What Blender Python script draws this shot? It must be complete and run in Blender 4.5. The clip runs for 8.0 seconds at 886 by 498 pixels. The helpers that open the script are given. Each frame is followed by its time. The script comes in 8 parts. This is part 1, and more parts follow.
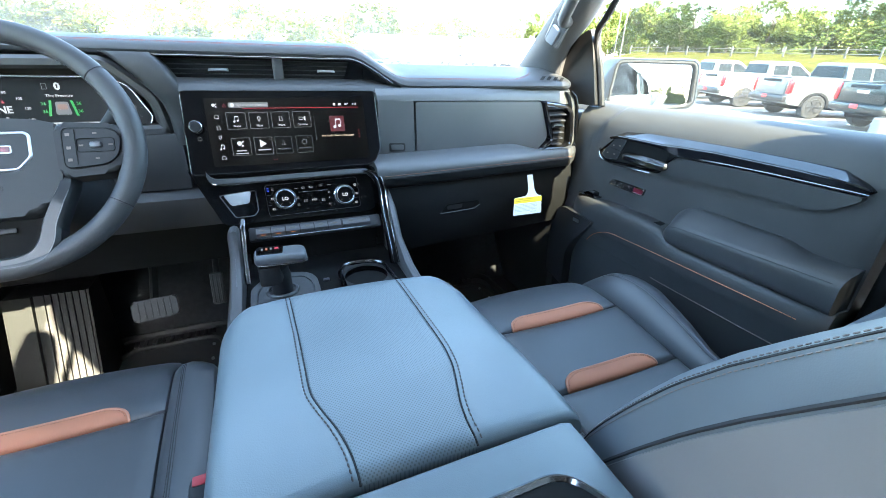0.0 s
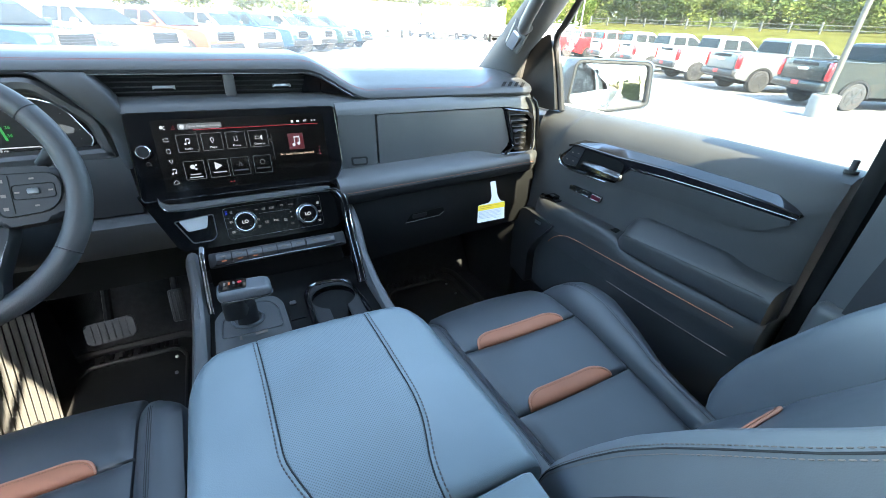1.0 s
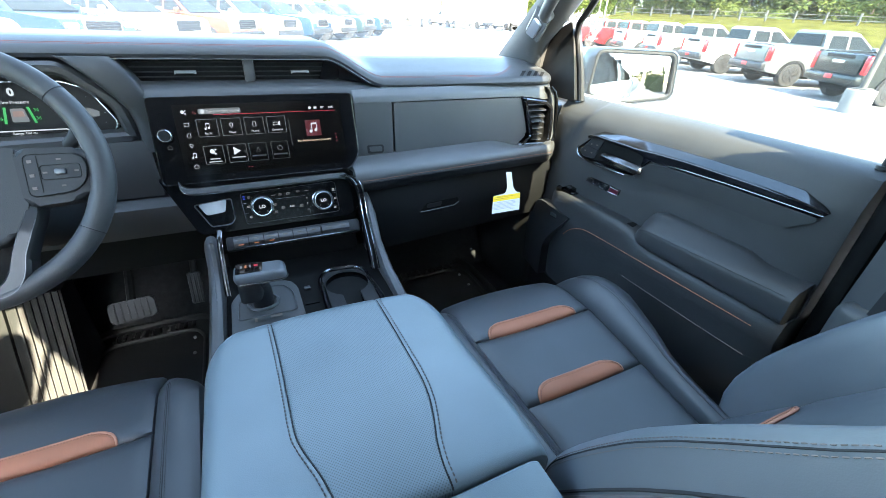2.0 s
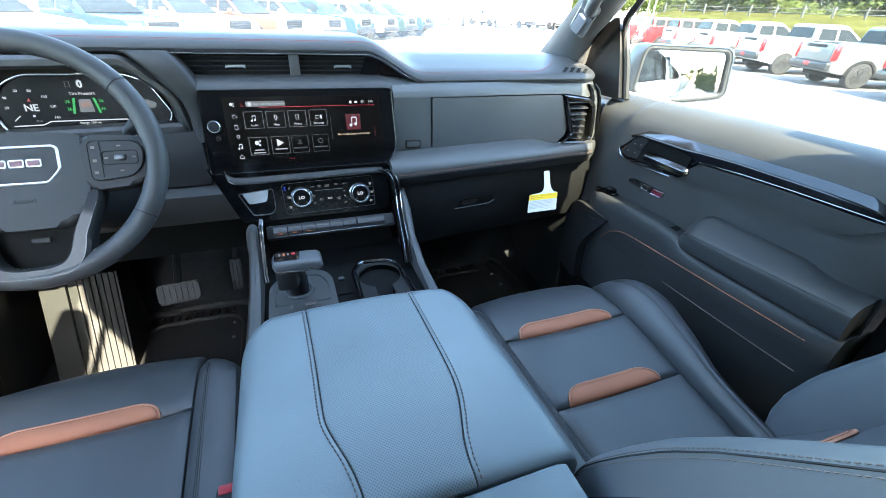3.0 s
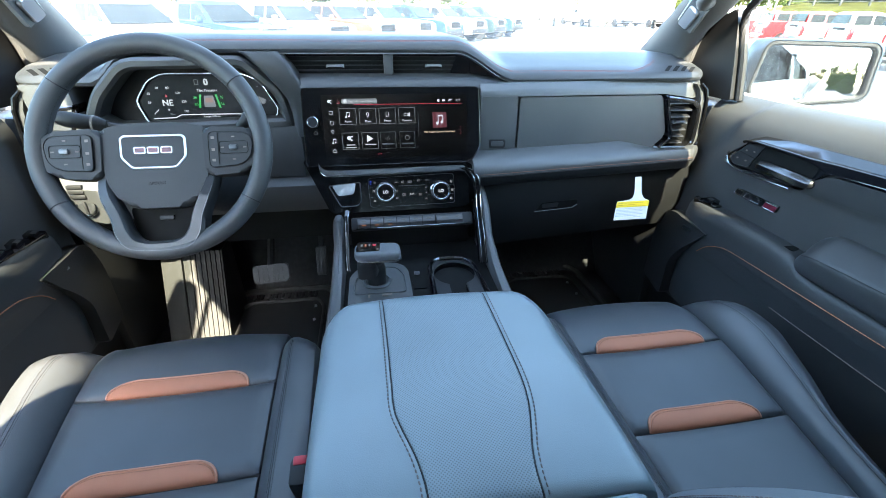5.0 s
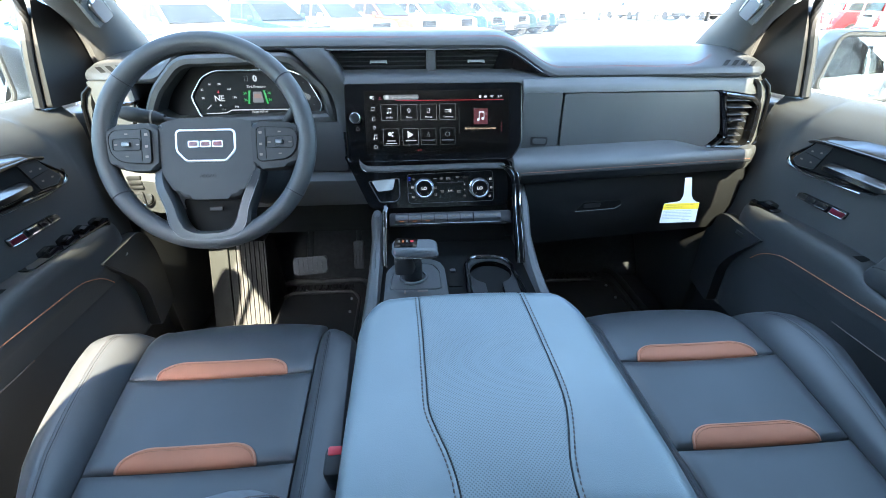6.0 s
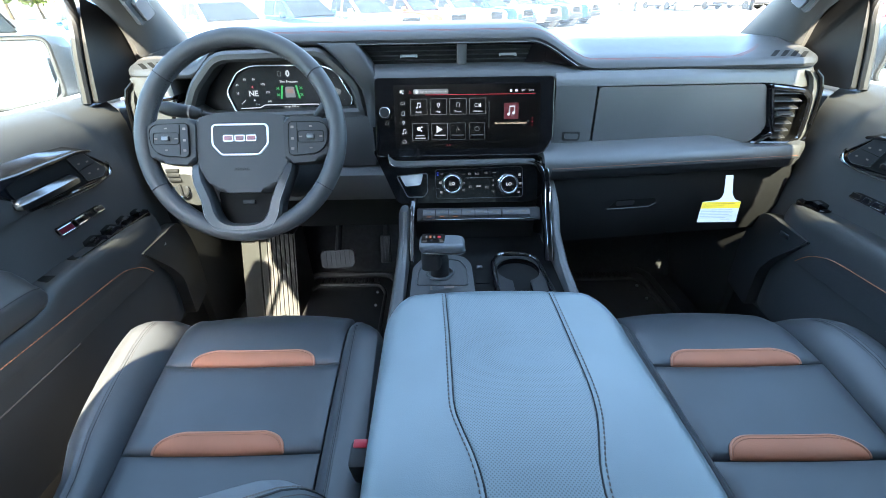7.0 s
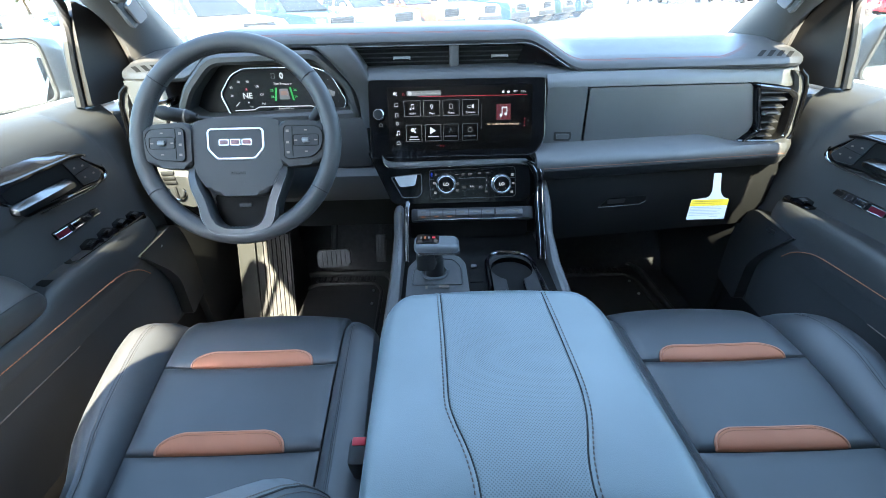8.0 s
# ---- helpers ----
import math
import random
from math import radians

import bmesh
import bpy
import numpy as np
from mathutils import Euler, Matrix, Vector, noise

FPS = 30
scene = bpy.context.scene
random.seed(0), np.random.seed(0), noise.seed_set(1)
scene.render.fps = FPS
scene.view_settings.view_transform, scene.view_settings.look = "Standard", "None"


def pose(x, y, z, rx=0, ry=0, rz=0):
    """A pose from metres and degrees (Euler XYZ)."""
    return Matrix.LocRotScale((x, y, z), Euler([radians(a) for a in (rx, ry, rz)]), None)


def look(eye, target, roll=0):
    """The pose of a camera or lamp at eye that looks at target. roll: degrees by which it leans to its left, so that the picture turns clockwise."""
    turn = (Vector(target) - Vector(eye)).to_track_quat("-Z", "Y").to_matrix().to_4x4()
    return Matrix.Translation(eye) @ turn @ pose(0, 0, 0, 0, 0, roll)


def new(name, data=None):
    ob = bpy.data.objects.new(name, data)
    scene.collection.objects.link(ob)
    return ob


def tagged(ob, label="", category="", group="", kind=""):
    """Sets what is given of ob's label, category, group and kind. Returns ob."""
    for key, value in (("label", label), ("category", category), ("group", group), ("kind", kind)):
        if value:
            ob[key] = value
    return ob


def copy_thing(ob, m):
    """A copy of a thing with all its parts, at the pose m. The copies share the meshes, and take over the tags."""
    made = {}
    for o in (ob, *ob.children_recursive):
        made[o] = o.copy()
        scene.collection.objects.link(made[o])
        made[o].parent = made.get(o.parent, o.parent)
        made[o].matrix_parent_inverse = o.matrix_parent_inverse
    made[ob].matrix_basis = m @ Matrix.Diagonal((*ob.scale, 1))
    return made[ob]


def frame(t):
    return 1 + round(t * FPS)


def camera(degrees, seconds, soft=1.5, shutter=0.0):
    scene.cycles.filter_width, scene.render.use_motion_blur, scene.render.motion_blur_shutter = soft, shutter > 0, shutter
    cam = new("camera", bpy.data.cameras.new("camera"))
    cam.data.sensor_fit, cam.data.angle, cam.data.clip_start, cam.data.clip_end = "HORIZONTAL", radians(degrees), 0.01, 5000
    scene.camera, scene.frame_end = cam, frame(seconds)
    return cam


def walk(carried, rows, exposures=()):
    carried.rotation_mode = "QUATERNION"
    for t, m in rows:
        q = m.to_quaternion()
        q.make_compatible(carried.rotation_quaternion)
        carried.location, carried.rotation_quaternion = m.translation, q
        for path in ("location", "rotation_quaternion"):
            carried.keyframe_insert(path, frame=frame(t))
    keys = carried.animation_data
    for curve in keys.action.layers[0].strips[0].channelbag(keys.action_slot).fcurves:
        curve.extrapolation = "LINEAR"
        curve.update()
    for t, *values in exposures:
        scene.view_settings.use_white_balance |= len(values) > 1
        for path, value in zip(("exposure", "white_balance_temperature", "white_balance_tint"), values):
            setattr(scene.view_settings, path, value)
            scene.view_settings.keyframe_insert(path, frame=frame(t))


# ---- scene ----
cam = camera(95.3, 8.0, soft=0.9)
EXPOSURE = 5.03
STOPS = [(0.0, 0.3, 6400), (0.3, 0.15, 6450), (0.6, 0.0, 6550), (2.5, 0.02, 6400), (4.5, 0.02, 6350), (6.5, 0.10, 6250), (8.0, 0.10, 6250)]
PATH = [
    (0, (-0.061, -0.553, 0.869), (0.654, 1.115, 0.029), 1.5),
    (0.5, (-0.054, -0.53, 0.944), (0.758, 1.063, 0.048), 1.7),
    (1, (-0.05, -0.526, 0.957), (0.795, 1.019, 0.009), 2.4),
    (2.5, (-0.049, -0.53, 0.949), (0.656, 1.054, -0.048), 2.7),
    (3, (-0.05, -0.529, 0.945), (0.575, 1.09, -0.051), 2.4),
    (3.5, (-0.052, -0.528, 0.943), (0.488, 1.121, -0.051), 2.0),
    (4, (-0.054, -0.526, 0.942), (0.405, 1.148, -0.052), 1.6),
    (4.5, (-0.055, -0.525, 0.94), (0.316, 1.172, -0.052), 1.2),
    (6, (-0.063, -0.516, 0.937), (0.052, 1.205, -0.076), -0.1),
    (6.5, (-0.065, -0.513, 0.937), (-0.021, 1.206, -0.084), -0.6),
    (7, (-0.067, -0.51, 0.935), (-0.076, 1.203, -0.096), -1.1),
    (7.5, (-0.065, -0.509, 0.933), (-0.083, 1.198, -0.107), -1.3),
    (8, (-0.065, -0.517, 0.95), (-0.052, 1.184, -0.101), -1.3),
]
walk(cam, [(t, look(eye, target, roll)) for t, eye, target, roll in PATH], [(t, EXPOSURE + d, warm, 2) for t, d, warm in STOPS])

# ---- light ----
# afternoon sun, high behind the truck, a touch to its left
SUN_DIR = Vector((0.030, 0.715, -0.700)).normalized()
world = bpy.data.worlds.new("sky")
scene.world = world
world.use_nodes = True
wn = world.node_tree.nodes
sky = wn.new("ShaderNodeTexSky")
sky.sky_type = "NISHITA"
sky.sun_disc = False
sky.sun_elevation = math.asin(-SUN_DIR.z)
sky.sun_rotation = math.atan2(-SUN_DIR.x, -SUN_DIR.y)
wn["Background"].inputs[1].default_value = 0.15
world.node_tree.links.new(sky.outputs[0], wn["Background"].inputs[0])
sun_data = bpy.data.lights.new("sun", "SUN")
sun_data.energy, sun_data.angle, sun_data.color = 2.7, radians(0.5), (1.0, 0.84, 0.64)
sun = new("sun", sun_data)
sun.matrix_world = look((0, 0, 20), Vector((0, 0, 20)) + SUN_DIR)


# ---- materials ----
def material(name, color, rough=0.5, metal=0.0, grain=0.0, grain_scale=900.0, vary=0.12, vary_scale=9.0, coat=0.0, emit=0.0, spec=0.5, rand=0.0):
    m = bpy.data.materials.new(name)
    m.use_nodes = True
    nt, nodes, links = m.node_tree, m.node_tree.nodes, m.node_tree.links
    b = nodes["Principled BSDF"]
    b.inputs["Roughness"].default_value = rough
    b.inputs["Metallic"].default_value = metal
    b.inputs["Coat Weight"].default_value = coat
    b.inputs["Specular IOR Level"].default_value = spec
    tex = nodes.new("ShaderNodeTexCoord")
    if vary > 0:
        n = nodes.new("ShaderNodeTexNoise")
        n.inputs["Scale"].default_value, n.inputs["Detail"].default_value = vary_scale, 5.0
        links.new(tex.outputs["Object"], n.inputs["Vector"])
        ramp = nodes.new("ShaderNodeMapRange")
        ramp.inputs["From Min"].default_value, ramp.inputs["From Max"].default_value = 0.3, 0.7
        ramp.inputs["To Min"].default_value, ramp.inputs["To Max"].default_value = 1 - vary, 1 + vary
        links.new(n.outputs[0], ramp.inputs["Value"])
        value = ramp.outputs[0]
        if rand > 0:
            info = nodes.new("ShaderNodeObjectInfo")
            r2 = nodes.new("ShaderNodeMapRange")
            r2.inputs["To Min"].default_value, r2.inputs["To Max"].default_value = 1 - rand, 1 + rand
            links.new(info.outputs["Random"], r2.inputs["Value"])
            mul = nodes.new("ShaderNodeMath")
            mul.operation = "MULTIPLY"
            links.new(value, mul.inputs[0])
            links.new(r2.outputs[0], mul.inputs[1])
            value = mul.outputs[0]
        mix = nodes.new("ShaderNodeVectorMath")
        mix.operation = "SCALE"
        mix.inputs[0].default_value = color
        links.new(value, mix.inputs["Scale"])
        links.new(mix.outputs[0], b.inputs["Base Color"])
        rr = nodes.new("ShaderNodeMapRange")
        rr.inputs["To Min"].default_value, rr.inputs["To Max"].default_value = max(0.02, rough * (1 - vary)), min(1, rough * (1 + vary))
        n2 = nodes.new("ShaderNodeTexNoise")
        n2.inputs["Scale"].default_value, n2.inputs["Detail"].default_value = vary_scale * 4, 3.0
        links.new(tex.outputs["Object"], n2.inputs["Vector"])
        links.new(n2.outputs[0], rr.inputs["Value"])
        links.new(rr.outputs[0], b.inputs["Roughness"])
    else:
        b.inputs["Base Color"].default_value = (*color, 1)
    if grain > 0:
        g = nodes.new("ShaderNodeTexVoronoi")
        g.inputs["Scale"].default_value = grain_scale
        links.new(tex.outputs["Object"], g.inputs["Vector"])
        bump = nodes.new("ShaderNodeBump")
        bump.inputs["Strength"].default_value, bump.inputs["Distance"].default_value = grain, 0.0004
        links.new(g.outputs["Distance"], bump.inputs["Height"])
        links.new(bump.outputs[0], b.inputs["Normal"])
    if emit > 0:
        b.inputs["Base Color"].default_value = (*(0.03 * c for c in color), 1)
        b.inputs["Emission Color"].default_value = (*color, 1)
        b.inputs["Emission Strength"].default_value = emit * 2 ** -EXPOSURE * 1.6
    return m


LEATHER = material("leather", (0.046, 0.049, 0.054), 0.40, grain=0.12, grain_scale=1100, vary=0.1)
LEATHER_HUB = material("hub_leather", (0.030, 0.031, 0.033), 0.6, grain=0.2, grain_scale=900, vary=0.06, spec=0.25)
# flank and back bolster colours are lightened in place of daylight on them
VINYL_DAYLIT = material("daylit_vinyl", (0.125, 0.116, 0.114), 0.42, grain=0.12, grain_scale=1100, vary=0.08)
LEATHER_DAYLIT = material("daylit_leather", (0.080, 0.087, 0.095), 0.38, grain=0.12, grain_scale=1100, vary=0.1)
GLOSS_TRIM = material("gloss_trim", (0.007, 0.007, 0.008), 0.10, vary=0.05, coat=0.15, spec=0.7)
WHEEL_LEATHER = material("wheel_leather", (0.040, 0.041, 0.043), 0.5, grain=0.25, grain_scale=900, vary=0.08, spec=0.35)
SPOKE_SATIN = material("spoke_satin", (0.034, 0.035, 0.037), 0.40, metal=0.45, vary=0.05)
GLOVE_BLACK = material("glove_black", (0.0095, 0.0098, 0.0105), 0.5, grain=0.2, vary=0.06, spec=0.25)
PIANO = material("piano_black", (0.004, 0.004, 0.0045), 0.10, vary=0.03, spec=0.16)
SWITCH_GREY = material("switch_grey", (0.028, 0.029, 0.031), 0.4, vary=0.05)
# pale diffuse grey standing in for reflections on small bright metal parts
PALE_GLINT = material("pale_glint", (0.36, 0.38, 0.39), 0.35, vary=0.03)
KEY_PLASTIC = material("key_plastic", (0.018, 0.0185, 0.02), 0.55, grain=0.2, vary=0.06, spec=0.3)
# armrest leather: the sky's sheen is put into this pale blue-grey base
LEATHER_SHEEN = material("sheen_leather", (0.123, 0.153, 0.169), 0.36, grain=0.25, grain_scale=900, vary=0.08)
TAN = material("tan_leather", (0.40, 0.155, 0.085), 0.6, grain=0.25, grain_scale=700, vary=0.08, spec=0.3)
PAD = material("moulded_pad", (0.060, 0.0605, 0.062), 0.5, grain=0.3, grain_scale=800, vary=0.08)
TOP_PAD = material("dash_top", (0.040, 0.041, 0.043), 0.46, grain=0.3, grain_scale=800, vary=0.08, spec=0.3)
DOOR_PANEL = material("door_panel", (0.052, 0.0523, 0.0528), 0.55, grain=0.3, grain_scale=1000, vary=0.08, spec=0.25)
DOOR_LOW = material("door_low", (0.037, 0.0377, 0.039), 0.5, grain=0.3, grain_scale=800, vary=0.08)
DOOR_SOFT = material("door_soft", (0.023, 0.0235, 0.0245), 0.5, grain=0.3, grain_scale=800, vary=0.08)
PANEL = material("moulded_panel", (0.057, 0.0583, 0.0602), 0.46, grain=0.3, grain_scale=1000, vary=0.08)
DARK = material("dark_plastic", (0.011, 0.011, 0.012), 0.6, grain=0.25, grain_scale=900, vary=0.1, spec=0.35)
BLACK = material("gloss_black", (0.006, 0.006, 0.007), 0.07, vary=0.05, coat=0.5)
# near black for matt parts, and for the shade inside holes and gaps
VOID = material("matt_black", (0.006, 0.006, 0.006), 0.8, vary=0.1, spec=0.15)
CHROME = material("chrome", (0.75, 0.76, 0.78), 0.12, metal=1.0, vary=0.03)
FACE = material("display_face", (0.003, 0.003, 0.0035), 0.35, vary=0.03, spec=0.08)
SATIN = material("satin_metal", (0.45, 0.47, 0.5), 0.3, metal=1.0, vary=0.05)
DARK_CHROME = material("dark_chrome", (0.30, 0.31, 0.33), 0.14, metal=1.0, vary=0.04)
HANDLE = material("handle_metal", (0.20, 0.207, 0.218), 0.24, metal=1.0, vary=0.05)
GREY_TRIM = material("grey_trim", (0.10, 0.105, 0.11), 0.38, metal=0.6, vary=0.05)
DIM_THREAD = material("dim_thread", (0.075, 0.070, 0.070), 0.8, vary=0.15, vary_scale=60)
ARM_THREAD = material("dark_thread", (0.080, 0.069, 0.066), 0.8, vary=0.15, vary_scale=60)
THREAD = material("grey_thread", (0.16, 0.125, 0.110), 0.8, vary=0.15, vary_scale=60)
TAN_THREAD = material("tan_thread", (0.42, 0.16, 0.075), 0.8, vary=0.15, vary_scale=60)
BROWN_THREAD = material("brown_thread", (0.20, 0.085, 0.05), 0.8, vary=0.15, vary_scale=60)
RED_THREAD = material("red_thread", (0.20, 0.055, 0.045), 0.8, vary=0.15, vary_scale=60)
SEAM = material("seam", (0.012, 0.012, 0.014), 0.8, vary=0.1)
RUBBER = material("rubber", (0.021, 0.0212, 0.0225), 0.55, grain=0.3, grain_scale=300, vary=0.15)
CARPET = material("carpet", (0.019, 0.020, 0.0225), 0.95, grain=0.8, grain_scale=500, vary=0.3, vary_scale=60)
# headliner is out of view; its pale grey bounces daylight into the cab
LINER = material("headliner", (0.30, 0.30, 0.295), 0.9, grain=0.3, grain_scale=400, vary=0.05)
CARD = material("card", (0.68, 0.68, 0.66), 0.55, vary=0.02)
YELLOW = material("yellow_print", (0.85, 0.6, 0.02), 0.5, vary=0.02)
MIRROR = material("mirror", (0.38, 0.39, 0.385), 0.01, metal=1.0, vary=0)
WHITE_PAINT = material("white_paint", (0.78, 0.79, 0.8), 0.25, vary=0.02, coat=0.6)
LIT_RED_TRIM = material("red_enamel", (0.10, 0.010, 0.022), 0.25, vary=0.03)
LIT_WHITE = material("lit_white", (0.9, 0.92, 1.0), 0.5, vary=0, emit=0.55)
LIT_GREY = material("lit_grey", (0.35, 0.36, 0.38), 0.5, vary=0, emit=0.26)
LIT_MID = material("lit_mid", (0.6, 0.62, 0.66), 0.5, vary=0, emit=0.46)
LIT_RED = material("lit_red", (0.9, 0.02, 0.05), 0.5, vary=0, emit=0.4)
LIT_GREEN = material("lit_green", (0.03, 0.75, 0.08), 0.5, vary=0, emit=0.4)
LIT_BLUE = material("lit_blue", (0.03, 0.08, 0.9), 0.5, vary=0, emit=0.5)
LIT_AMBER = material("lit_amber", (0.9, 0.25, 0.06), 0.5, vary=0, emit=0.35)
LIT_PANEL = material("lit_panel", (0.02, 0.021, 0.024), 0.12, vary=0, emit=0.03)


# ---- building helpers ----
def mesh_of(bm, name, sharp=38):
    bmesh.ops.recalc_face_normals(bm, faces=bm.faces)
    me = bpy.data.meshes.new(name)
    bm.to_mesh(me)
    bm.free()
    me.shade_smooth()
    me.set_sharp_from_angle(angle=radians(sharp))
    for p in me.polygons:
        if len(p.vertices) > 4:
            p.use_smooth = False
    return me


def thing(name, m=None, label="", category="", group="", kind=""):
    ob = new(name)
    ob.empty_display_size = 0.05
    ob.matrix_world = m or Matrix()
    return tagged(ob, label, category, group, kind)


def part(name, bm, mat, parent=None, label="", m=None, sharp=38):
    ob = new(name, bm if isinstance(bm, bpy.types.Mesh) else mesh_of(bm, name, sharp))
    if not ob.data.materials:
        ob.data.materials.append(mat)
    ob.parent = parent
    ob.matrix_local = m or Matrix()
    if label:
        ob["label"] = label
    return ob


def solo(name, bm, mat, label, category, kind="", m=None, group=""):
    return tagged(part(name, bm, mat, None, "", m), label, category, group, kind)


def box(sx, sy, sz, r=0.004, at=(0, 0, 0), seg=2):
    bm = bmesh.new()
    bmesh.ops.create_cube(bm, size=1)
    bmesh.ops.scale(bm, vec=(sx, sy, sz), verts=bm.verts)
    if r > 0:
        bmesh.ops.bevel(bm, geom=list(bm.edges), offset=min(r, 0.45 * min(sx, sy, sz)), segments=seg, profile=0.5, affect="EDGES")
    bmesh.ops.translate(bm, vec=at, verts=bm.verts)
    return bm


def rounded(pts, r, n=5):
    """A closed outline with its corners rounded; r is one radius or one for each corner."""
    out = []
    k = len(pts)
    for i, p in enumerate(pts):
        p = Vector(p)
        a, c = Vector(pts[i - 1]) - p, Vector(pts[(i + 1) % k]) - p
        ri = r[i] if isinstance(r, (list, tuple)) else r
        ri = min(ri, 0.48 * a.length, 0.48 * c.length)
        if ri < 1e-5:
            out.append(p)
            continue
        p0, p1 = p + a.normalized() * ri, p + c.normalized() * ri
        for j in range(n + 1):
            t = j / n
            out.append((1 - t) ** 2 * p0 + 2 * t * (1 - t) * p + t * t * p1)
    return out


def slab(outline, depth, bevel=0.0, seg=2):
    """An outline in x, y, pushed up from z = -depth to 0, its top edge bevelled."""
    bm = bmesh.new()
    vs = [bm.verts.new((p[0], p[1], 0)) for p in outline]
    top = bm.faces.new(vs)
    lo = [bm.verts.new((p[0], p[1], -depth)) for p in outline]
    bm.faces.new(lo[::-1])
    k = len(vs)
    for i in range(k):
        bm.faces.new((vs[i], lo[i], lo[(i + 1) % k], vs[(i + 1) % k]))
    if bevel > 0:
        bmesh.ops.bevel(bm, geom=list(top.edges), offset=bevel, segments=seg, profile=0.5, affect="EDGES")
    return bm


def ring(outline, width, depth, bevel=0.0):
    """A frame along an outline in x, y, of that width inwards."""
    k = len(outline)
    pts = [Vector((p[0], p[1])) for p in outline]
    area = sum(pts[i - 1].x * pts[i].y - pts[i].x * pts[i - 1].y for i in range(k))
    sgn = 1 if area > 0 else -1
    inner = []
    for i in range(k):
        d = (pts[(i + 1) % k] - pts[i - 1]).normalized()
        inner.append(pts[i] + Vector((-d.y, d.x)) * width * sgn)
    bm = bmesh.new()
    rows = [[bm.verts.new((p.x, p.y, z)) for p in loop] for loop, z in ((pts, -depth), (pts, -bevel), ([a.lerp(b, min(0.4, bevel / width)) for a, b in zip(pts, inner)], 0), ([b.lerp(a, min(0.4, bevel / width)) for a, b in zip(pts, inner)], 0), (inner, -bevel), (inner, -depth))]
    for a, b in zip(rows, rows[1:] + rows[:1]):
        for i in range(k):
            j = (i + 1) % k
            bm.faces.new((a[i], a[j], b[j], b[i]))
    return bm


def loft(sections, closed=True, caps=True):
    bm = bmesh.new()
    rows = [[bm.verts.new(p) for p in sec] for sec in sections]
    n = len(rows[0])
    for a, b in zip(rows, rows[1:]):
        for i in range(n if closed else n - 1):
            j = (i + 1) % n
            bm.faces.new((a[i], a[j], b[j], b[i]))
    if caps and closed:
        bm.faces.new(rows[0][::-1])
        bm.faces.new(rows[-1])
    return bm


def smooth_path(pts, n=6, closed=False):
    """A Catmull-Rom line through the points."""
    pts = [Vector(p) for p in pts]
    k = len(pts)
    out = []
    for i in range(k if closed else k - 1):
        p1, p2 = pts[i], pts[(i + 1) % k]
        p0 = pts[i - 1] if closed or i > 0 else p1 * 2 - p2
        p3 = pts[(i + 2) % k] if closed or i + 2 < k else p2 * 2 - p1
        for j in range(n):
            t = j / n
            out.append(0.5 * ((2 * p1) + (p2 - p0) * t + (2 * p0 - 5 * p1 + 4 * p2 - p3) * t * t + (3 * p1 - p0 - 3 * p2 + p3) * t ** 3))
    if not closed:
        out.append(pts[-1])
    return out


def tube(path, r, n=8, closed=False, flat=1.0, up=(0, 0, 1)):
    """A tube along a path; r is one radius or one for each point; flat squeezes it along its own up."""
    path = [Vector(p) for p in path]
    k = len(path)
    secs = []
    for i, p in enumerate(path):
        d = (path[(i + 1) % k] - path[i - 1]) if closed else (path[min(i + 1, k - 1)] - path[max(i - 1, 0)])
        d.normalize()
        side = d.cross(Vector(up))
        if side.length < 1e-3:
            side = d.cross(Vector((0, 1, 0)))
        side.normalize()
        top = side.cross(d)
        ri = r[i] if isinstance(r, (list, tuple)) else r
        secs.append([p + side * math.cos(a) * ri + top * math.sin(a) * ri * flat for a in (2 * math.pi * j / n for j in range(n))])
    if closed:
        secs.append(secs[0])
    bm = loft(secs, True, not closed)
    if closed:
        bmesh.ops.remove_doubles(bm, verts=bm.verts, dist=1e-6)
    return bm


def disc(r, depth, n=40, bevel=0.0, at=(0, 0, 0)):
    bm = slab([(r * math.cos(2 * math.pi * i / n), r * math.sin(2 * math.pi * i / n)) for i in range(n)], depth, bevel)
    bmesh.ops.translate(bm, vec=at, verts=bm.verts)
    return bm


def join(*bms):
    out = bms[0]
    for b in bms[1:]:
        me = bpy.data.meshes.new("tmp")
        b.to_mesh(me)
        b.free()
        out.from_mesh(me)
        bpy.data.meshes.remove(me)
    return out


def shifted(bm, m):
    bmesh.ops.transform(bm, matrix=m, verts=bm.verts)
    return bm


def flip_x(bm):
    for v in bm.verts:
        v.co.x = -v.co.x
    bmesh.ops.reverse_faces(bm, faces=bm.faces)
    return bm


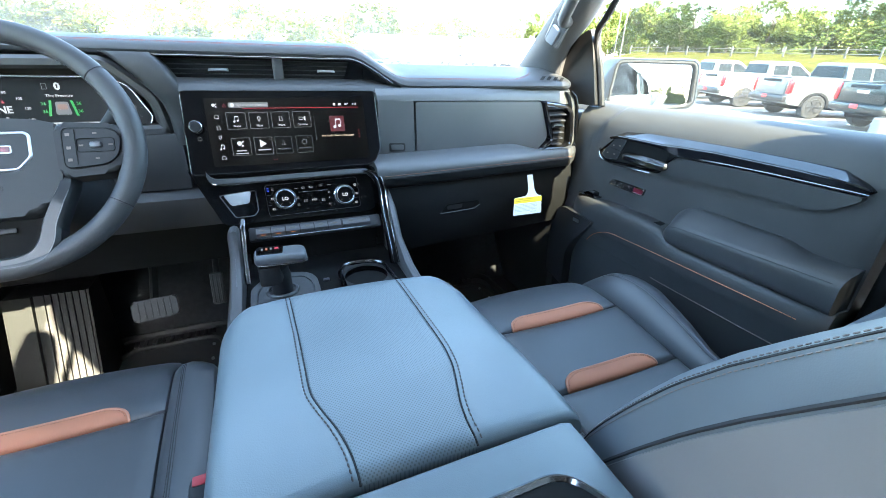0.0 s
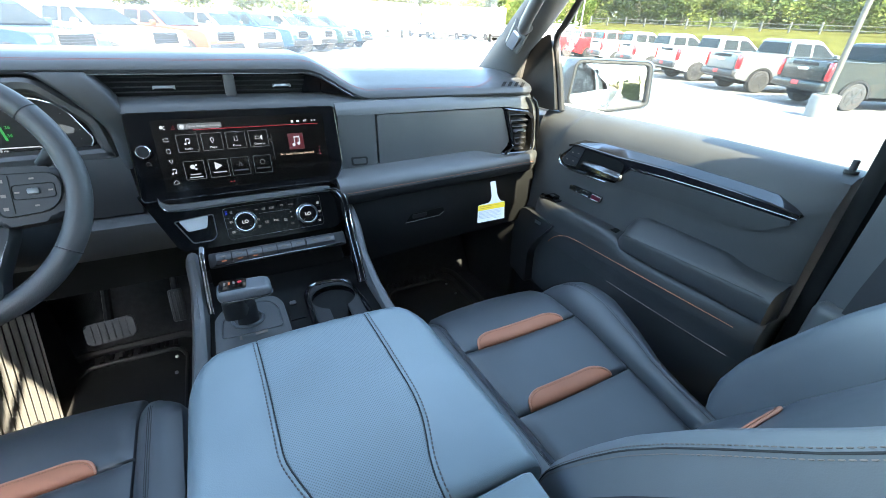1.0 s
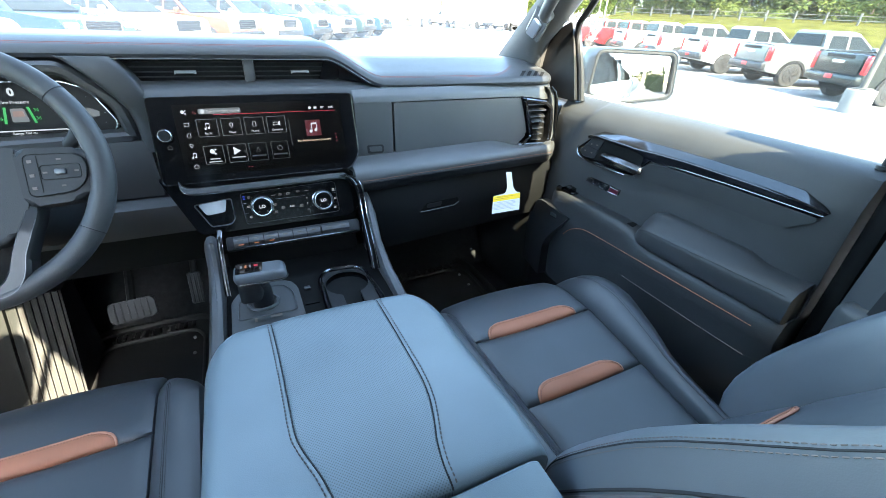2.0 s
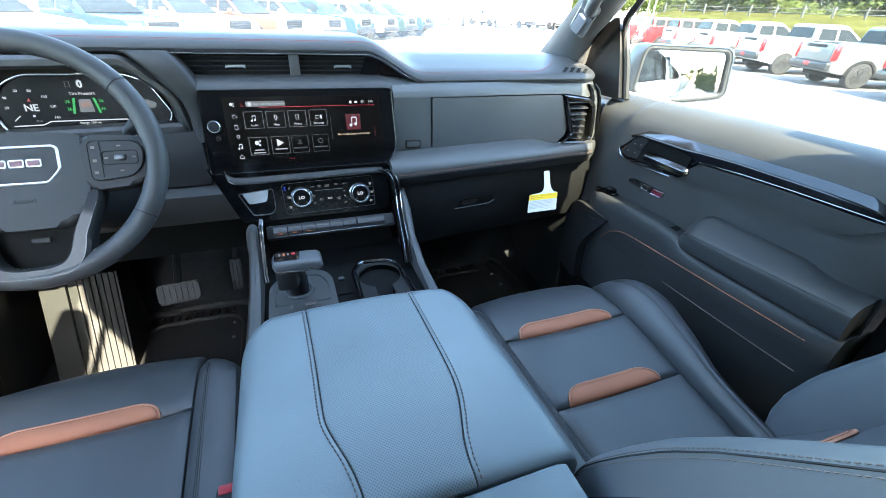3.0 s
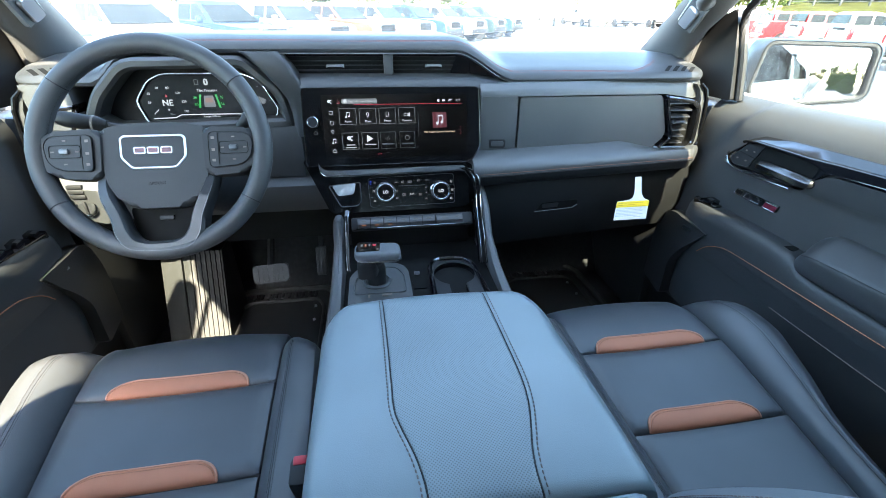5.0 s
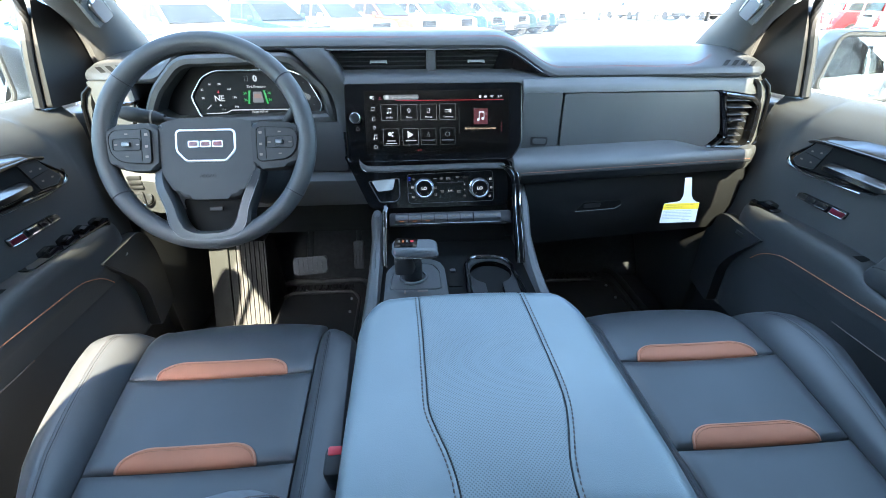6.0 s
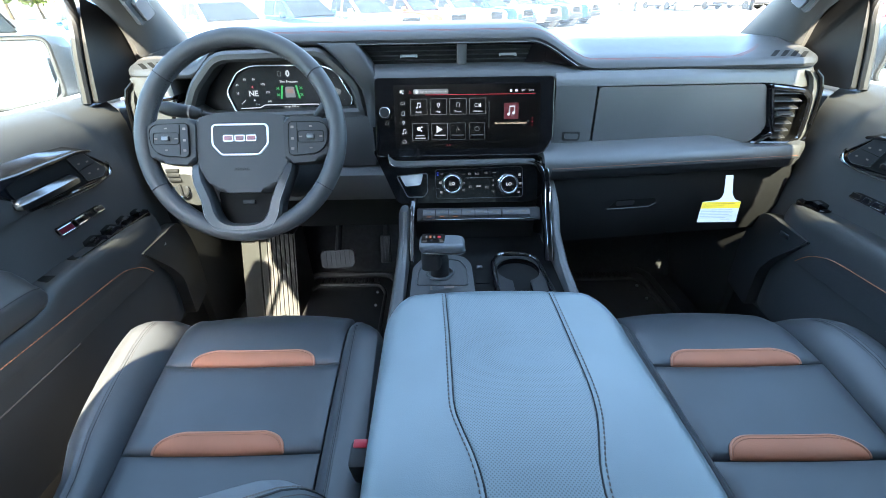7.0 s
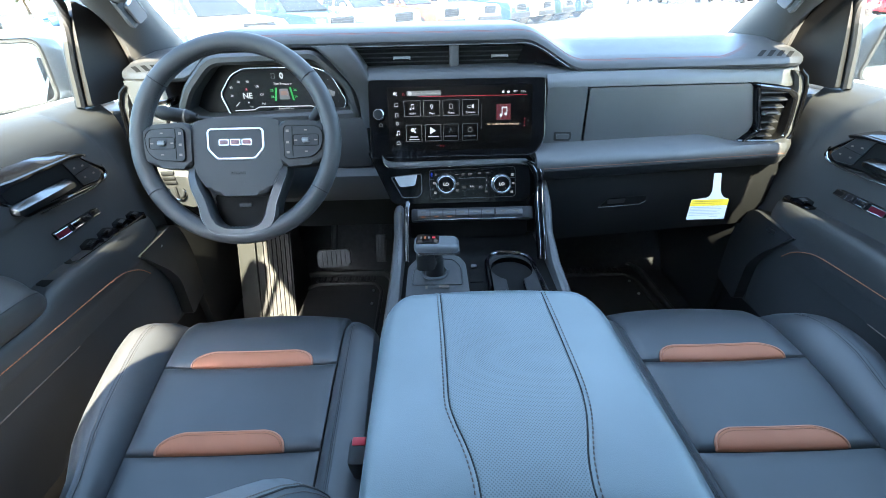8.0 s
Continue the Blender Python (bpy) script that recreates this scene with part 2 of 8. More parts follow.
def stitches(path, length=0.005, gap=0.003, r=0.0007, offset=(0, 0, 0)):
    """Single thread stitches along a line, joined."""
    path = [Vector(p) + Vector(offset) for p in path]
    bm = bmesh.new()
    run, dist = 0.0, [0.0]
    for a, b in zip(path, path[1:]):
        run += (b - a).length
        dist.append(run)

    def at(s):
        for i in range(len(path) - 1):
            if dist[i + 1] >= s:
                return path[i].lerp(path[i + 1], (s - dist[i]) / max(1e-9, dist[i + 1] - dist[i]))
        return path[-1]

    s = 0.0
    while s + length < run:
        a, b = at(s), at(s + length)
        d = (b - a).normalized()
        side = d.cross(Vector((0, 0, 1)))
        side = side.normalized() if side.length > 1e-3 else Vector((1, 0, 0))
        top = side.cross(d)
        ring_a = [bm.verts.new(p + side * r * ca + top * r * sa) for p in (a,) for ca, sa in ((1, 0), (0, 1), (-1, 0), (0, -1))]
        mid = (a + b) / 2
        ring_m = [bm.verts.new(mid + side * r * 1.3 * ca + top * r * 1.3 * sa) for ca, sa in ((1, 0), (0, 1), (-1, 0), (0, -1))]
        ring_b = [bm.verts.new(b + side * r * ca + top * r * sa) for ca, sa in ((1, 0), (0, 1), (-1, 0), (0, -1))]
        for p, q in ((ring_a, ring_m), (ring_m, ring_b)):
            for i in range(4):
                bm.faces.new((p[i], p[(i + 1) % 4], q[(i + 1) % 4], q[i]))
        s += length + gap
    return bm


def pillow(x0, x1, y0, y1, height, puff=0.012, thick=0.05, nx=14, ny=14, edge=0.02, ends=None):
    """A stuffed panel over x0(y)..x1(y), y0..y1: its top is height(x, y), sunk towards its edges."""
    f0 = x0 if callable(x0) else (lambda y: x0)
    f1 = x1 if callable(x1) else (lambda y: x1)
    bm = bmesh.new()
    grid = []

    def dip(d):
        d = min(1.0, d / edge)
        return 1 - math.sqrt(max(0.0, 1 - (1 - d) ** 2))

    ts = lambda n: [0.5 - 0.5 * math.cos(math.pi * i / n) * (0.75 + 0.25 * abs(math.cos(math.pi * i / n))) for i in range(n + 1)]
    for tv in ts(ny):
        y = y0 + (y1 - y0) * tv
        a, b = f0(y), f1(y)
        row = []
        for tu in ts(nx):
            x = a + (b - a) * tu
            ex = min(x - a, b - x)
            ey = min(abs(y - y0), abs(y1 - y))
            z = height(x, y) - puff * max(dip(ex), dip(ey))
            row.append(bm.verts.new((x, y, z)))
        grid.append(row)
    for ra, rb in zip(grid, grid[1:]):
        for i in range(len(ra) - 1):
            bm.faces.new((ra[i], ra[i + 1], rb[i + 1], rb[i]))
    edge_loop = grid[0][:] + [r[-1] for r in grid[1:]] + grid[-1][-2::-1] + [r[0] for r in grid[-2:0:-1]]
    low = [bm.verts.new((v.co.x, v.co.y, v.co.z - thick)) for v in edge_loop]
    k = len(low)
    for i in range(k):
        j = (i + 1) % k
        bm.faces.new((edge_loop[i], low[i], low[j], edge_loop[j]))
    bm.faces.new(low)
    return bm


def words(text, size, mat, parent, m, name="lettering", align="CENTER", depth=0.0003, bold=0.0):
    cu = bpy.data.curves.new(name, "FONT")
    cu.body, cu.size, cu.align_x, cu.align_y, cu.extrude, cu.resolution_u = text, size, align, "CENTER", depth, 2
    cu.offset = bold
    tmp = bpy.data.objects.new("tmp", cu)
    me = bpy.data.meshes.new_from_object(tmp)
    bpy.data.objects.remove(tmp)
    me.materials.clear()
    me.materials.append(mat)
    return part(name, me, mat, parent, "", m)


def step(a, b, x):
    t = min(1.0, max(0.0, (x - a) / (b - a)))
    return t * t * (3 - 2 * t)


# ---- the cab's shell ----
def shell():
    floor = box(1.72, 2.3, 0.06, 0.0, (0, -0.25, -0.01))
    solo("floor", floor, CARPET, "black carpeted floor of a truck cab", "floor", "structure")
    toe = loft([[(x, 0.78, 0.02), (x, 0.98, 0.30), (x, 1.0, 0.80), (x, 1.03, 0.80), (x, 1.03, -0.04), (x, 0.78, -0.04)] for x in (-0.86, 0.86)])
    solo("wall_front", toe, CARPET, "dark carpeted firewall sloping up under the dashboard", "wall", "structure")
    # roof with rounded sides, narrower than the belt line
    secs = []
    for y in (-1.45, -1.3, -1.1, -1.02, -0.94, -0.86, -0.78, -0.7, -0.5, -0.2, 0.0, 0.12):
        # left rear edge, unseen, drawn in to admit the driver's bolster sun patch
        w = 0.079 * step(-0.72, -0.60, y)
        v = 0.085
        zz = 1.40 - 0.05 * ((y + 0.70) / 0.8) ** 2
        secs.append([(-0.585 - w, y, zz - 0.09), (-0.55 - w, y, zz - 0.03), (-0.45, y, zz), (0, y, zz + 0.015), (0.45, y, zz), (0.55 + v, y, zz - 0.03), (0.585 + v, y, zz - 0.09),
                     (0.61 + v, y, zz - 0.085), (0.58 + v, y, zz + 0.01), (0.46, y, zz + 0.045), (0, y, zz + 0.06), (-0.46, y, zz + 0.045), (-0.58 - w, y, zz + 0.01), (-0.61 - w, y, zz - 0.085)])
    solo("ceiling", loft(secs), LINER, "cloth headliner under the cab roof, pale to bounce light", "ceiling", "structure")
    # rear wall is unseen; its added header keeps window glare off the screen
    rear = join(box(1.72, 0.06, 0.82, 0.0, (0, -1.47, 0.37)), box(0.2, 0.06, 0.56, 0.0, (-0.66, -1.47, 1.06)), box(0.2, 0.06, 0.56, 0.0, (0.66, -1.47, 1.06)), box(1.3, 0.06, 0.34, 0.0, (0, -1.47, 1.28)))
    solo("wall_rear", rear, PANEL, "grey rear wall of the cab below its window", "wall", "structure")
    for s, side in ((-1, "left"), (1, "right")):
        sill = box(0.14, 2.2, 0.30, 0.02, (s * 0.90, -0.35, 0.06))
        solo("wall_" + side, sill, DARK, "dark body side and door sill of the cab", "wall", "structure")
        kick = box(0.10, 0.56, 0.76, 0.01, (s * 0.856, 0.775, 0.36))
        solo("wall_kick_" + side, kick, DOOR_SOFT, "black kick panel at the side of the footwell", "wall", "structure")
        # B-pillar with the rear door's lower wall behind it
        # left pillar top, unseen, moved out and back to clear the sun's path
        o = 0.06 if s < 0 else 0.0
        pil = loft([[(s * 0.80, -0.34, 0.2), (s * 0.82, -0.31, 0.2), (s * 0.90, -0.31, 0.2), (s * 0.90, -0.62, 0.2), (s * 0.82, -0.62, 0.2)],
                    [(s * 0.79, -0.36, 0.78), (s * 0.81, -0.33, 0.78), (s * 0.89, -0.33, 0.78), (s * 0.89, -0.58, 0.78), (s * 0.80, -0.58, 0.78)],
                    [(s * (0.63 + o), -0.46 - o, 1.31), (s * (0.65 + o), -0.43 - o, 1.31), (s * (0.69 + o), -0.43 - o, 1.31), (s * (0.69 + o), -0.56 - o, 1.31), (s * (0.64 + o), -0.56 - o, 1.31)]])
        pil = join(pil, box(0.05, 0.10, 0.16, 0.02, (s * 0.800, -0.375, 0.50), 3))
        solo("pillar_" + side, pil, PANEL, "grey moulded door pillar with the belt on it", "pillar", "structure")
        # the left rear door stands open
        if s > 0:
            back = box(0.08, 0.9, 0.62, 0.02, (s * 0.86, -1.03, 0.46))
            solo("wall_back_" + side, back, PANEL, "grey lower wall beside the back seats", "wall", "structure")
        # A-pillar trim: from the windscreen's foot up to the roof
        f = [(0.78, 0.82, 0.825), (0.735, 0.66, 0.91), (0.705, 0.53, 0.985), (0.645, 0.27, 1.14), (0.575, 0.06, 1.31)]
        b = [(0.80, 0.575, 0.82), (0.785, 0.54, 0.895), (0.775, 0.45, 0.965), (0.725, 0.24, 1.13), (0.66, 0.02, 1.32)]
        secs = []
        for p, q in zip(smooth_path(f, 5), smooth_path(b, 5)):
            mid = (p + q) / 2
            out = Vector((0.055, 0.035, 0.03))
            inn = Vector((-0.02, -0.02, -0.012))
            prof = [p.lerp(q, u) + inn * 1.1 * (4 * u * (1 - u)) ** 0.7 for u in (0, 0.08, 0.2, 0.35, 0.5, 0.65, 0.8, 0.92, 1.0)] + [q + out, p + out]
            secs.append([(s * v.x, v.y, v.z) for v in prof])
        ap = thing("windscreen_pillar", None, "dark grey trimmed windscreen pillar with an assist handle", "pillar", "windscreen pillars")
        part("trim", loft(secs), PAD, ap)
        # grab handle along the pillar
        h0, h1 = Vector((0.715, 0.455, 0.975)), Vector((0.625, 0.17, 1.19))
        n_in = Vector((-0.05, -0.03, -0.02))
        pts = [h0, h0 + n_in * 0.8 + (h1 - h0) * 0.06, h0 + n_in + (h1 - h0) * 0.2, h0 + n_in + (h1 - h0) * 0.8, h1 + n_in * 0.8 - (h1 - h0) * 0.06, h1]
        bar = tube([(s * p.x, p.y, p.z) for p in smooth_path(pts, 5)], 0.015, 10)
        part("grab_handle", bar, PAD, ap, "dark grey assist handle")
        plate = loft([[(s * x, y, z) for x, y, z in ((0.705, 0.535, 0.942), (0.722, 0.49, 0.912), (0.712, 0.44, 0.962), (0.692, 0.48, 0.995))], [(s * (x - 0.015), y - 0.012, z - 0.008) for x, y, z in ((0.707, 0.528, 0.944), (0.72, 0.492, 0.918), (0.712, 0.447, 0.960), (0.696, 0.482, 0.988))]])
        part("handle_foot", plate, PAD, ap, "dark foot of the assist handle")
        cap = rounded([(0.004, -0.004), (0.034, -0.004), (0.040, 0.046), (0.010, 0.052)], 0.008, 4)
        a0, ex, ey = Vector((0.690, 0.514, 0.937)), Vector((0.012, -0.036, -0.022)).normalized(), Vector((-0.012, -0.045, 0.048)).normalized()
        nz = ex.cross(ey).normalized()
        if nz.y > 0:
            nz = -nz
        inset = loft([[(s * v.x, v.y, v.z) for v in (a0 + ex * (c.x * k + 0.022 * (1 - k)) + ey * (c.y * k + 0.024 * (1 - k)) + nz * d for c in cap)] for k, d in ((1.0, -0.012), (1.0, 0.002), (0.93, 0.0045))])
        part("cover_cap", inset, SATIN, ap, "pale satin cap at the handle's foot")


shell()


# ---- dashboard ----
def lip_z(x):
    return 0.809 + 0.061 * (1 - step(0.118, 0.262, x)) * step(-0.615, -0.52, x)


def lip_y(x):
    return 0.422 + 0.014 * (abs(x) / 0.75) ** 2


def panel_y(x):
    return 0.385 + 0.115 * (abs(x) - 0.2)


def shelf_y(x):
    return 0.318 + 0.11 * max(0.0, abs(x) - 0.177)


def pad_top(x, y):
    """Height of the dash pad's top at its outer ends."""
    i = min(90, max(0, (0.765 - abs(x)) / 1.53 * 90))
    sh = math.sqrt(1 - (1 - min(1.0, i / 5)) ** 2)
    d = y - lip_y(x) - 0.03 * (1 - sh)
    line = ((0.0, 0.007), (0.003, 0.015), (0.012, 0.021), (0.045, 0.031), (0.09, 0.038), (0.14, 0.043))
    for (a, za), (b, zb) in zip(line, line[1:]):
        if d <= b:
            return 0.809 + za + (zb - za) * max(0.0, d - a) / (b - a)
    return 0.852


def dash_sheet(outline, depth, bevel=0.002, lift=0.0):
    """A slab in x, z laid on the passenger-side face of the dash."""
    bm = slab(outline, depth, bevel)
    for v in bm.verts:
        u, w, d = v.co
        v.co = (u, panel_y(u) - d - lift, w)
    return bm


def dashboard():
    dash = thing("dashboard", None, "dark grey two-tier truck dashboard with red stitching", "dashboard")
    xs = [-0.765 + 1.53 * i / 90 for i in range(91)]
    secs = []
    for i, x in enumerate(xs):
        end = min(1.0, (min(i, 90 - i)) / 5)
        sh = math.sqrt(1 - (1 - end) ** 2)
        zl, yl = lip_z(x), lip_y(x) + 0.03 * (1 - sh)
        zt = max(0.862, zl + 0.033) - 0.012 * (1 - sh)
        prof = [(yl + 0.06, zl - 0.004), (yl + 0.012, zl - 0.003), (yl + 0.003, zl + 0.001), (yl, zl + 0.007), (yl + 0.003, zl + 0.015), (yl + 0.012, zl + 0.021), (yl + 0.045, min(zt, zl + 0.031)),
                (yl + 0.09, min(zt, zl + 0.038)), (yl + 0.14, zt - 0.001), (0.66, zt), (0.76, zt - 0.008), (0.92, zt - 0.030), (1.02, zt - 0.06), (0.60, zl - 0.03)]
        secs.append([(x, a, b) for a, b in prof])
    part("top_pad", loft(secs), TOP_PAD, dash, "soft dark pad with a raised middle")
    def seam_line(d):
        # along the lip, turning away behind the demister slots at both ends
        run = [(x, lip_y(x) + d, lip_z(x) + 0.021 + 0.01 * (d - 0.012) / 0.033) for x in xs[12:-12]]
        bend = [(x, y + d - 0.012, pad_top(x, y + d - 0.012) + 0.0006) for x, y in ((0.575, 0.447), (0.600, 0.461), (0.622, 0.478), (0.648, 0.505), (0.668, 0.530))]
        return [(-x, y, z) for x, y, z in reversed(bend)] + run + bend
    part("stitching", stitches(seam_line(0.013), 0.003, 0.0016, 0.0005), RED_THREAD, dash, "red double stitching")
    part("seam", tube(seam_line(0.019), 0.0006, 5), RED_THREAD, dash)
    # filler core behind the faces, black for the shade inside the dash
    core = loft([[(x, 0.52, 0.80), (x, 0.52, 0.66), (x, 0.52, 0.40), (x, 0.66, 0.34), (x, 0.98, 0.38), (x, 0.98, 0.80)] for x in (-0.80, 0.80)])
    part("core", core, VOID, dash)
    # band and faces of the passenger side
    ends = [(0.17, 0.7865, 0), (0.3, 0.785, 0), (0.5, 0.782, 0), (0.65, 0.779, 0), (0.70, 0.773, 0), (0.735, 0.767, 0.0), (0.752, 0.768, 0.003), (0.762, 0.771, 0.010), (0.768, 0.775, 0.022)]
    band = loft([[(x, panel_y(x) + 0.035, zb - 0.002), (x, panel_y(x) - 0.002 + k, zb), (x, panel_y(x) - 0.001 + k, zb + 0.010), (x, panel_y(x) + 0.004 + k, 0.801), (x, panel_y(x) + 0.014 + k, 0.811), (x, panel_y(x) + 0.05, 0.813)] for x, zb, k in ends])
    part("upper_band", band, PANEL, dash)
    part("glove_door", dash_sheet(rounded([(0.264, 0.7835), (0.645, 0.7765), (0.680, 0.690), (0.680, 0.672), (0.648, 0.645), (0.58, 0.648), (0.53, 0.660), (0.42, 0.660), (0.268, 0.650)], [0.004, 0.006, 0.01, 0.012, 0.012, 0.03, 0.04, 0.02, 0.004]), 0.03, 0.003, 0.004), PANEL, dash, "smooth grey upper glove box door")
    part("side_panel", dash_sheet(rounded([(0.172, 0.789), (0.259, 0.786), (0.262, 0.652), (0.168, 0.655)], 0.003), 0.03, 0.003, 0.003), PANEL, dash)
    part("latch_recess", dash_sheet(rounded([(0.195, 0.694), (0.236, 0.692), (0.236, 0.672), (0.196, 0.674)], 0.004), 0.008, 0.002, 0.0045), DARK, dash)
    part("latch_button", dash_sheet(rounded([(0.200, 0.690), (0.231, 0.688), (0.231, 0.677), (0.201, 0.679)], 0.003), 0.006, 0.002, 0.0075), PANEL, dash)
    # protruding shelf with the stitched lip
    secs = []
    for x in [0.150 + 0.625 * i / 34 for i in range(35)]:
        e = step(0.775, 0.735, x)
        yl, yp = shelf_y(x) + 0.03 * (1 - e), panel_y(x)
        dip = 0.026 * step(0.535, 0.67, x)
        prof = [(yp + 0.02, 0.672 - dip), (yp - 0.02, 0.668 - 0.85 * dip), (yl + 0.03, 0.660 - 0.3 * dip), (yl + 0.010, 0.653), (yl + 0.002, 0.645), (yl, 0.636), (yl + 0.002, 0.612), (yl + 0.008, 0.605), (yl + 0.03, 0.601), (yp + 0.03, 0.600)]
        secs.append([(x, a, b) for a, b in prof])
    part("shelf", loft(secs), PANEL, dash, "padded ledge with tan stitching")
    line = [(x, shelf_y(x) - 0.0006, 0.632) for x in [0.165 + 0.575 * i / 40 for i in range(41)]]
    part("stitching", stitches(line, 0.005, 0.0012, 0.0006), BROWN_THREAD, dash, "brown stitching")
    part("seam", tube([(x, y, z - 0.005) for x, y, z in line], 0.0012, 5), DARK, dash, "dark seam under the stitching")
    # black band laid on the lip in place of its shaded underside
    val = loft([[(x, shelf_y(x) + 0.006, 0.626), (x, shelf_y(x) - 0.0008, 0.6255), (x, shelf_y(x) + 0.0008, 0.611), (x, shelf_y(x) + 0.007, 0.6035), (x, shelf_y(x) + 0.02, 0.604)] for x in [0.165 + 0.565 * i / 30 for i in range(31)]])
    part("valance", val, GLOVE_BLACK, dash, "band coloured black for the shade under the ledge")
    # lower glove box
    low = loft([[(x, panel_y(x) + 0.03, 0.603), (x, panel_y(x) + 0.002, 0.600), (x, panel_y(x) - 0.012, 0.56), (x, panel_y(x) - 0.01, 0.48), (x, panel_y(x) + 0.02, 0.40), (x, panel_y(x) + 0.12, 0.36), (x, panel_y(x) + 0.2, 0.40)] for x in (0.19, 0.3, 0.45, 0.6, 0.68, 0.795)])
    part("glove_box", low, GLOVE_BLACK, dash, "black lower glove box")
    face = lambda x, z: panel_y(x) - 0.010 - 0.002 * (z - 0.48) / 0.08
    # matt black plate on the face stands in for the pull's shaded recess
    slot = slab(rounded([(0.335, 0.502), (0.352, 0.523), (0.452, 0.523), (0.456, 0.512), (0.440, 0.502)], 0.005), 0.004)
    for v in slot.verts:
        v.co = (v.co.x, face(v.co.x, v.co.y) - 0.0008 - v.co.z * 0.2, v.co.y)
    part("glove_box_pull", slot, VOID, dash, "black plate drawn for the shaded pull recess")
    flap = slab(rounded([(0.352, 0.520), (0.400, 0.520), (0.398, 0.508), (0.354, 0.508)], 0.004), 0.004, 0.001)
    for v in flap.verts:
        v.co = (v.co.x, face(v.co.x, v.co.y) - 0.002 - v.co.z, v.co.y)
    part("pull_flap", flap, DARK, dash)
    part("pull_edge", tube([(0.333, face(0.333, 0.50) - 0.001, 0.5005), (0.36, face(0.36, 0.50) - 0.002, 0.5005), (0.44, face(0.44, 0.50) - 0.002, 0.501), (0.456, face(0.456, 0.51) - 0.001, 0.509)], 0.0010, 6), GREY_TRIM, dash, "thin bright lower edge")
    gap = tube([(0.20, panel_y(0.20) - 0.006, 0.585), (0.45, panel_y(0.45) - 0.006, 0.587), (0.70, panel_y(0.7) - 0.004, 0.590)], 0.0012, 5)
    part("door_gap", gap, GREY_TRIM, dash)
    # driver side: knee panel, under-column panel
    knee = loft([[(x, 0.47, 0.612), (x, 0.405, 0.612), (x, 0.385, 0.600), (x, 0.382, 0.56), (x, 0.395, 0.535), (x, 0.46, 0.525)] for x in (-0.63, -0.5, -0.35, -0.22, -0.165)])
    part("knee_panel", knee, PANEL, dash, "grey padded panel under the steering column")
    face = loft([[(x, 0.47, 0.735), (x, 0.425, 0.735), (x, 0.415, 0.725), (x, 0.408, 0.616), (x, 0.47, 0.614)] for x in (-0.62, -0.4, -0.225)])
    part("column_panel", face, DOOR_LOW, dash)
    # driver's binnacle frame
    frame_out = rounded([(-0.645, 0.745), (-0.612, 0.80), (-0.545, 0.862), (-0.315, 0.866), (-0.245, 0.800), (-0.232, 0.722), (-0.60, 0.712)], [0.02, 0.02, 0.03, 0.02, 0.02, 0.01, 0.02])
    bz = ring(frame_out, 0.022, 0.05, 0.006)
    part("binnacle_frame", bz, DOOR_SOFT, dash, m=pose(0, 0.415, 0.0, 90), label="dark grey frame round the instruments")
    back = slab(frame_out, 0.01)
    part("binnacle_back", back, DARK, dash, m=pose(0, 0.475, 0.0, 90))
    # outer ends: trim and driver's switch panel
    end = loft([[(-0.655, 0.425, z), (-0.745, 0.435, z), (-0.765, 0.50, z), (-0.765, 0.62, z), (-0.655, 0.62, z)] for z in (0.632, 0.70, 0.812)])
    part("end_panel", end, PANEL, dash)
    sw = loft([[(x, 0.50, zt), (x, 0.415 + 0.0, zt - 0.005), (x, 0.40, zt - 0.03), (x, 0.41, zb + 0.02), (x, 0.47, zb)] for x, zt, zb in ((-0.775, 0.635, 0.545), (-0.74, 0.638, 0.52), (-0.68, 0.635, 0.50), (-0.635, 0.63, 0.51))])
    part("switch_panel", sw, PANEL, dash, "grey panel with the headlamp switches")
    knob = thing_part("headlamp_switch", dash)
    part("dial", disc(0.017, 0.016, 32, 0.003), SWITCH_GREY, knob, m=pose(-0.700, 0.402, 0.565, 78))
    part("dial_ring", ring([(0.021 * math.cos(a), 0.021 * math.sin(a)) for a in (2 * math.pi * i / 36 for i in range(36))], 0.004, 0.010, 0.0015), CHROME, knob, "chrome ring", m=pose(-0.700, 0.402, 0.5645, 78))
    part("dial_grip", box(0.006, 0.028, 0.008, 0.002), DARK, knob, m=pose(-0.700, 0.400, 0.565, 78, 0, 25))
    for k in range(3):
        part("switch", box(0.030, 0.012, 0.009, 0.002), DARK, knob, m=pose(-0.705, 0.404, 0.612 - 0.011 * k, -12))
    # right end coloured darker than the left, to hold down the sun there
    rside = loft([[(0.655, 0.46, z), (0.735, 0.465, z), (0.765, 0.51, z), (0.765, 0.62, z), (0.655, 0.62, z)] for z in (0.63, 0.70, 0.815)])
    part("end_panel", rside, DARK, dash)
    return dash


def thing_part(name, parent, m=None):
    ob = new(name)
    ob.empty_display_size = 0.02
    ob.parent = parent
    ob.matrix_local = m or Matrix()
    return ob


dash = dashboard()


# ---- seats ----


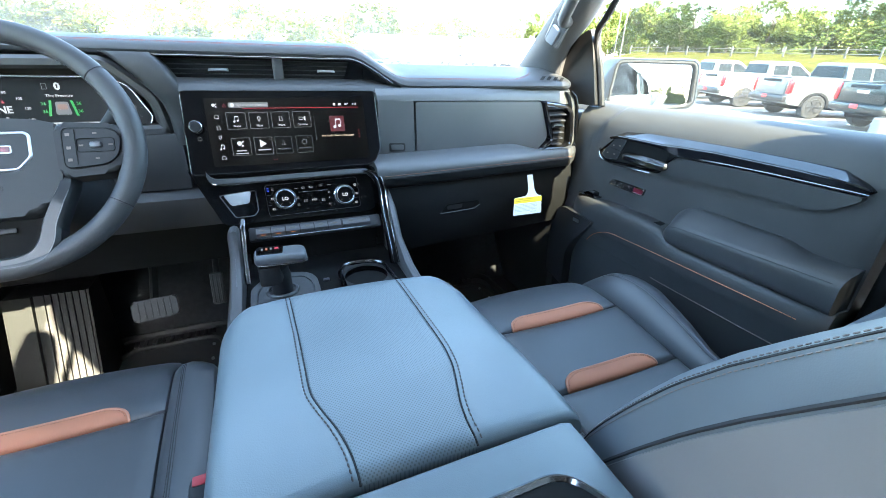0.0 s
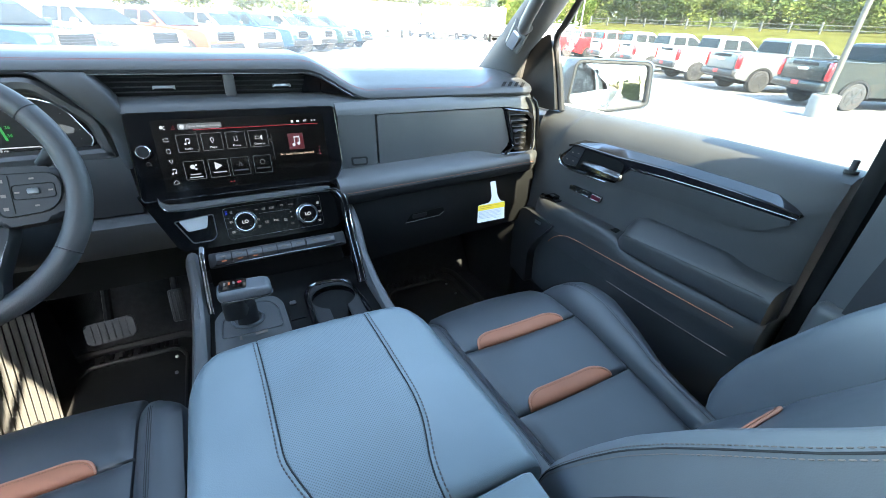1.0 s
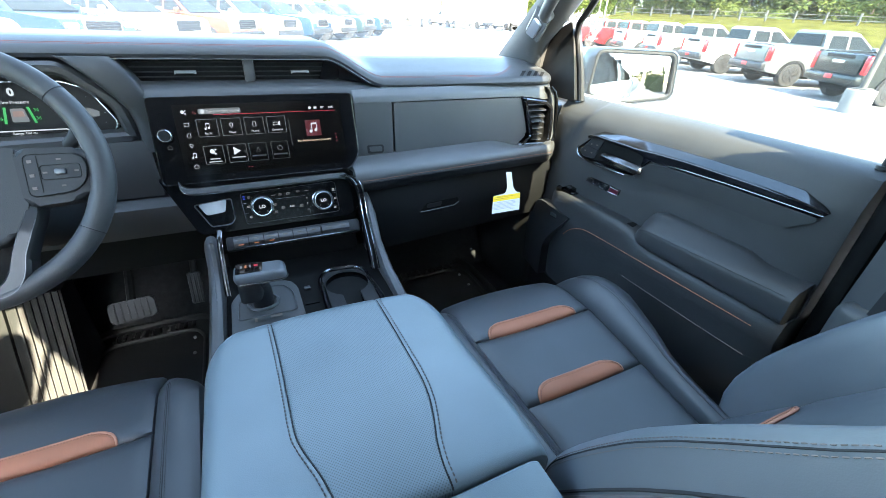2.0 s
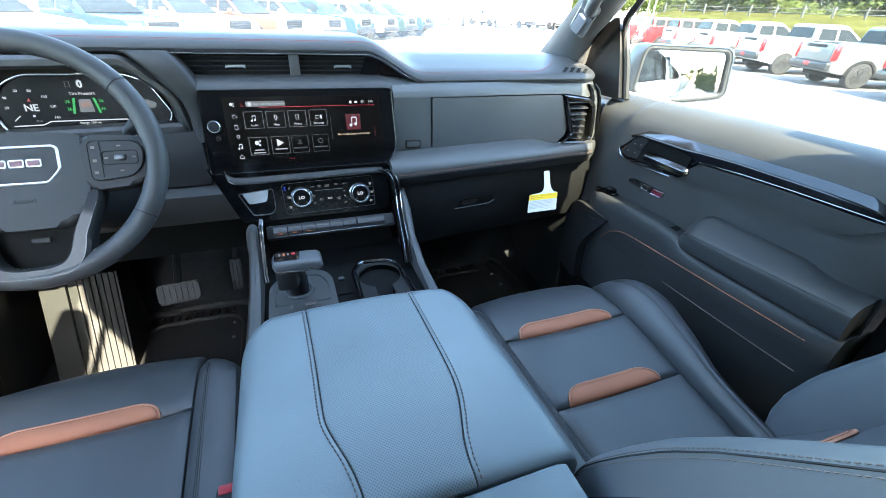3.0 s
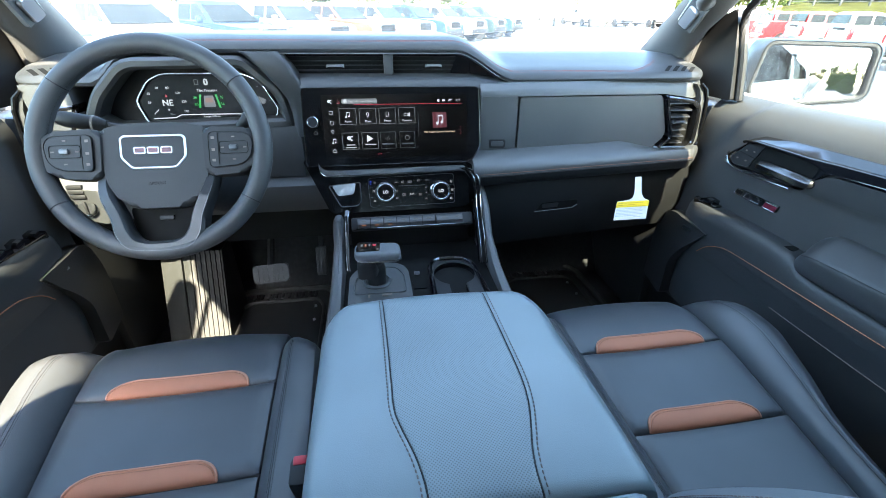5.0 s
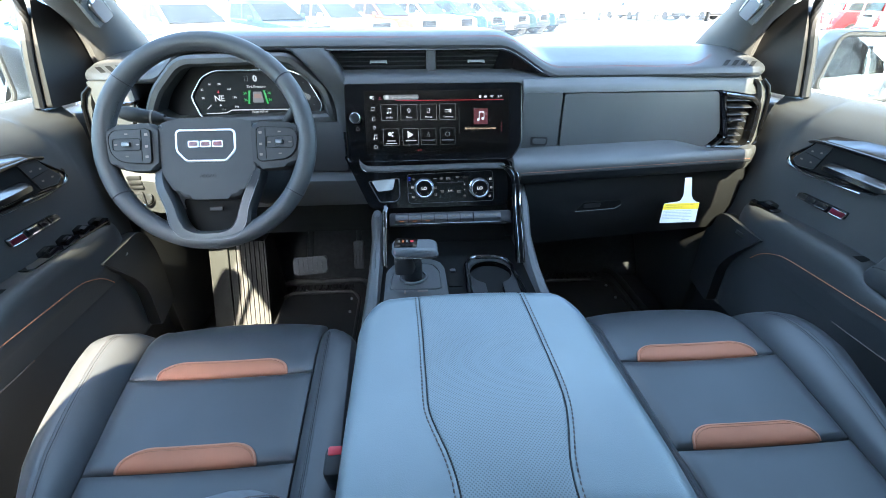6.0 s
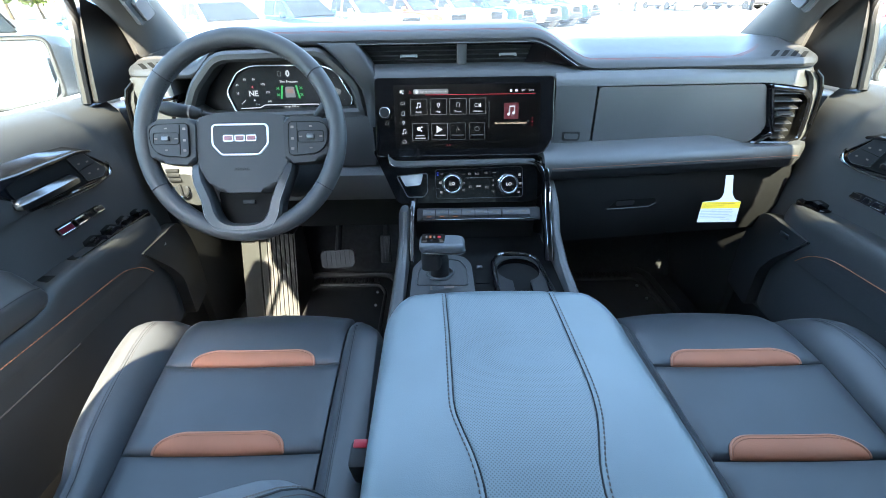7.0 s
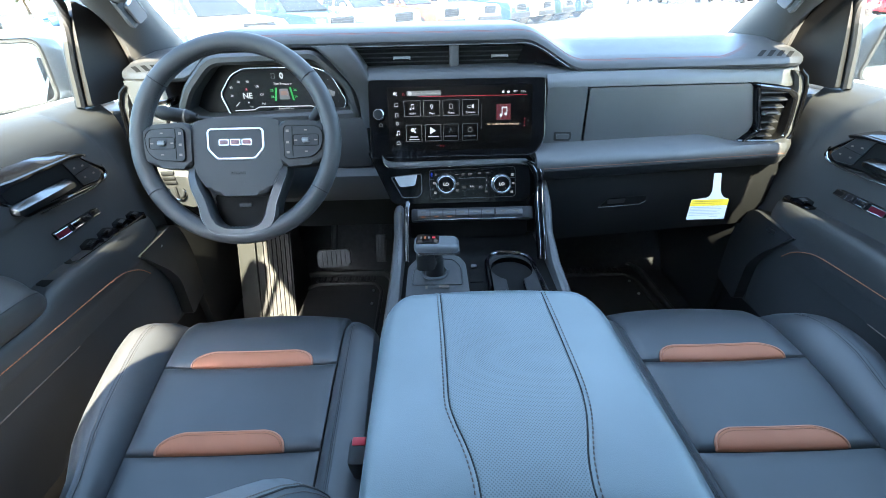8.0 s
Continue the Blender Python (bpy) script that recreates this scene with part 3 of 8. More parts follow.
def inlay(parent, height, yb, wa, dx):
    """A tan panel let into the stuffed leather just ahead of a cross seam."""
    def top(x, y):
        d = min(1.0, max(0.0, y - yb) / 0.018)
        return height(x, y) - 0.010 * (1 - math.sqrt(max(0.0, 1 - (1 - d) ** 2)))

    def half(v):
        return wa - 0.042 * (1 - math.sqrt(max(0.0, 1 - (v / 0.0305) ** 2)))

    vs = (0.0006, 0.002, 0.004, 0.007, 0.011, 0.016, 0.020, 0.0235, 0.0265, 0.0287, 0.0300)
    rows = []
    for v in vs:
        w = half(v)
        row = []
        for k in range(23):
            u = -1 + 2 * k / 22
            x, y = dx + u * w, yb + v
            edge = min(1.0, (1 - abs(u)) * w / 0.004, (0.0305 - v) / 0.003)
            row.append((x, y, top(x, y) + 0.0008 + 0.0024 * math.sqrt(max(0.0, edge))))
        rows.append(row)
    skirt = [[(x, y, z - 0.008) for x, y, z in rows[0]]] + rows + [[(x, y, z - 0.008) for x, y, z in rows[-1]]]
    part("inlay", loft(skirt, False, False), TAN, parent, "tan leather inlay")
    line = [(dx - half(v), yb + v) for v in vs] + [(dx + half(0.030) * u, yb + 0.0302) for u in (-0.9, -0.6, -0.3, 0, 0.3, 0.6, 0.9)] + [(dx + half(v), yb + v) for v in vs[::-1]]
    part("piping", tube([(x, y, top(x, y) + 0.0018) for x, y in line], 0.0017, 6), TAN_DARK, parent, "pale tan piping")
    inner = [(dx + (x - dx) * 0.965, yb + (y - yb) * 0.83) for x, y in line[2:-2]]
    part("stitching", stitches([(x, y, top(x, y) + 0.0036) for x, y in inner], 0.0022, 0.0014, 0.0004), BROWN_THREAD, parent)


TAN_DARK = material("tan_piping", (0.46, 0.21, 0.135), 0.55, vary=0.06, spec=0.3)


def taper(outer, y):
    """How the outer bolster narrows towards the backrest."""
    line = ((0.2, 1.0), (-0.03, 1.0), (-0.125, 0.74), (-0.19, 0.50), (-0.24, 0.43), (-0.37, 0.36)) if outer > 0 else ((0.2, 0.95), (0.0, 0.90), (-0.10, 0.82), (-0.15, 0.73), (-0.21, 0.50), (-0.37, 0.36))
    for (ya, ga), (yb, gb) in zip(line, line[1:]):
        if y >= yb:
            return ga + (gb - ga) * (ya - y) / (ya - yb)
    return line[-1][1]


def front_seat(cx, cy, cz, outer, lean, label):
    """cx, cy: middle of the cushion; outer: the side on which the door is; lean: of the backrest, in degrees."""
    seat = thing("front_seat", pose(cx, cy, cz), label, "seat", "front seats")

    def h(x, y):
        f = max(0.0, y - 0.06)
        return 0.0 - 3.9 * f * f + 0.10 * min(0.0, y + 0.05) * 0.4 - 0.006 * math.cos(x * 9)

    x0 = lambda y: -0.143 + 0.05 * max(0.0, -y) * 0.9
    x1 = lambda y: 0.143 - 0.05 * max(0.0, -y) * 0.9
    if outer > 0:
        fx0, fx1 = x0, (lambda y: x1(y) - 0.06 * max(0.0, -y))
    else:
        fx0, fx1 = (lambda y: -0.155 + 0.19 * max(0.0, -y) - 0.15 * max(0.0, y)), (lambda y: 0.153 - 0.05 * y)
    panels = ((0.0, 0.150, 12), (-0.16, 0.0, 14), (-0.36, -0.16, 14))
    for k, (ya, yb, n) in enumerate(panels):
        bm = pillow(fx0, fx1, ya, yb, h, 0.010, 0.06, 18, n, 0.018)
        for v in bm.verts:
            if v.co.y > 0:
                v.co.y += 0.022 * (v.co.y / 0.15) * max(0.0, 1 - (v.co.x / 0.15) ** 2)
        part("cushion_panel", bm, LEATHER, seat, "black leather cushion panel")
    # tan inlays in front of the two cross seams
    for yb, wa, dx in ((0.0, 0.107, 0.0), (-0.16, 0.093, 0.012 if outer < 0 else -0.012)):
        inlay(seat, lambda x, y: h(x, y), yb, wa, dx)
    # side bolsters
    for s in (-1, 1):
        is_out = s == outer
        wid = 0.118 if is_out else 0.068
        fx = fx1 if s > 0 else fx0
        lift = 0.038 if is_out else 0.022
        secs = []
        n = 26
        for i in range(n + 1):
            front = 0.145 if is_out and outer > 0 else 0.138
            y = -0.36 + (0.36 + front) * i / n
            f = max(0.0, y) / front
            drop, cut = (0.075 * f ** 2.4, 0.0) if is_out and outer > 0 else (0.050 * f ** 4, 0.040 * f * f)
            pinch = math.sqrt(max(0.02, 1 - f ** 3))
            xi = fx(min(y, 0.145))
            w = wid * (0.55 + 0.45 * pinch)
            g = taper(outer, y) if is_out else 1.0
            w *= g
            hz = h(xi, min(y, 0.10)) - drop * 0.8
            li = lift * (0.4 + 0.6 * pinch) * math.sqrt(g)
            prof = [(0, -0.011), (0.10, 0.3 * li), (0.28, 0.85 * li), (0.48, li), (0.68, 0.82 * li), (0.86, 0.2 * li), (0.97, -0.03), (1.0, -0.075), (0.93, -0.15), (0.2, -0.15), (0.0, -0.08)]
            if not is_out:
                prof = [(0, -0.007), (0.07, 0.35 * li), (0.22, 0.8 * li), (0.44, li), (0.70, 0.97 * li), (0.93, 0.70 * li), (1.06, 0.0), (1.10, -0.06)] + prof[8:]
            secs.append([(xi + s * w * u, y - cut * u * u, hz + dz) for u, dz in prof])
        part("bolster", loft(secs), LEATHER, seat, "black leather side bolster")
        for off in (0.33, 0.40):
            line = []
            for sec in secs[2:-3]:
                a, b, c = Vector(sec[3]), Vector(sec[2]), Vector(sec[4])
                p = b.lerp(a, (off - 0.28) / 0.2)
                line.append((p.x, p.y, p.z + 0.0006))
            part("stitching", stitches(line, 0.0032, 0.0018, 0.0006), DIM_THREAD, seat)
        line = [Vector(sec[2]).lerp(Vector(sec[3]), 0.42) + Vector((0, 0, -0.0006)) for sec in secs[2:-3]]
        part("seam", tube(line, 0.0010, 5), SEAM, seat)
    part("base", box(0.46, 0.46, 0.16, 0.03, (0, -0.13, -0.14)), DARK, seat, "dark seat base")
    part("side_shield", box(0.03, 0.42, 0.12, 0.012, (outer * 0.245, -0.16, -0.16)), PANEL, seat, "grey plastic seat shield")
    for x in (-0.18, 0.18):
        part("seat_rail", box(0.03, 0.5, 0.05, 0.006, (x, -0.12, -0.27)), SATIN, seat)
        for y in (-0.32, 0.08):
            part("foot", box(0.05, 0.06, 0.10, 0.008, (x, y, -0.335)), DARK, seat)
    # backrest: local x runs across, y up the back, z out of its face
    bk = thing_part("backrest", seat, pose(0, -0.303, -0.02, 90 - lean, 0, 180))
    hb = lambda x, y: 0.012 * math.cos(min(1.5, abs(x) * 7)) - 0.02 * step(0.3, 0.6, y)
    w0, w1 = (lambda y: -0.135 - 0.03 * y), (lambda y: 0.135 + 0.03 * y)
    for ya, yb in ((0.02, 0.15), (0.15, 0.37), (0.37, 0.60)):
        part("back_panel", pillow(w0, w1, ya, yb, hb, 0.010, 0.09, 16, 10, 0.018), LEATHER, bk, "black leather back panel")
    for y in (0.15, 0.37):
        inlay(bk, hb, y, 0.100, 0.0)
    # the driver's bolsters reach further down
    y_low, low, more = (-0.05, 0.05, 0.006) if outer < 0 else (0.0, 0.0, 0.0)

    def crest(y):
        y += low
        line = ((0.0, 0.020), (0.012, 0.036), (0.035, 0.052), (0.09, 0.067), (0.14, 0.072), (0.19, 0.075), (0.25, 0.076), (0.30, 0.072), (0.34, 0.066), (0.405, 0.055), (0.50, 0.045), (0.70, 0.035))
        for (a, za), (b, zb) in zip(line, line[1:]):
            if y <= b:
                return more + za + (zb - za) * (y - a) / (b - a)
        return 0.035

    for s in (-1, 1):
        secs = []
        n = 34
        for i in range(n + 1):
            y = y_low + (0.68 - y_low) * i / n
            e = math.sqrt(max(0.05, 1 - (1 - min(1, i / 7)) ** 2)) * math.sqrt(max(0.05, 1 - max(0, (i - 28) / 7) ** 2))
            xi = w1(y) if s > 0 else w0(y)
            # driver's outer bolster, unseen, slimmed to let the sun patch past
            w = (0.052 if outer < 0 < s else 0.085) * (0.6 + 0.4 * e) + 0.01 * math.sin(y * 5)
            li = crest(y) * math.sqrt(max(0.05, 1 - max(0, (i - 28) / 7) ** 2))
            prof = [(0, -0.010), (0.10, 0.25 * li), (0.26, 0.68 * li), (0.46, 0.92 * li), (0.66, li), (0.84, 0.92 * li), (0.97, 0.58 * li), (1.02, -0.03), (0.98, -0.085), (0.85, -0.11), (0.05, -0.11)]
            secs.append([(xi + s * w * u, y, 0.0 + dz) for u, dz in prof])
        # seat leather in a paler colour, where daylight should fall
        part("back_bolster", loft(secs), LEATHER_DAYLIT, bk, "black leather back bolster, colour lifted by daylight")
        def along(k):
            # a line at station k of the sections
            return [Vector(sec[int(k)]).lerp(Vector(sec[int(k) + 1]), k - int(k)) + Vector((s * 0.0003, 0, 0.0008)) for sec in secs[1:-1]]
        for k in (4.80, 5.16):
            part("stitching", stitches(along(k), 0.003, 0.0016, 0.0004), THREAD, bk, "grey double stitching")
        part("seam", tube([p + Vector((0, 0, -0.0006)) for p in along(4.98)], 0.0008, 5), SEAM, bk)
        line = [Vector(sec[7]).lerp(Vector(sec[6]), 0.93) for sec in secs[1:-1]]
        part("seam", tube(line, 0.0016, 5), SEAM, bk)
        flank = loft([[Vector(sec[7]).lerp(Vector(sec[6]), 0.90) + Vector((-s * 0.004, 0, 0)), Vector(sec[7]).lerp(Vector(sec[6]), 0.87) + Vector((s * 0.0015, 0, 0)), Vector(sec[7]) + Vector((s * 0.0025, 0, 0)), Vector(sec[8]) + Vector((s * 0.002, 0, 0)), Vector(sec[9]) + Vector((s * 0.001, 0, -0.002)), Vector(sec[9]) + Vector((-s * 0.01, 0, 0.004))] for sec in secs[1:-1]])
        part("back_flank", flank, VINYL_DAYLIT, bk, "vinyl flank, its warm grey lifted by daylight")
        part("stitching", stitches([p + Vector((s * 0.001, 0, -0.007)) for p in line], 0.0032, 0.0016, 0.0004), THREAD, bk)
    part("back_shell", box(0.44, 0.60, 0.05, 0.02, (0, 0.31, -0.12)), DARK, bk)
    return seat


front_seat(-0.405, -0.010, 0.412, -1, 25.5, "black leather driver's seat with tan inlays and grey stitching")
front_seat(0.415, -0.036, 0.424, 1, 31, "black leather passenger seat with tan inlays and grey stitching")


# ---- centre console ----
def console():
    con = thing("center_console", None, "dark grey centre console between the front seats", "console")
    # side walls of the forward part
    for s, xo, xi in ((-1, -0.165, -0.144), (1, 0.182, 0.164)):
        secs = []
        front = ((0.34, 0.60, 0.0), (0.29, 0.575, 0.0)) if s > 0 else ((0.30, 0.562, 0.0), (0.272, 0.560, 0.0))
        for y, zt, k in front + ((0.25, 0.525, 0.0), (0.18, 0.487, 0.004), (0.10, 0.472, 0.006), (0.0, 0.462, 0.008), (-0.12, 0.46, 0.008)):
            a, b = xo + s * k, xi
            secs.append([(a, y, 0.03), (a, y, zt - 0.012), (a - s * 0.006, y, zt - 0.002), (a - s * 0.014, y, zt), (b + s * 0.010, y, zt), (b + s * 0.003, y, zt - 0.002), (b, y, zt - 0.008), (b, y, 0.03)])
        part("side_wall", loft(secs), PANEL, con, "grey console flank")
    deck = loft([[(-0.146, y, z), (0.166, y, z), (0.166, y, z - 0.05), (-0.146, y, z - 0.05)] for y, z in ((0.36, 0.452), (0.25, 0.456), (0.0, 0.456))])
    part("deck", deck, VOID, con)
    part("tray_back", box(0.28, 0.02, 0.12, 0.0, (0.005, 0.352, 0.50)), VOID, con)
    # bright strips down both sides of the tray
    l = smooth_path([(-0.1345, 0.275, 0.580), (-0.1365, 0.258, 0.568), (-0.138, 0.243, 0.538), (-0.139, 0.212, 0.494), (-0.139, 0.200, 0.478)], 5)
    part("bright_strip", tube(l, 0.0010, 8), DARK_CHROME, con, "polished strip")
    part("gloss_strip", tube([(x + 0.002, y + 0.004, z - 0.002) for x, y, z in l], 0.0055, 10), BLACK, con)
    part("bright_strip", tube([(x + 0.006, y, z - 0.001) for x, y, z in l], 0.0009, 6), DARK_CHROME, con)
    # shifter gate plate
    plate = slab(rounded([(-0.134, 0.075), (-0.134, 0.190), (-0.117, 0.222), (-0.075, 0.242), (-0.026, 0.232), (-0.012, 0.200), (-0.010, 0.075)], 0.012), 0.02, 0.003)
    part("shifter_plate", plate, PANEL, con, "grey shifter surround", m=pose(0, 0, 0.470))
    rim = ring(rounded([(-0.124, 0.125), (-0.122, 0.175), (-0.108, 0.210), (-0.075, 0.222), (-0.036, 0.214), (-0.022, 0.185), (-0.022, 0.122)], 0.010), 0.0018, 0.01, 0.001)
    part("shifter_rim", rim, GREY_TRIM, con, m=pose(0, 0, 0.4725))
    # cup holder: a rim round a plate with a keyhole opening
    outline = rounded([(0.026, 0.045), (0.028, 0.207), (0.045, 0.235), (0.068, 0.240), (0.116, 0.233), (0.134, 0.207), (0.144, 0.045)], 0.018, 6)
    part("cup_holder_rim", ring(outline, 0.009, 0.025, 0.004), BLACK, con, "gloss black cup holder rim", m=pose(0, 0, 0.477))
    part("cup_holder_edge", ring([(p.x * 0.86 + 0.0118, p.y * 0.955 + 0.006) for p in outline], 0.0018, 0.01, 0.0008), DARK_CHROME, con, m=pose(0, 0, 0.4765))
    cx, cy, n = 0.083, 0.178, 96
    hole, rimline = [], []
    for i in range(n):
        a = 2 * math.pi * i / n
        c, q = math.cos(a), math.sin(a)
        r = 0.0445
        if q < 0 and abs(c) < 0.43:
            r = min(0.118, 0.0176 / max(0.149, abs(c)))
        hole.append((cx + r * c, cy + r * q))
        k = 1.0
        far = min((0.046 / abs(c)) if abs(c) > 1e-6 else 9, (0.05 / q) if q > 1e-6 else 9, (0.128 / -q) if q < -1e-6 else 9)
        rimline.append((cx + far * c, cy + far * q))
    part("cup_plate", loft([[(x, y, 0.468) for x, y in rimline], [(x, y, 0.471) for x, y in rimline], [(x, y, 0.471) for x, y in hole], [(cx + (x - cx) * 0.97, cy + (y - cy) * 0.97, 0.468) for x, y in hole]], True, False), DARK, con, "black plate round the cup opening")
    part("cup_well", loft([[(cx + (x - cx) * k, cy + (y - cy) * k, z) for x, y in hole] for k, z in ((0.99, 0.4685), (0.97, 0.44), (0.93, 0.395))], True, False), PIANO, con)
    part("cup_floor", slab([(cx + (x - cx) * 0.95, cy + (y - cy) * 0.97) for x, y in hole], 0.004), VOID, con, m=pose(0, 0, 0.400))
    part("slot", slab([(-0.006, 0.148), (-0.006, 0.180), (0.024, 0.178), (0.022, 0.148)], 0.002), VOID, con, m=pose(0, 0, 0.4585))
    part("small_button", box(0.012, 0.010, 0.005, 0.002, (0.006, 0.204, 0.459)), PANEL, con)
    part("mode_mark", box(0.004, 0.010, 0.001, 0, (-0.094, 0.112, 0.4745)), THREAD, con)
    part("mode_mark", box(0.020, 0.006, 0.001, 0, (-0.060, 0.114, 0.4745)), THREAD, con)
    # rear body under the lid and behind it
    body = loft([[(-0.150, y, 0.05), (-0.152, y, 0.50), (-0.146, y, zt - 0.006), (-0.138, y, zt), (0.152, y, zt), (0.160, y, zt - 0.006), (0.166, y, 0.50), (0.164, y, 0.05)] for y, zt in ((-0.01, 0.515), (-0.33, 0.52))])
    part("bin", body, PANEL, con)
    rear = loft([[(-0.152, y, 0.05), (-0.152, y, zt - 0.02), (-0.146, y, zt - 0.006), (-0.134, y, zt), (0.148, y, zt), (0.157, y, zt - 0.004), (0.163, y, zt - 0.016), (0.165, y, 0.05)] for y, zt in ((-0.3485, 0.571), (-0.352, 0.575), (-0.50, 0.574), (-0.60, 0.560), (-0.63, 0.51))])
    part("rear_deck", rear, LEATHER_SHEEN, con, "soft deck behind the armrest, sky sheen in its colour")
    rout = rounded([(-0.06, -0.50), (0.139, -0.50), (0.139, -0.424), (0.116, -0.389), (-0.04, -0.389), (-0.06, -0.412)], 0.018, 5)
    part("rear_rim", ring(rout, 0.007, 0.012, 0.003), DARK_CHROME, con, "bright rim of the rear tray", m=pose(0, 0, 0.5790))
    part("rear_tray", slab(rounded([(-0.052, -0.492), (0.131, -0.492), (0.131, -0.426), (0.112, -0.397), (-0.036, -0.397), (-0.052, -0.414)], 0.015, 5), 0.004), VOID, con, m=pose(0, 0, 0.5770))
    return con


def armrest(con):
    arm = thing_part("armrest_lid", con)
    arm["label"] = "large leather armrest lid, coloured blue-grey with sky sheen"
    zt = 0.566

    def top(x, y):
        e = (x - 0.008) / 0.165
        return zt - 0.010 * e * e + 0.016 * step(-0.05, -0.33, y) - 0.02 * step(-0.03, 0.02, y)

    # outline: straight flanks, round front corners
    def half(y):
        if y > -0.085:
            t = min(1.0, (y + 0.085) / 0.085)
            return 0.167 - 0.062 * (1 - math.sqrt(max(0.0, 1 - t * t)))
        return 0.167 - 0.012 * max(0, (-0.085 - y) / 0.25) * 0.6

    # the two seams that part the middle panel
    sl = [(-0.068, -0.006), (-0.0645, -0.077), (-0.0625, -0.13), (-0.061, -0.19), (-0.0595, -0.232), (-0.053, -0.258), (-0.043, -0.288), (-0.037, -0.314), (-0.035, -0.334), (-0.0345, -0.346)]
    sr = [(0.088, -0.006), (0.091, -0.08), (0.0915, -0.15), (0.0905, -0.205), (0.086, -0.242), (0.078, -0.272), (0.070, -0.298), (0.066, -0.32), (0.065, -0.334), (0.0648, -0.346)]

    def at(line, y):
        for (xa, ya), (xb, yb) in zip(line, line[1:]):
            if y >= yb:
                t = (y - ya) / (yb - ya)
                return xa + (xb - xa) * t
        return line[-1][0]

    cx = 0.013
    ya, yb = -0.346, -0.002
    fl, fr = (lambda y: at(sl_s, y)), (lambda y: at(sr_s, y))
    sl_s = [(p.x, p.y) for p in smooth_path([(x, y, 0) for x, y in sl], 4)]
    sr_s = [(p.x, p.y) for p in smooth_path([(x, y, 0) for x, y in sr], 4)]

    def halfr(y):
        return half(y) + 0.006 * min(1.0, max(0.0, (-0.10 - y) / 0.2))

    def roll(x, y):
        """height with a rolled rim round the lid"""
        d = min((halfr(y) if x > cx else half(y)) - abs(x - cx), (yb - y) if y > -0.1 else 1.0, 0.02)
        d = max(0.0, d) / 0.02
        back = max(0.0, 1 - (y - ya) / 0.012)
        return top(x, y) - 0.016 * (1 - math.sqrt(max(0.0, 1 - (1 - d) ** 2))) - 0.004 * back * back

    part("side_pad", pillow(lambda y: cx - half(y), fl, ya, yb, roll, 0.0022, 0.05, 22, 36, 0.005), LEATHER_SHEEN, arm, "smooth leather, sky sheen in its blue-grey colour")
    part("side_pad", pillow(fr, lambda y: cx + halfr(y), ya, yb, roll, 0.0022, 0.05, 22, 36, 0.005), LEATHER_SHEEN, arm, "smooth leather, sky sheen in its blue-grey colour")
    part("middle_pad", pillow(fl, fr, ya, yb, roll, 0.0022, 0.05, 26, 36, 0.005), PERFORATED, arm, "perforated leather, sky sheen in its blue-grey colour")
    for line, d in ((sl_s, -0.005), (sr_s, 0.005)):
        path = [(x + d, y, roll(x + d, y) + 0.0006) for x, y in line]
        part("stitching", stitches(path, 0.0036, 0.0022, 0.0007), ARM_THREAD, arm, "grey stitching")
        part("seam", tube([(x, y, roll(x, y) - 0.0013) for x, y in line], 0.0010, 5), SEAM, arm)
    base = [(cx + s * ((halfr(y) if s > 0 else half(y)) - 0.004), y) for s, ys in ((1, [ya + (yb - ya) * i / 30 for i in range(31)]), (-1, [yb - (yb - ya) * i / 30 for i in range(31)])) for y in ys]
    part("lid_base", slab(base, 0.035), PANEL, arm, m=pose(0, 0, 0.535))
    return arm


def perforated():
    """Leather with rows of tiny holes."""
    # base colour as on the armrest's sides, sky sheen included
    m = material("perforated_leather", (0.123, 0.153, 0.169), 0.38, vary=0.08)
    nodes, links = m.node_tree.nodes, m.node_tree.links
    b = nodes["Principled BSDF"]
    tex = nodes.new("ShaderNodeTexCoord")
    mp = nodes.new("ShaderNodeMapping")
    mp.inputs["Scale"].default_value = (400, 400, 0)
    mp.inputs["Rotation"].default_value = (0, 0, radians(45))
    v = nodes.new("ShaderNodeTexVoronoi")
    v.inputs["Scale"].default_value, v.inputs["Randomness"].default_value = 1.0, 0.0
    links.new(tex.outputs["Object"], mp.inputs["Vector"])
    links.new(mp.outputs[0], v.inputs["Vector"])
    r = nodes.new("ShaderNodeMapRange")
    r.inputs["From Min"].default_value, r.inputs["From Max"].default_value = 0.22, 0.34
    links.new(v.outputs["Distance"], r.inputs["Value"])
    bump = nodes.new("ShaderNodeBump")
    bump.inputs["Strength"].default_value, bump.inputs["Distance"].default_value = 0.35, 0.0003
    links.new(r.outputs[0], bump.inputs["Height"])
    links.new(bump.outputs[0], b.inputs["Normal"])
    old = b.inputs["Base Color"].links[0].from_socket
    mul = nodes.new("ShaderNodeVectorMath")
    mul.operation = "SCALE"
    r2 = nodes.new("ShaderNodeMapRange")
    r2.inputs["To Min"].default_value = 0.58
    links.new(r.outputs[0], r2.inputs["Value"])
    links.new(old, mul.inputs[0])
    links.new(r2.outputs[0], mul.inputs["Scale"])
    links.new(mul.outputs[0], b.inputs["Base Color"])
    return m


PERFORATED = perforated()
armrest(console())


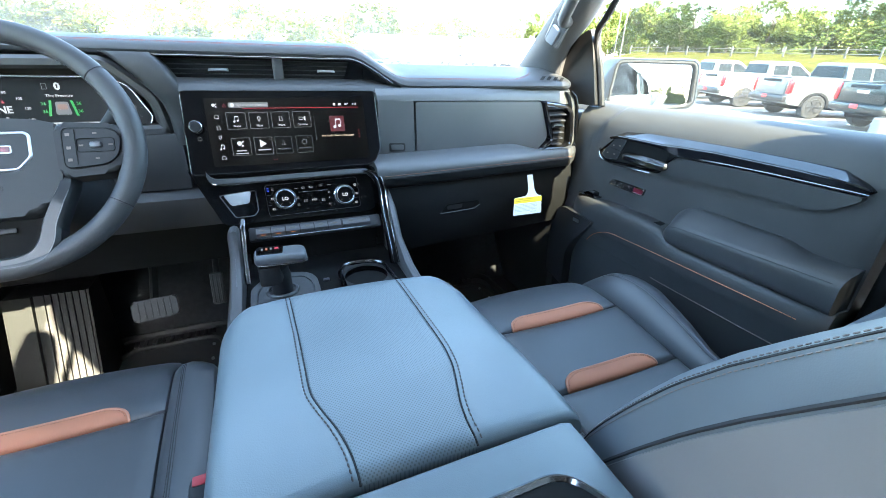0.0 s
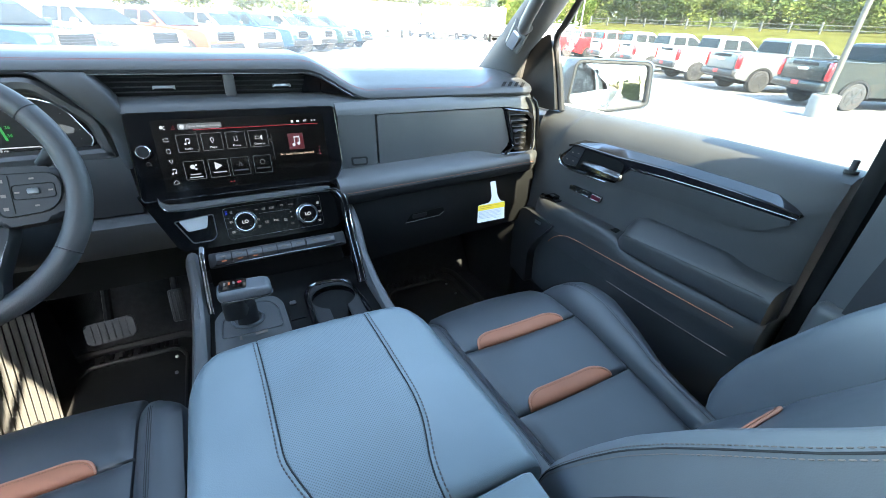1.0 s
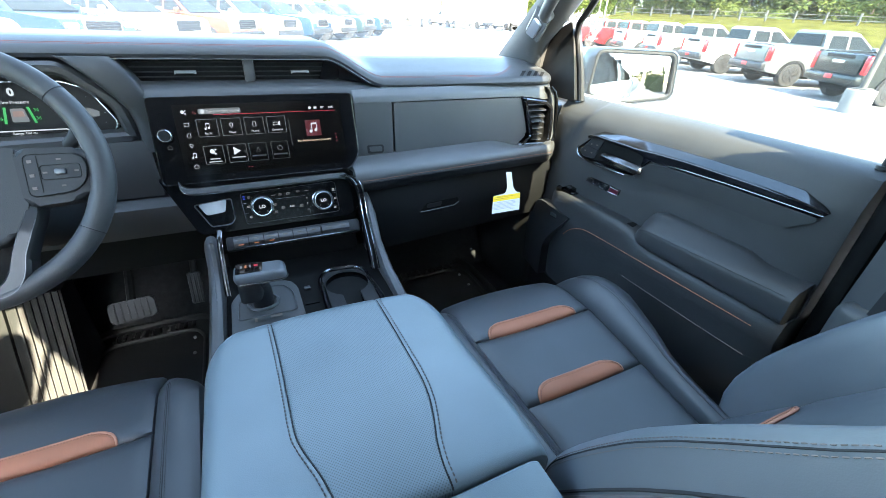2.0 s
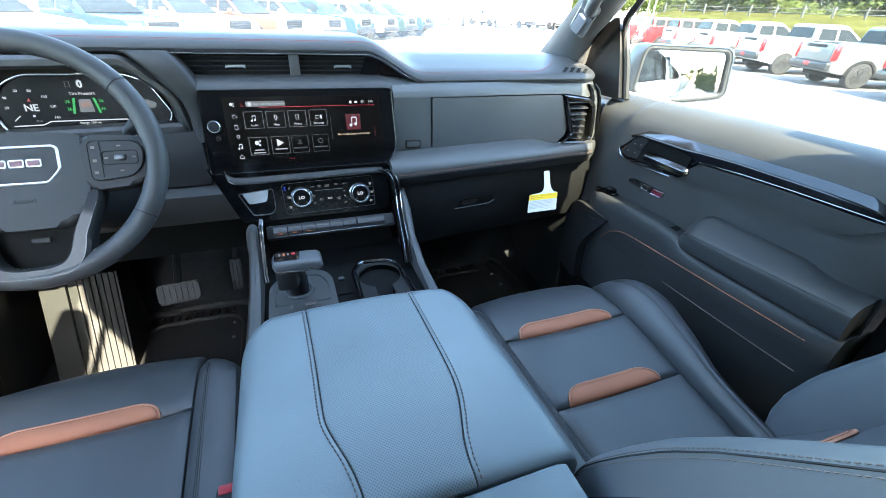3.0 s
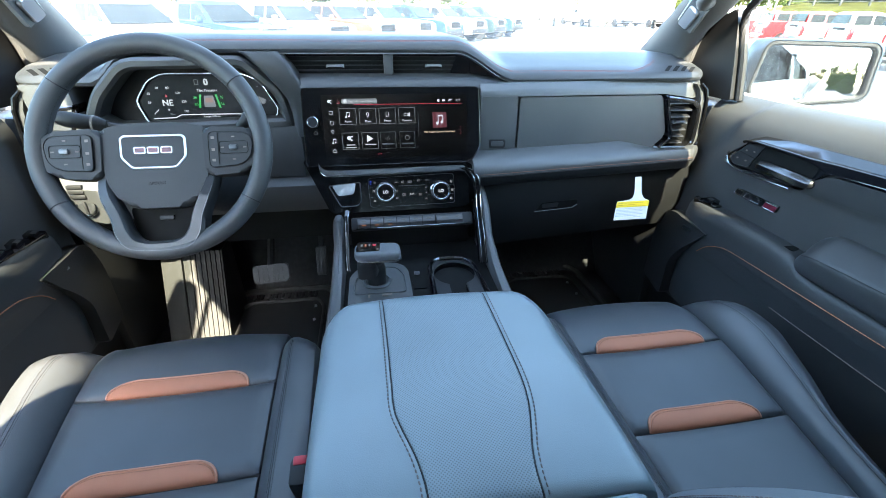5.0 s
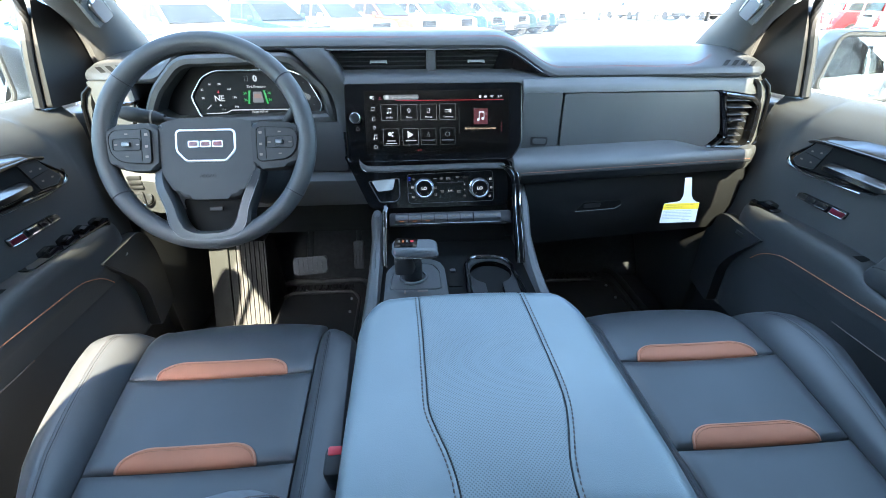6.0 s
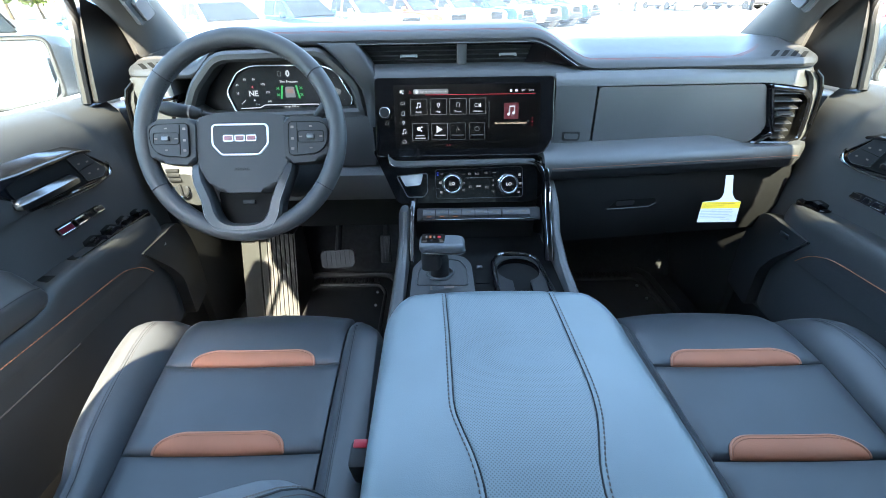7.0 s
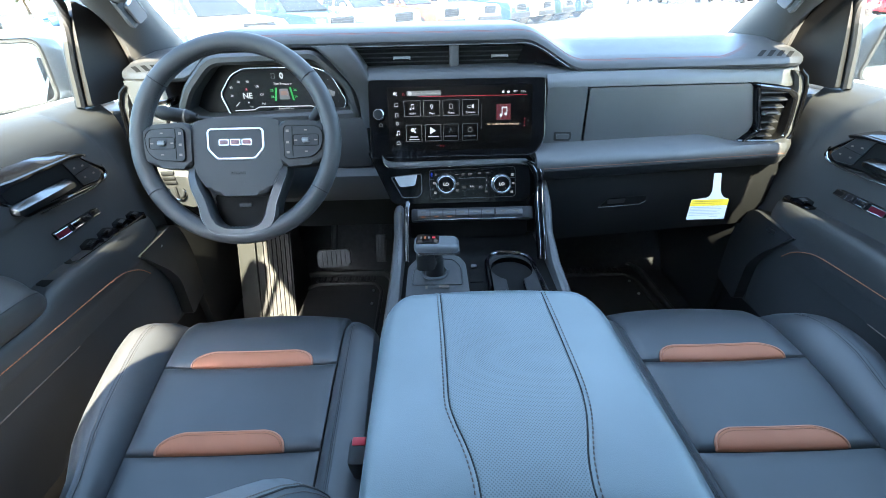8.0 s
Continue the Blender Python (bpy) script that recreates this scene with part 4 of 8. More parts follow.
# ---- vents of the dashboard ----
def centre_vents():
    v = thing("air_vent", None, "wide black centre air vents with horizontal slats", "vent")
    part("housing", loft([[(x, 0.447, 0.826), (x, 0.447, 0.868), (x, 0.52, 0.868), (x, 0.52, 0.826)] for x in (-0.26, 0.14)], True, False), VOID, v)
    part("back", box(0.40, 0.006, 0.046, 0, (-0.06, 0.499, 0.845)), VOID, v)
    sill = loft([[(x, 0.50, 0.830 - d), (x, 0.440, 0.829 - d), (x, 0.414 + 0.5 * q, 0.824 - d), (x, 0.398 + q, 0.815 - d), (x, 0.394 + q, 0.807 - d), (x, 0.44, 0.800 - d)] for x, d, q in ((-0.222, 0.0, 0.012), (-0.212, 0, 0.007), (-0.200, 0, 0.003), (-0.185, 0, 0), (-0.1, 0, 0), (0.1, 0, 0), (0.15, 0.002, 0), (0.19, 0.007, 0), (0.22, 0.013, 0), (0.25, 0.017, 0), (0.275, 0.018, 0))])
    wedge = slab(rounded([(0.150, 0.8285), (0.172, 0.8475), (0.160, 0.861), (0.126, 0.866), (0.112, 0.8285)][::-1] + [], 0.003), 0.02, 0.002)
    part("end_wedge", lay(wedge, 0.441), PIANO, v, "gloss black corner of the vent")
    wedge = slab(rounded([(0.155, 0.8285), (0.155, 0.8600), (0.232, 0.8170)], 0.003), 0.02, 0.002)
    part("end_wedge", lay(wedge, 0.437), PIANO, v, "gloss black corner of the vent")
    part("sill", sill, TOP_PAD, v, "grey sill under the vents")
    for xa, xb, n in ((-0.245, -0.036, 4), (-0.013, 0.195, 4)):
        for k in range(n):
            z = 0.835 + 0.0088 * k
            part("slat", loft([[(x, 0.444, z), (x, 0.446, z + 0.0022), (x, 0.475, z + 0.006), (x, 0.475, z + 0.003)] for x in (xa, xb if xa < -0.1 else xb - 0.016 * k)]), KEY_PLASTIC, v)
        for k in range(7 if xa < -0.1 else 5):
            x = xa + (xb - xa) * (k + 0.5) / 7
            part("vane", box(0.002, 0.02, 0.034, 0, (x, 0.486, 0.847)), DARK, v)
    part("divider", box(0.020, 0.03, 0.042, 0.003, (-0.0245, 0.447, 0.847)), PANEL, v)
    for x in (-0.137, 0.074):
        part("tab", loft([[(x + u, 0.436, 0.843 + d), (x + u, 0.436, 0.846 + d), (x + u, 0.446, 0.847), (x + u, 0.446, 0.842)] for u, d in ((-0.018, -0.002), (-0.013, 0.001), (0.013, 0.001), (0.018, -0.002))]), PALE_GLINT, v, "vent tab coloured pale for its glint")
    # cheek: sweeps from the pad's corner down to the screen and on beside the instruments
    secs = []
    for xr, zr, xl, zl, y, w in ((-0.246, 0.873, -0.322, 0.873, 0.412, 0.012), (-0.236, 0.864, -0.308, 0.866, 0.406, 0.014), (-0.222, 0.846, -0.286, 0.846, 0.402, 0.016), (-0.208, 0.820, -0.266, 0.822, 0.400, 0.020), (-0.200, 0.804, -0.250, 0.802, 0.401, 0.026), (-0.200, 0.786, -0.238, 0.782, 0.404, 0.034), (-0.200, 0.765, -0.234, 0.760, 0.408, 0.038), (-0.200, 0.706, -0.238, 0.704, 0.412, 0.038)):
        secs.append([(xr, 0.50, zr), (xr, y + 0.006, zr), (xr - 0.004, y + 0.001, zr), (xr - 0.012, y - 0.001, zr), (xl + 0.012, y, zl), (xl + 0.004, y + 0.004, zl), (xl - 0.001, y + 0.011, zl), (xl - w, 0.474, zl), (xl - w, 0.50, zl)])
    part("cheek", loft(secs), TOP_PAD, v, "grey cheek beside the vents and instruments")
    part("rim", tube([(-0.262, 0.418, 0.866), (-0.24, 0.419, 0.8695), (-0.1, 0.418, 0.8695), (0.10, 0.418, 0.8695)] + [(x, 0.420, lip_z(x) + 0.0005) for x in (0.125, 0.14, 0.16, 0.18, 0.20, 0.22)], 0.0011, 6), HANDLE, v, "thin bright edge")


def side_vent(s):
    v = thing("air_vent", None, "tall black outer air vent with bright edge", "vent", "outer air vents")
    fl = (lambda bm: bm) if s > 0 else flip_x

    def add(name, bm, mat, label=""):
        part(name, fl(bm), mat, v, label)

    o = rounded([(0.648, 0.777), (0.735, 0.766), (0.757, 0.750), (0.766, 0.70), (0.768, 0.655), (0.752, 0.638), (0.648, 0.640), (0.690, 0.672)], [0.004, 0.006, 0.012, 0.01, 0.012, 0.008, 0.004, 0.006])
    up = lambda bm, y: lay(bm, y)
    add("frame", up(ring(o, 0.011, 0.03, 0.003), 0.425), BLACK, "gloss black frame")
    add("well", up(slab(o, 0.004), 0.452), VOID)
    for k in range(7):
        z = 0.756 - 0.0165 * k
        xb = 0.735 - 0.0005 * k
        add("slat", loft([[(x, 0.428, z), (x, 0.429, z + 0.0022), (x, 0.450, z + 0.008), (x, 0.450, z + 0.005)] for x in (0.662 + 0.0058 * k, xb)]), KEY_PLASTIC)
    add("tab", loft([[(x, 0.420, 0.712 + d), (x, 0.420, 0.716 + d), (x, 0.430, 0.718), (x, 0.430, 0.710)] for x, d in ((0.688, -0.003), (0.696, 0.0), (0.716, 0.0), (0.724, -0.003))]), SATIN)
    add("edge", tube([(0.742, 0.432, 0.803), (0.757, 0.430, 0.789), (0.766, 0.428, 0.765), (0.770, 0.427, 0.735), (0.775, 0.426, 0.69), (0.775, 0.424, 0.660), (0.763, 0.421, 0.644), (0.740, 0.419, 0.639)], [0.003, 0.0045, 0.0045, 0.0045, 0.0045, 0.0045, 0.004, 0.002], 8), PIANO, "polished black edge")
    side = [(0.744, 0.434, 0.801), (0.757, 0.433, 0.789), (0.766, 0.431, 0.765), (0.770, 0.430, 0.735), (0.775, 0.429, 0.69), (0.775, 0.427, 0.660), (0.763, 0.426, 0.644)]
    add("end_cap", loft([[(x - 0.012, y + 0.003, z), (x, y, z), (x + 0.003, y + 0.01, z), (x + 0.003, y + 0.08, z), (x - 0.012, y + 0.08, z)] for x, y, z in side]), PANEL, "grey end of the dash")
    g = thing("demister_grille", None, "slotted demister grille let into the dash top", "vent", "demister grilles")
    for k in range(4):
        x = 0.641 + 0.0215 * k
        rows = []
        for u in (0.0, 0.25, 0.5, 0.75, 1.0):
            y = 0.446 + 0.028 * u
            xa, xb = x + 0.027 * u, x + 0.027 * u + 0.011
            rows.append([(xa, y, pad_top(xa, y) + 0.0008), (xb, y, pad_top(xb, y) + 0.0008), (xb, y, pad_top(xb, y) - 0.006), (xa, y, pad_top(xa, y) - 0.006)])
        part("slot", fl(loft(rows)), VOID, g)


def lay(bm, y):
    """Stands a slab drawn in x, y up into x, z at that depth."""
    for v in bm.verts:
        a, b, d = v.co
        v.co = (a, y - d, b)
    return bm


centre_vents()
side_vent(1)
side_vent(-1)


# ---- touch screen and centre stack ----
STACK = pose(-0.020, 0.368, 0.729, 72)


def su(px):
    return -0.188 + (px - 651) * 0.001182


def sv(py):
    return 0.077 - (py - 146) * 0.0012


def bar(px0, px1, py, h, mat, parent, w=0.0026, name="bar"):
    part(name, slab([(su(px0), sv(py) - h / 2), (su(px1), sv(py) - h / 2), (su(px1), sv(py) + h / 2), (su(px0), sv(py) + h / 2)], 0.0003), mat, parent, m=pose(0, 0, w))


def line_ring(px0, py0, px1, py1, mat, parent, wid=0.0008, name="tile_frame"):
    o = rounded([(su(px0), sv(py1)), (su(px1), sv(py1)), (su(px1), sv(py0)), (su(px0), sv(py0))], 0.0015, 2)
    part(name, ring(o, wid, 0.0004, 0.0001), mat, parent, m=pose(0, 0, 0.0026))


def note_icon(px, py, k, mat, parent):
    """a pair of quavers"""
    bm = join(disc(0.0022 * k, 0.0004, 12, 0, (-0.003 * k, -0.005 * k, 0)), disc(0.0022 * k, 0.0004, 12, 0, (0.004 * k, -0.0035 * k, 0)),
              box(0.0010 * k, 0.010 * k, 0.0004, 0, (-0.0013 * k, 0, 0)), box(0.0010 * k, 0.010 * k, 0.0004, 0, (0.0057 * k, 0.0015 * k, 0)), box(0.008 * k, 0.0020 * k, 0.0004, 0, (0.0022 * k, 0.0057 * k, 0)))
    part("icon", bm, mat, parent, m=pose(su(px), sv(py), 0.0028))


def touch_screen():
    scr = thing("touch_screen", STACK, "wide gloss black touch screen showing a dark app menu", "screen")
    o = rounded([(-0.188, 0.083), (0.188, 0.082), (0.189, -0.046), (0.167, -0.077), (-0.192, -0.077)], [0.008, 0.010, 0.012, 0.012, 0.010], 5)
    part("glass", slab(o, 0.022, 0.002), PIANO, scr, "gloss black cover glass", m=pose(0, 0, 0.002))
    part("rim", ring(o, 0.0022, 0.012, 0.001), BLACK, scr, m=pose(0, 0, 0.0025))
    part("display", slab([(su(684), sv(262)), (su(945), sv(262)), (su(945), sv(153)), (su(684), sv(153))], 0.0002), LIT_PANEL, scr, "lit dark display", m=pose(0, 0, 0.0022))
    knob = thing_part("volume_knob", scr, pose(su(668), sv(199), 0.002))
    part("grip", disc(0.0105, 0.016, 32, 0.003, (0, 0, 0.016)), DARK, knob)
    part("bezel", ring([(0.0115 * math.cos(a), 0.0115 * math.sin(a)) for a in (2 * math.pi * i / 32 for i in range(32))], 0.0022, 0.008, 0.001), CHROME, knob, "chrome ring", m=pose(0, 0, 0.017))
    part("icon", ring([(su(670) + 0.0035 * u, sv(216) + 0.0035 * w) for u, w in ((-1, -1), (1, -1), (1, 0.3), (0, 1.1), (-1, 0.3))], 0.0007, 0.0003, 0.0001), LIT_GREY, scr, m=pose(0, 0, 0.0026))
    # side column of icons
    for k, py in enumerate((165, 183, 200, 215, 231, 248)):
        px = 699 + 0.3 * k
        if k == 0:
            part("icon", join(disc(0.003, 0.0003, 14, 0, (-0.002, 0.0012, 0)), disc(0.0012, 0.0003, 10, 0, (0.0025, 0.003, 0)), disc(0.0014, 0.0003, 10, 0, (0.002, -0.0022, 0))), LIT_WHITE, scr, m=pose(su(px), sv(py), 0.0028))
        elif k == 4:
            note_icon(px, py, 0.75, LIT_WHITE, scr)
        else:
            sh = {1: [(-4, -3), (4, -3), (4, 3), (-4, 3)], 2: [(-3, -4), (3, -4), (3, 4), (-3, 4)], 3: [(0, -4.5), (3, 0), (2.4, 3), (-2.4, 3), (-3, 0)], 5: [(-4, -3), (4, -3), (4, 1), (0, 4.5), (-4, 1)]}[k]
            part("icon", ring([(su(px) + u * 0.001, sv(py) + w * 0.001) for u, w in sh], 0.0008, 0.0003, 0.0001), LIT_WHITE, scr, m=pose(0, 0, 0.0026))
    # heading
    part("pill", slab(rounded([(su(719), sv(168.5)), (su(781), sv(168.5)), (su(781), sv(160)), (su(719), sv(160))], 0.003), 0.0002), LIT_GREY, scr, m=pose(0, 0, 0.0025))
    part("icon", disc(0.004, 0.0003, 18), LIT_WHITE, scr, m=pose(su(725), sv(164.3), 0.0029))
    words("Sign in for more features", 0.0056, LIT_WHITE, scr, pose(su(755), sv(164.4), 0.0028))
    part("icon", ring([(su(713) + 0.0035 * u, sv(165) + 0.003 * w) for u, w in ((-1, -1), (1, -1), (0, 1.2))], 0.0008, 0.0003, 0.0001), LIT_RED, scr, m=pose(0, 0, 0.0026))
    part("red_line", slab([(su(740), sv(170.2)), (su(935), sv(170.9)), (su(935), sv(170.2)), (su(740), sv(169.2))], 0.0002), LIT_RED, scr, m=pose(0, 0, 0.0027))
    bar(890, 894, 165, 0.005, LIT_WHITE, scr)
    bar(899, 904, 165, 0.004, LIT_WHITE, scr)
    words("80\u00b0", 0.006, LIT_WHITE, scr, pose(su(914), sv(165), 0.0028))
    words("3:15", 0.006, LIT_WHITE, scr, pose(su(928), sv(165), 0.0028))
    # tiles
    tops = ((713, "Audio"), (748, "Maps"), (783, "Phone"), (818, "Cameras"))
    for k, (px, txt) in enumerate(tops):
        line_ring(px, 176, px + 30, 203, LIT_GREY, scr)
        words(txt, 0.0058, LIT_WHITE, scr, pose(su(px + 15), sv(198), 0.0028))
        if k == 0:
            note_icon(px + 14, 187, 0.85, LIT_WHITE, scr)
        elif k == 1:
            part("icon", ring([(su(px + 15) + u * 0.001, sv(187) + w * 0.001) for u, w in ((0, -5.5), (3.2, 0), (2.8, 3.6), (0, 4.8), (-2.8, 3.6), (-3.2, 0))], 0.0013, 0.0003, 0.0001), LIT_WHITE, scr, m=pose(0, 0, 0.0027))
        elif k == 2:
            part("icon", ring([(su(px + 15) + u * 0.001, sv(187) + w * 0.001) for u, w in ((-3, -4.6), (3, -4.6), (3, 4.6), (-3, 4.6))], 0.0009, 0.0003, 0.0001), LIT_WHITE, scr, m=pose(0, 0, 0.0027))
        else:
            part("icon", ring([(su(px + 14) + u * 0.001, sv(188) + w * 0.001) for u, w in ((-5, -3), (3, -3), (3, 3), (-5, 3))], 0.0010, 0.0003, 0.0001), LIT_WHITE, scr, m=pose(0, 0, 0.0027))
            part("icon", slab([(su(px + 18), sv(190)), (su(px + 21), sv(192)), (su(px + 21), sv(184)), (su(px + 18), sv(186))], 0.0002), LIT_WHITE, scr, m=pose(0, 0, 0.0027))
    for px in (715, 750):
        line_ring(px, 217, px + 29, 246, LIT_GREY, scr)
    part("icon", join(disc(0.0042, 0.0003, 16, 0, (-0.002, 0.001, 0)), disc(0.0018, 0.0003, 10, 0, (0.004, 0.004, 0)), disc(0.002, 0.0003, 10, 0, (0.003, -0.0034, 0))), LIT_WHITE, scr, m=pose(su(729), sv(227), 0.0028))
    part("icon", slab([(su(759), sv(234)), (su(770), sv(228)), (su(759), sv(221))], 0.0003), LIT_WHITE, scr, m=pose(0, 0, 0.0027))
    bar(722, 737, 238, 0.0022, LIT_MID, scr)
    bar(720, 739, 242.5, 0.0022, LIT_MID, scr)
    bar(755, 775, 238, 0.0024, LIT_MID, scr)
    for px in (797, 832):
        bar(px - 11, px + 11, 238, 0.0028, LIT_DIM, scr)
        line_ring(px - 14, 217, px + 14, 246, LIT_DIM, scr)
    part("icon", ring([(su(797) + u * 0.001, sv(228) + w * 0.001) for u, w in ((-4, -4), (4, -4), (0, 5))], 0.001, 0.0003, 0.0001), LIT_GREY, scr, m=pose(0, 0, 0.0027))
    part("icon", ring([(su(832) + 0.005 * math.cos(a), sv(228) + 0.005 * math.sin(a)) for a in (2 * math.pi * i / 20 for i in range(20))], 0.001, 0.0003, 0.0001), LIT_GREY, scr, m=pose(0, 0, 0.0027))
    bar(853, 853.8, 205, 0.05, LIT_DIM, scr)
    part("album_tile", slab([(su(880), sv(212)), (su(906), sv(212)), (su(906), sv(185)), (su(880), sv(185))], 0.0002), LIT_DEEP_RED, scr, m=pose(0, 0, 0.0026))
    note_icon(892, 198, 1.45, LIT_WHITE, scr)
    words("No Audio Source Selected", 0.0062, LIT_AMBER_TEXT, scr, pose(su(892), sv(219), 0.0028))
    for k in range(3):
        part("dot", disc(0.0011, 0.0003, 10), LIT_RED, scr, m=pose(su(931), sv(211 + 6 * k), 0.0028))
    for k in range(2):
        part("dot", box(0.0026, 0.0015, 0.0003, 0), LIT_RED, scr, m=pose(su(778 + 4.5 * k), sv(255), 0.0028))


LIT_DIM = material("lit_dim", (0.3, 0.31, 0.33), 0.5, vary=0, emit=0.06)
LIT_DEEP_RED = material("lit_deep_red", (0.35, 0.006, 0.016), 0.5, vary=0, emit=0.15)
LIT_AMBER_TEXT = material("lit_cream", (1.0, 0.75, 0.55), 0.5, vary=0, emit=0.6)
touch_screen()


def climate_panel():
    cl = thing("climate_panel", STACK, "gloss black climate control panel with two chrome dials", "control panel")
    o = rounded([(-0.200, -0.062), (-0.150, -0.179), (0.150, -0.179), (0.170, -0.165), (0.186, -0.108), (0.168, -0.078), (0.10, -0.070)], [0.006, 0.008, 0.008, 0.012, 0.02, 0.02, 0.02], 5)
    part("fascia", slab(o, 0.03, 0.003), PIANO, cl, "gloss black fascia", m=pose(0, 0, -0.006))
    rail = smooth_path([(-0.166, -0.079, 0.004), (-0.158, -0.092, 0.006), (-0.13, -0.0965, 0.007), (0.0, -0.0955, 0.007), (0.13, -0.0945, 0.006), (0.155, -0.100, 0.004), (0.172, -0.125, 0.0)], 6)
    part("rail", loft([[(x, y + 0.011, z - 0.012), (x, y + 0.009, z - 0.001), (x, y + 0.001, z), (x, y - 0.002, z - 0.003), (x, y - 0.002, z - 0.012)] for x, y, z in [tuple(p) for p in rail]]), PANEL, cl, "grey ledge under the screen")
    part("bright_edge", tube([(p.x, p.y - 0.002, p.z + 0.0005) for p in rail], 0.0011, 6), DARK_CHROME, cl, "thin chrome edge")
    # start bin with a satin tile
    so = rounded([(-0.152, -0.118), (-0.082, -0.112), (-0.082, -0.156), (-0.092, -0.166), (-0.128, -0.166)], 0.006)
    part("bin_rim", ring(so, 0.0022, 0.006, 0.001), GREY_TRIM, cl, m=pose(0, 0, -0.002))
    part("silver_tile", slab(rounded([(-0.143, -0.1185), (-0.092, -0.1145), (-0.098, -0.138), (-0.131, -0.141)], 0.004), 0.006, 0.002), PALE_GLINT, cl, "satin tile coloured pale for its reflection", m=pose(0, 0, 0.0))
    # control field outline
    fo = rounded([(-0.066, -0.105), (0.126, -0.101), (0.128, -0.168), (-0.064, -0.170)], 0.008)
    part("field", slab(fo, 0.004, 0.001), PIANO, cl, m=pose(0, 0, -0.003))
    part("field_edge", ring(fo, 0.0007, 0.002, 0.0003), GREY_TRIM, cl, m=pose(0, 0, -0.002))
    for u in (-0.0285, 0.0945):
        d = thing_part("dial", cl, pose(u, -0.136 - 0.0025 * (u > 0), -0.003))
        circ = lambda r: [(r * math.cos(a), r * math.sin(a)) for a in (2 * math.pi * i / 48 for i in range(48))]
        part("skirt", ring(circ(0.0230), 0.0050, 0.012, 0.002), CHROME, d, "chrome dial skirt", m=pose(0, 0, 0.006))
        part("knurl", ring([(r * math.cos(a), r * math.sin(a)) for r, a in ((0.0212 if i % 2 else 0.0203, 2 * math.pi * i / 72) for i in range(72))], 0.0040, 0.020, 0.001), SWITCH_GREY, d, "knurled grip", m=pose(0, 0, 0.016))
        part("dial_ring", ring(circ(0.0185), 0.0012, 0.006, 0.0004), CHROME, d, "thin chrome ring", m=pose(0, 0, 0.0175))
        part("face", disc(0.0175, 0.014, 40, 0.001, (0, 0, 0.0145)), FACE, d)
        words("LO", 0.0095, LIT_WHITE, d, pose(0, 0, 0.015), "lettering", bold=0.0003)
        for a in (-50, 230):
            part("tick", box(0.004, 0.0014, 0.0004, 0), LIT_GREY, d, m=pose(0.0135 * math.cos(radians(a)), 0.0135 * math.sin(radians(a)), 0.0148, 0, 0, a))
    # small icons as plain marks
    marks = [(-0.060, -0.115, 0.004, 0.009, LIT_BLUE), (-0.051, -0.115, 0.005, 0.005, LIT_GREY), (-0.054, -0.134, 0.006, 0.005, LIT_WHITE), (-0.053, -0.155, 0.006, 0.005, LIT_WHITE),
             (-0.004, -0.116, 0.008, 0.002, LIT_GREY), (0.010, -0.116, 0.007, 0.005, LIT_GREY), (0.026, -0.116, 0.010, 0.005, LIT_GREY), (0.046, -0.114, 0.007, 0.004, LIT_GREY), (0.064, -0.114, 0.009, 0.003, LIT_GREY),
             (-0.003, -0.136, 0.006, 0.005, LIT_GREY), (-0.003, -0.151, 0.006, 0.005, LIT_GREY), (0.012, -0.144, 0.008, 0.006, LIT_GREY), (0.030, -0.143, 0.011, 0.004, LIT_WHITE), (0.049, -0.145, 0.008, 0.006, LIT_GREY),
             (0.062, -0.130, 0.003, 0.003, LIT_WHITE), (0.062, -0.141, 0.003, 0.003, LIT_WHITE), (0.062, -0.155, 0.006, 0.004, LIT_GREY), (0.120, -0.119, 0.006, 0.006, LIT_WHITE), (0.122, -0.138, 0.006, 0.005, LIT_WHITE), (0.119, -0.157, 0.006, 0.005, LIT_WHITE)]
    for u, w, a, b, mt in marks:
        if a < 0.004:
            glyph = disc(0.0012, 0.0004, 10)
        elif b < 0.004:
            glyph = box(a * 0.9, 0.0012, 0.0004, 0)
        else:
            glyph = join(box(a * 0.9, b * 0.16, 0.0004, 0, (0, b * 0.34, 0)), box(a * 0.55, b * 0.16, 0.0004, 0, (a * 0.15, 0, 0)), box(a * 0.9, b * 0.16, 0.0004, 0, (0, -b * 0.34, 0)), box(a * 0.16, b * 0.75, 0.0004, 0, (-a * 0.35, 0, 0)))
        part("symbol", glyph, LIT_MID if mt is LIT_WHITE else mt, cl, m=pose(u, w, -0.0012))
    for w in (-0.126, -0.147):
        for u0, u1 in ((-0.064, -0.056), (0.112, 0.126)):
            part("divider", box(u1 - u0, 0.0006, 0.0006, 0), GREY_TRIM, cl, m=pose((u0 + u1) / 2, w, -0.0022))
    part("divider", box(0.06, 0.0008, 0.0008, 0), GREY_TRIM, cl, m=pose(0.03, -0.1245, -0.0022))
    # right flank: gloss band and chrome line running down to the console
    path = smooth_path([(0.128, 0.330, 0.646), (0.143, 0.328, 0.640), (0.153, 0.322, 0.626), (0.157, 0.312, 0.600), (0.157, 0.290, 0.556), (0.156, 0.243, 0.508), (0.155, 0.210, 0.470)], 6)
    st = thing("console_strip", None, "polished strip running from the stack down the console", "trim")
    part("bright_line", tube([(p.x + 0.005, p.y - 0.006, p.z + 0.002) for p in path], 0.0010, 8), DARK_CHROME, st, "chrome line")
    part("bright_line", tube([(p.x - 0.005, p.y - 0.006, p.z + 0.002) for p in path], 0.0007, 8), DARK_CHROME, st)
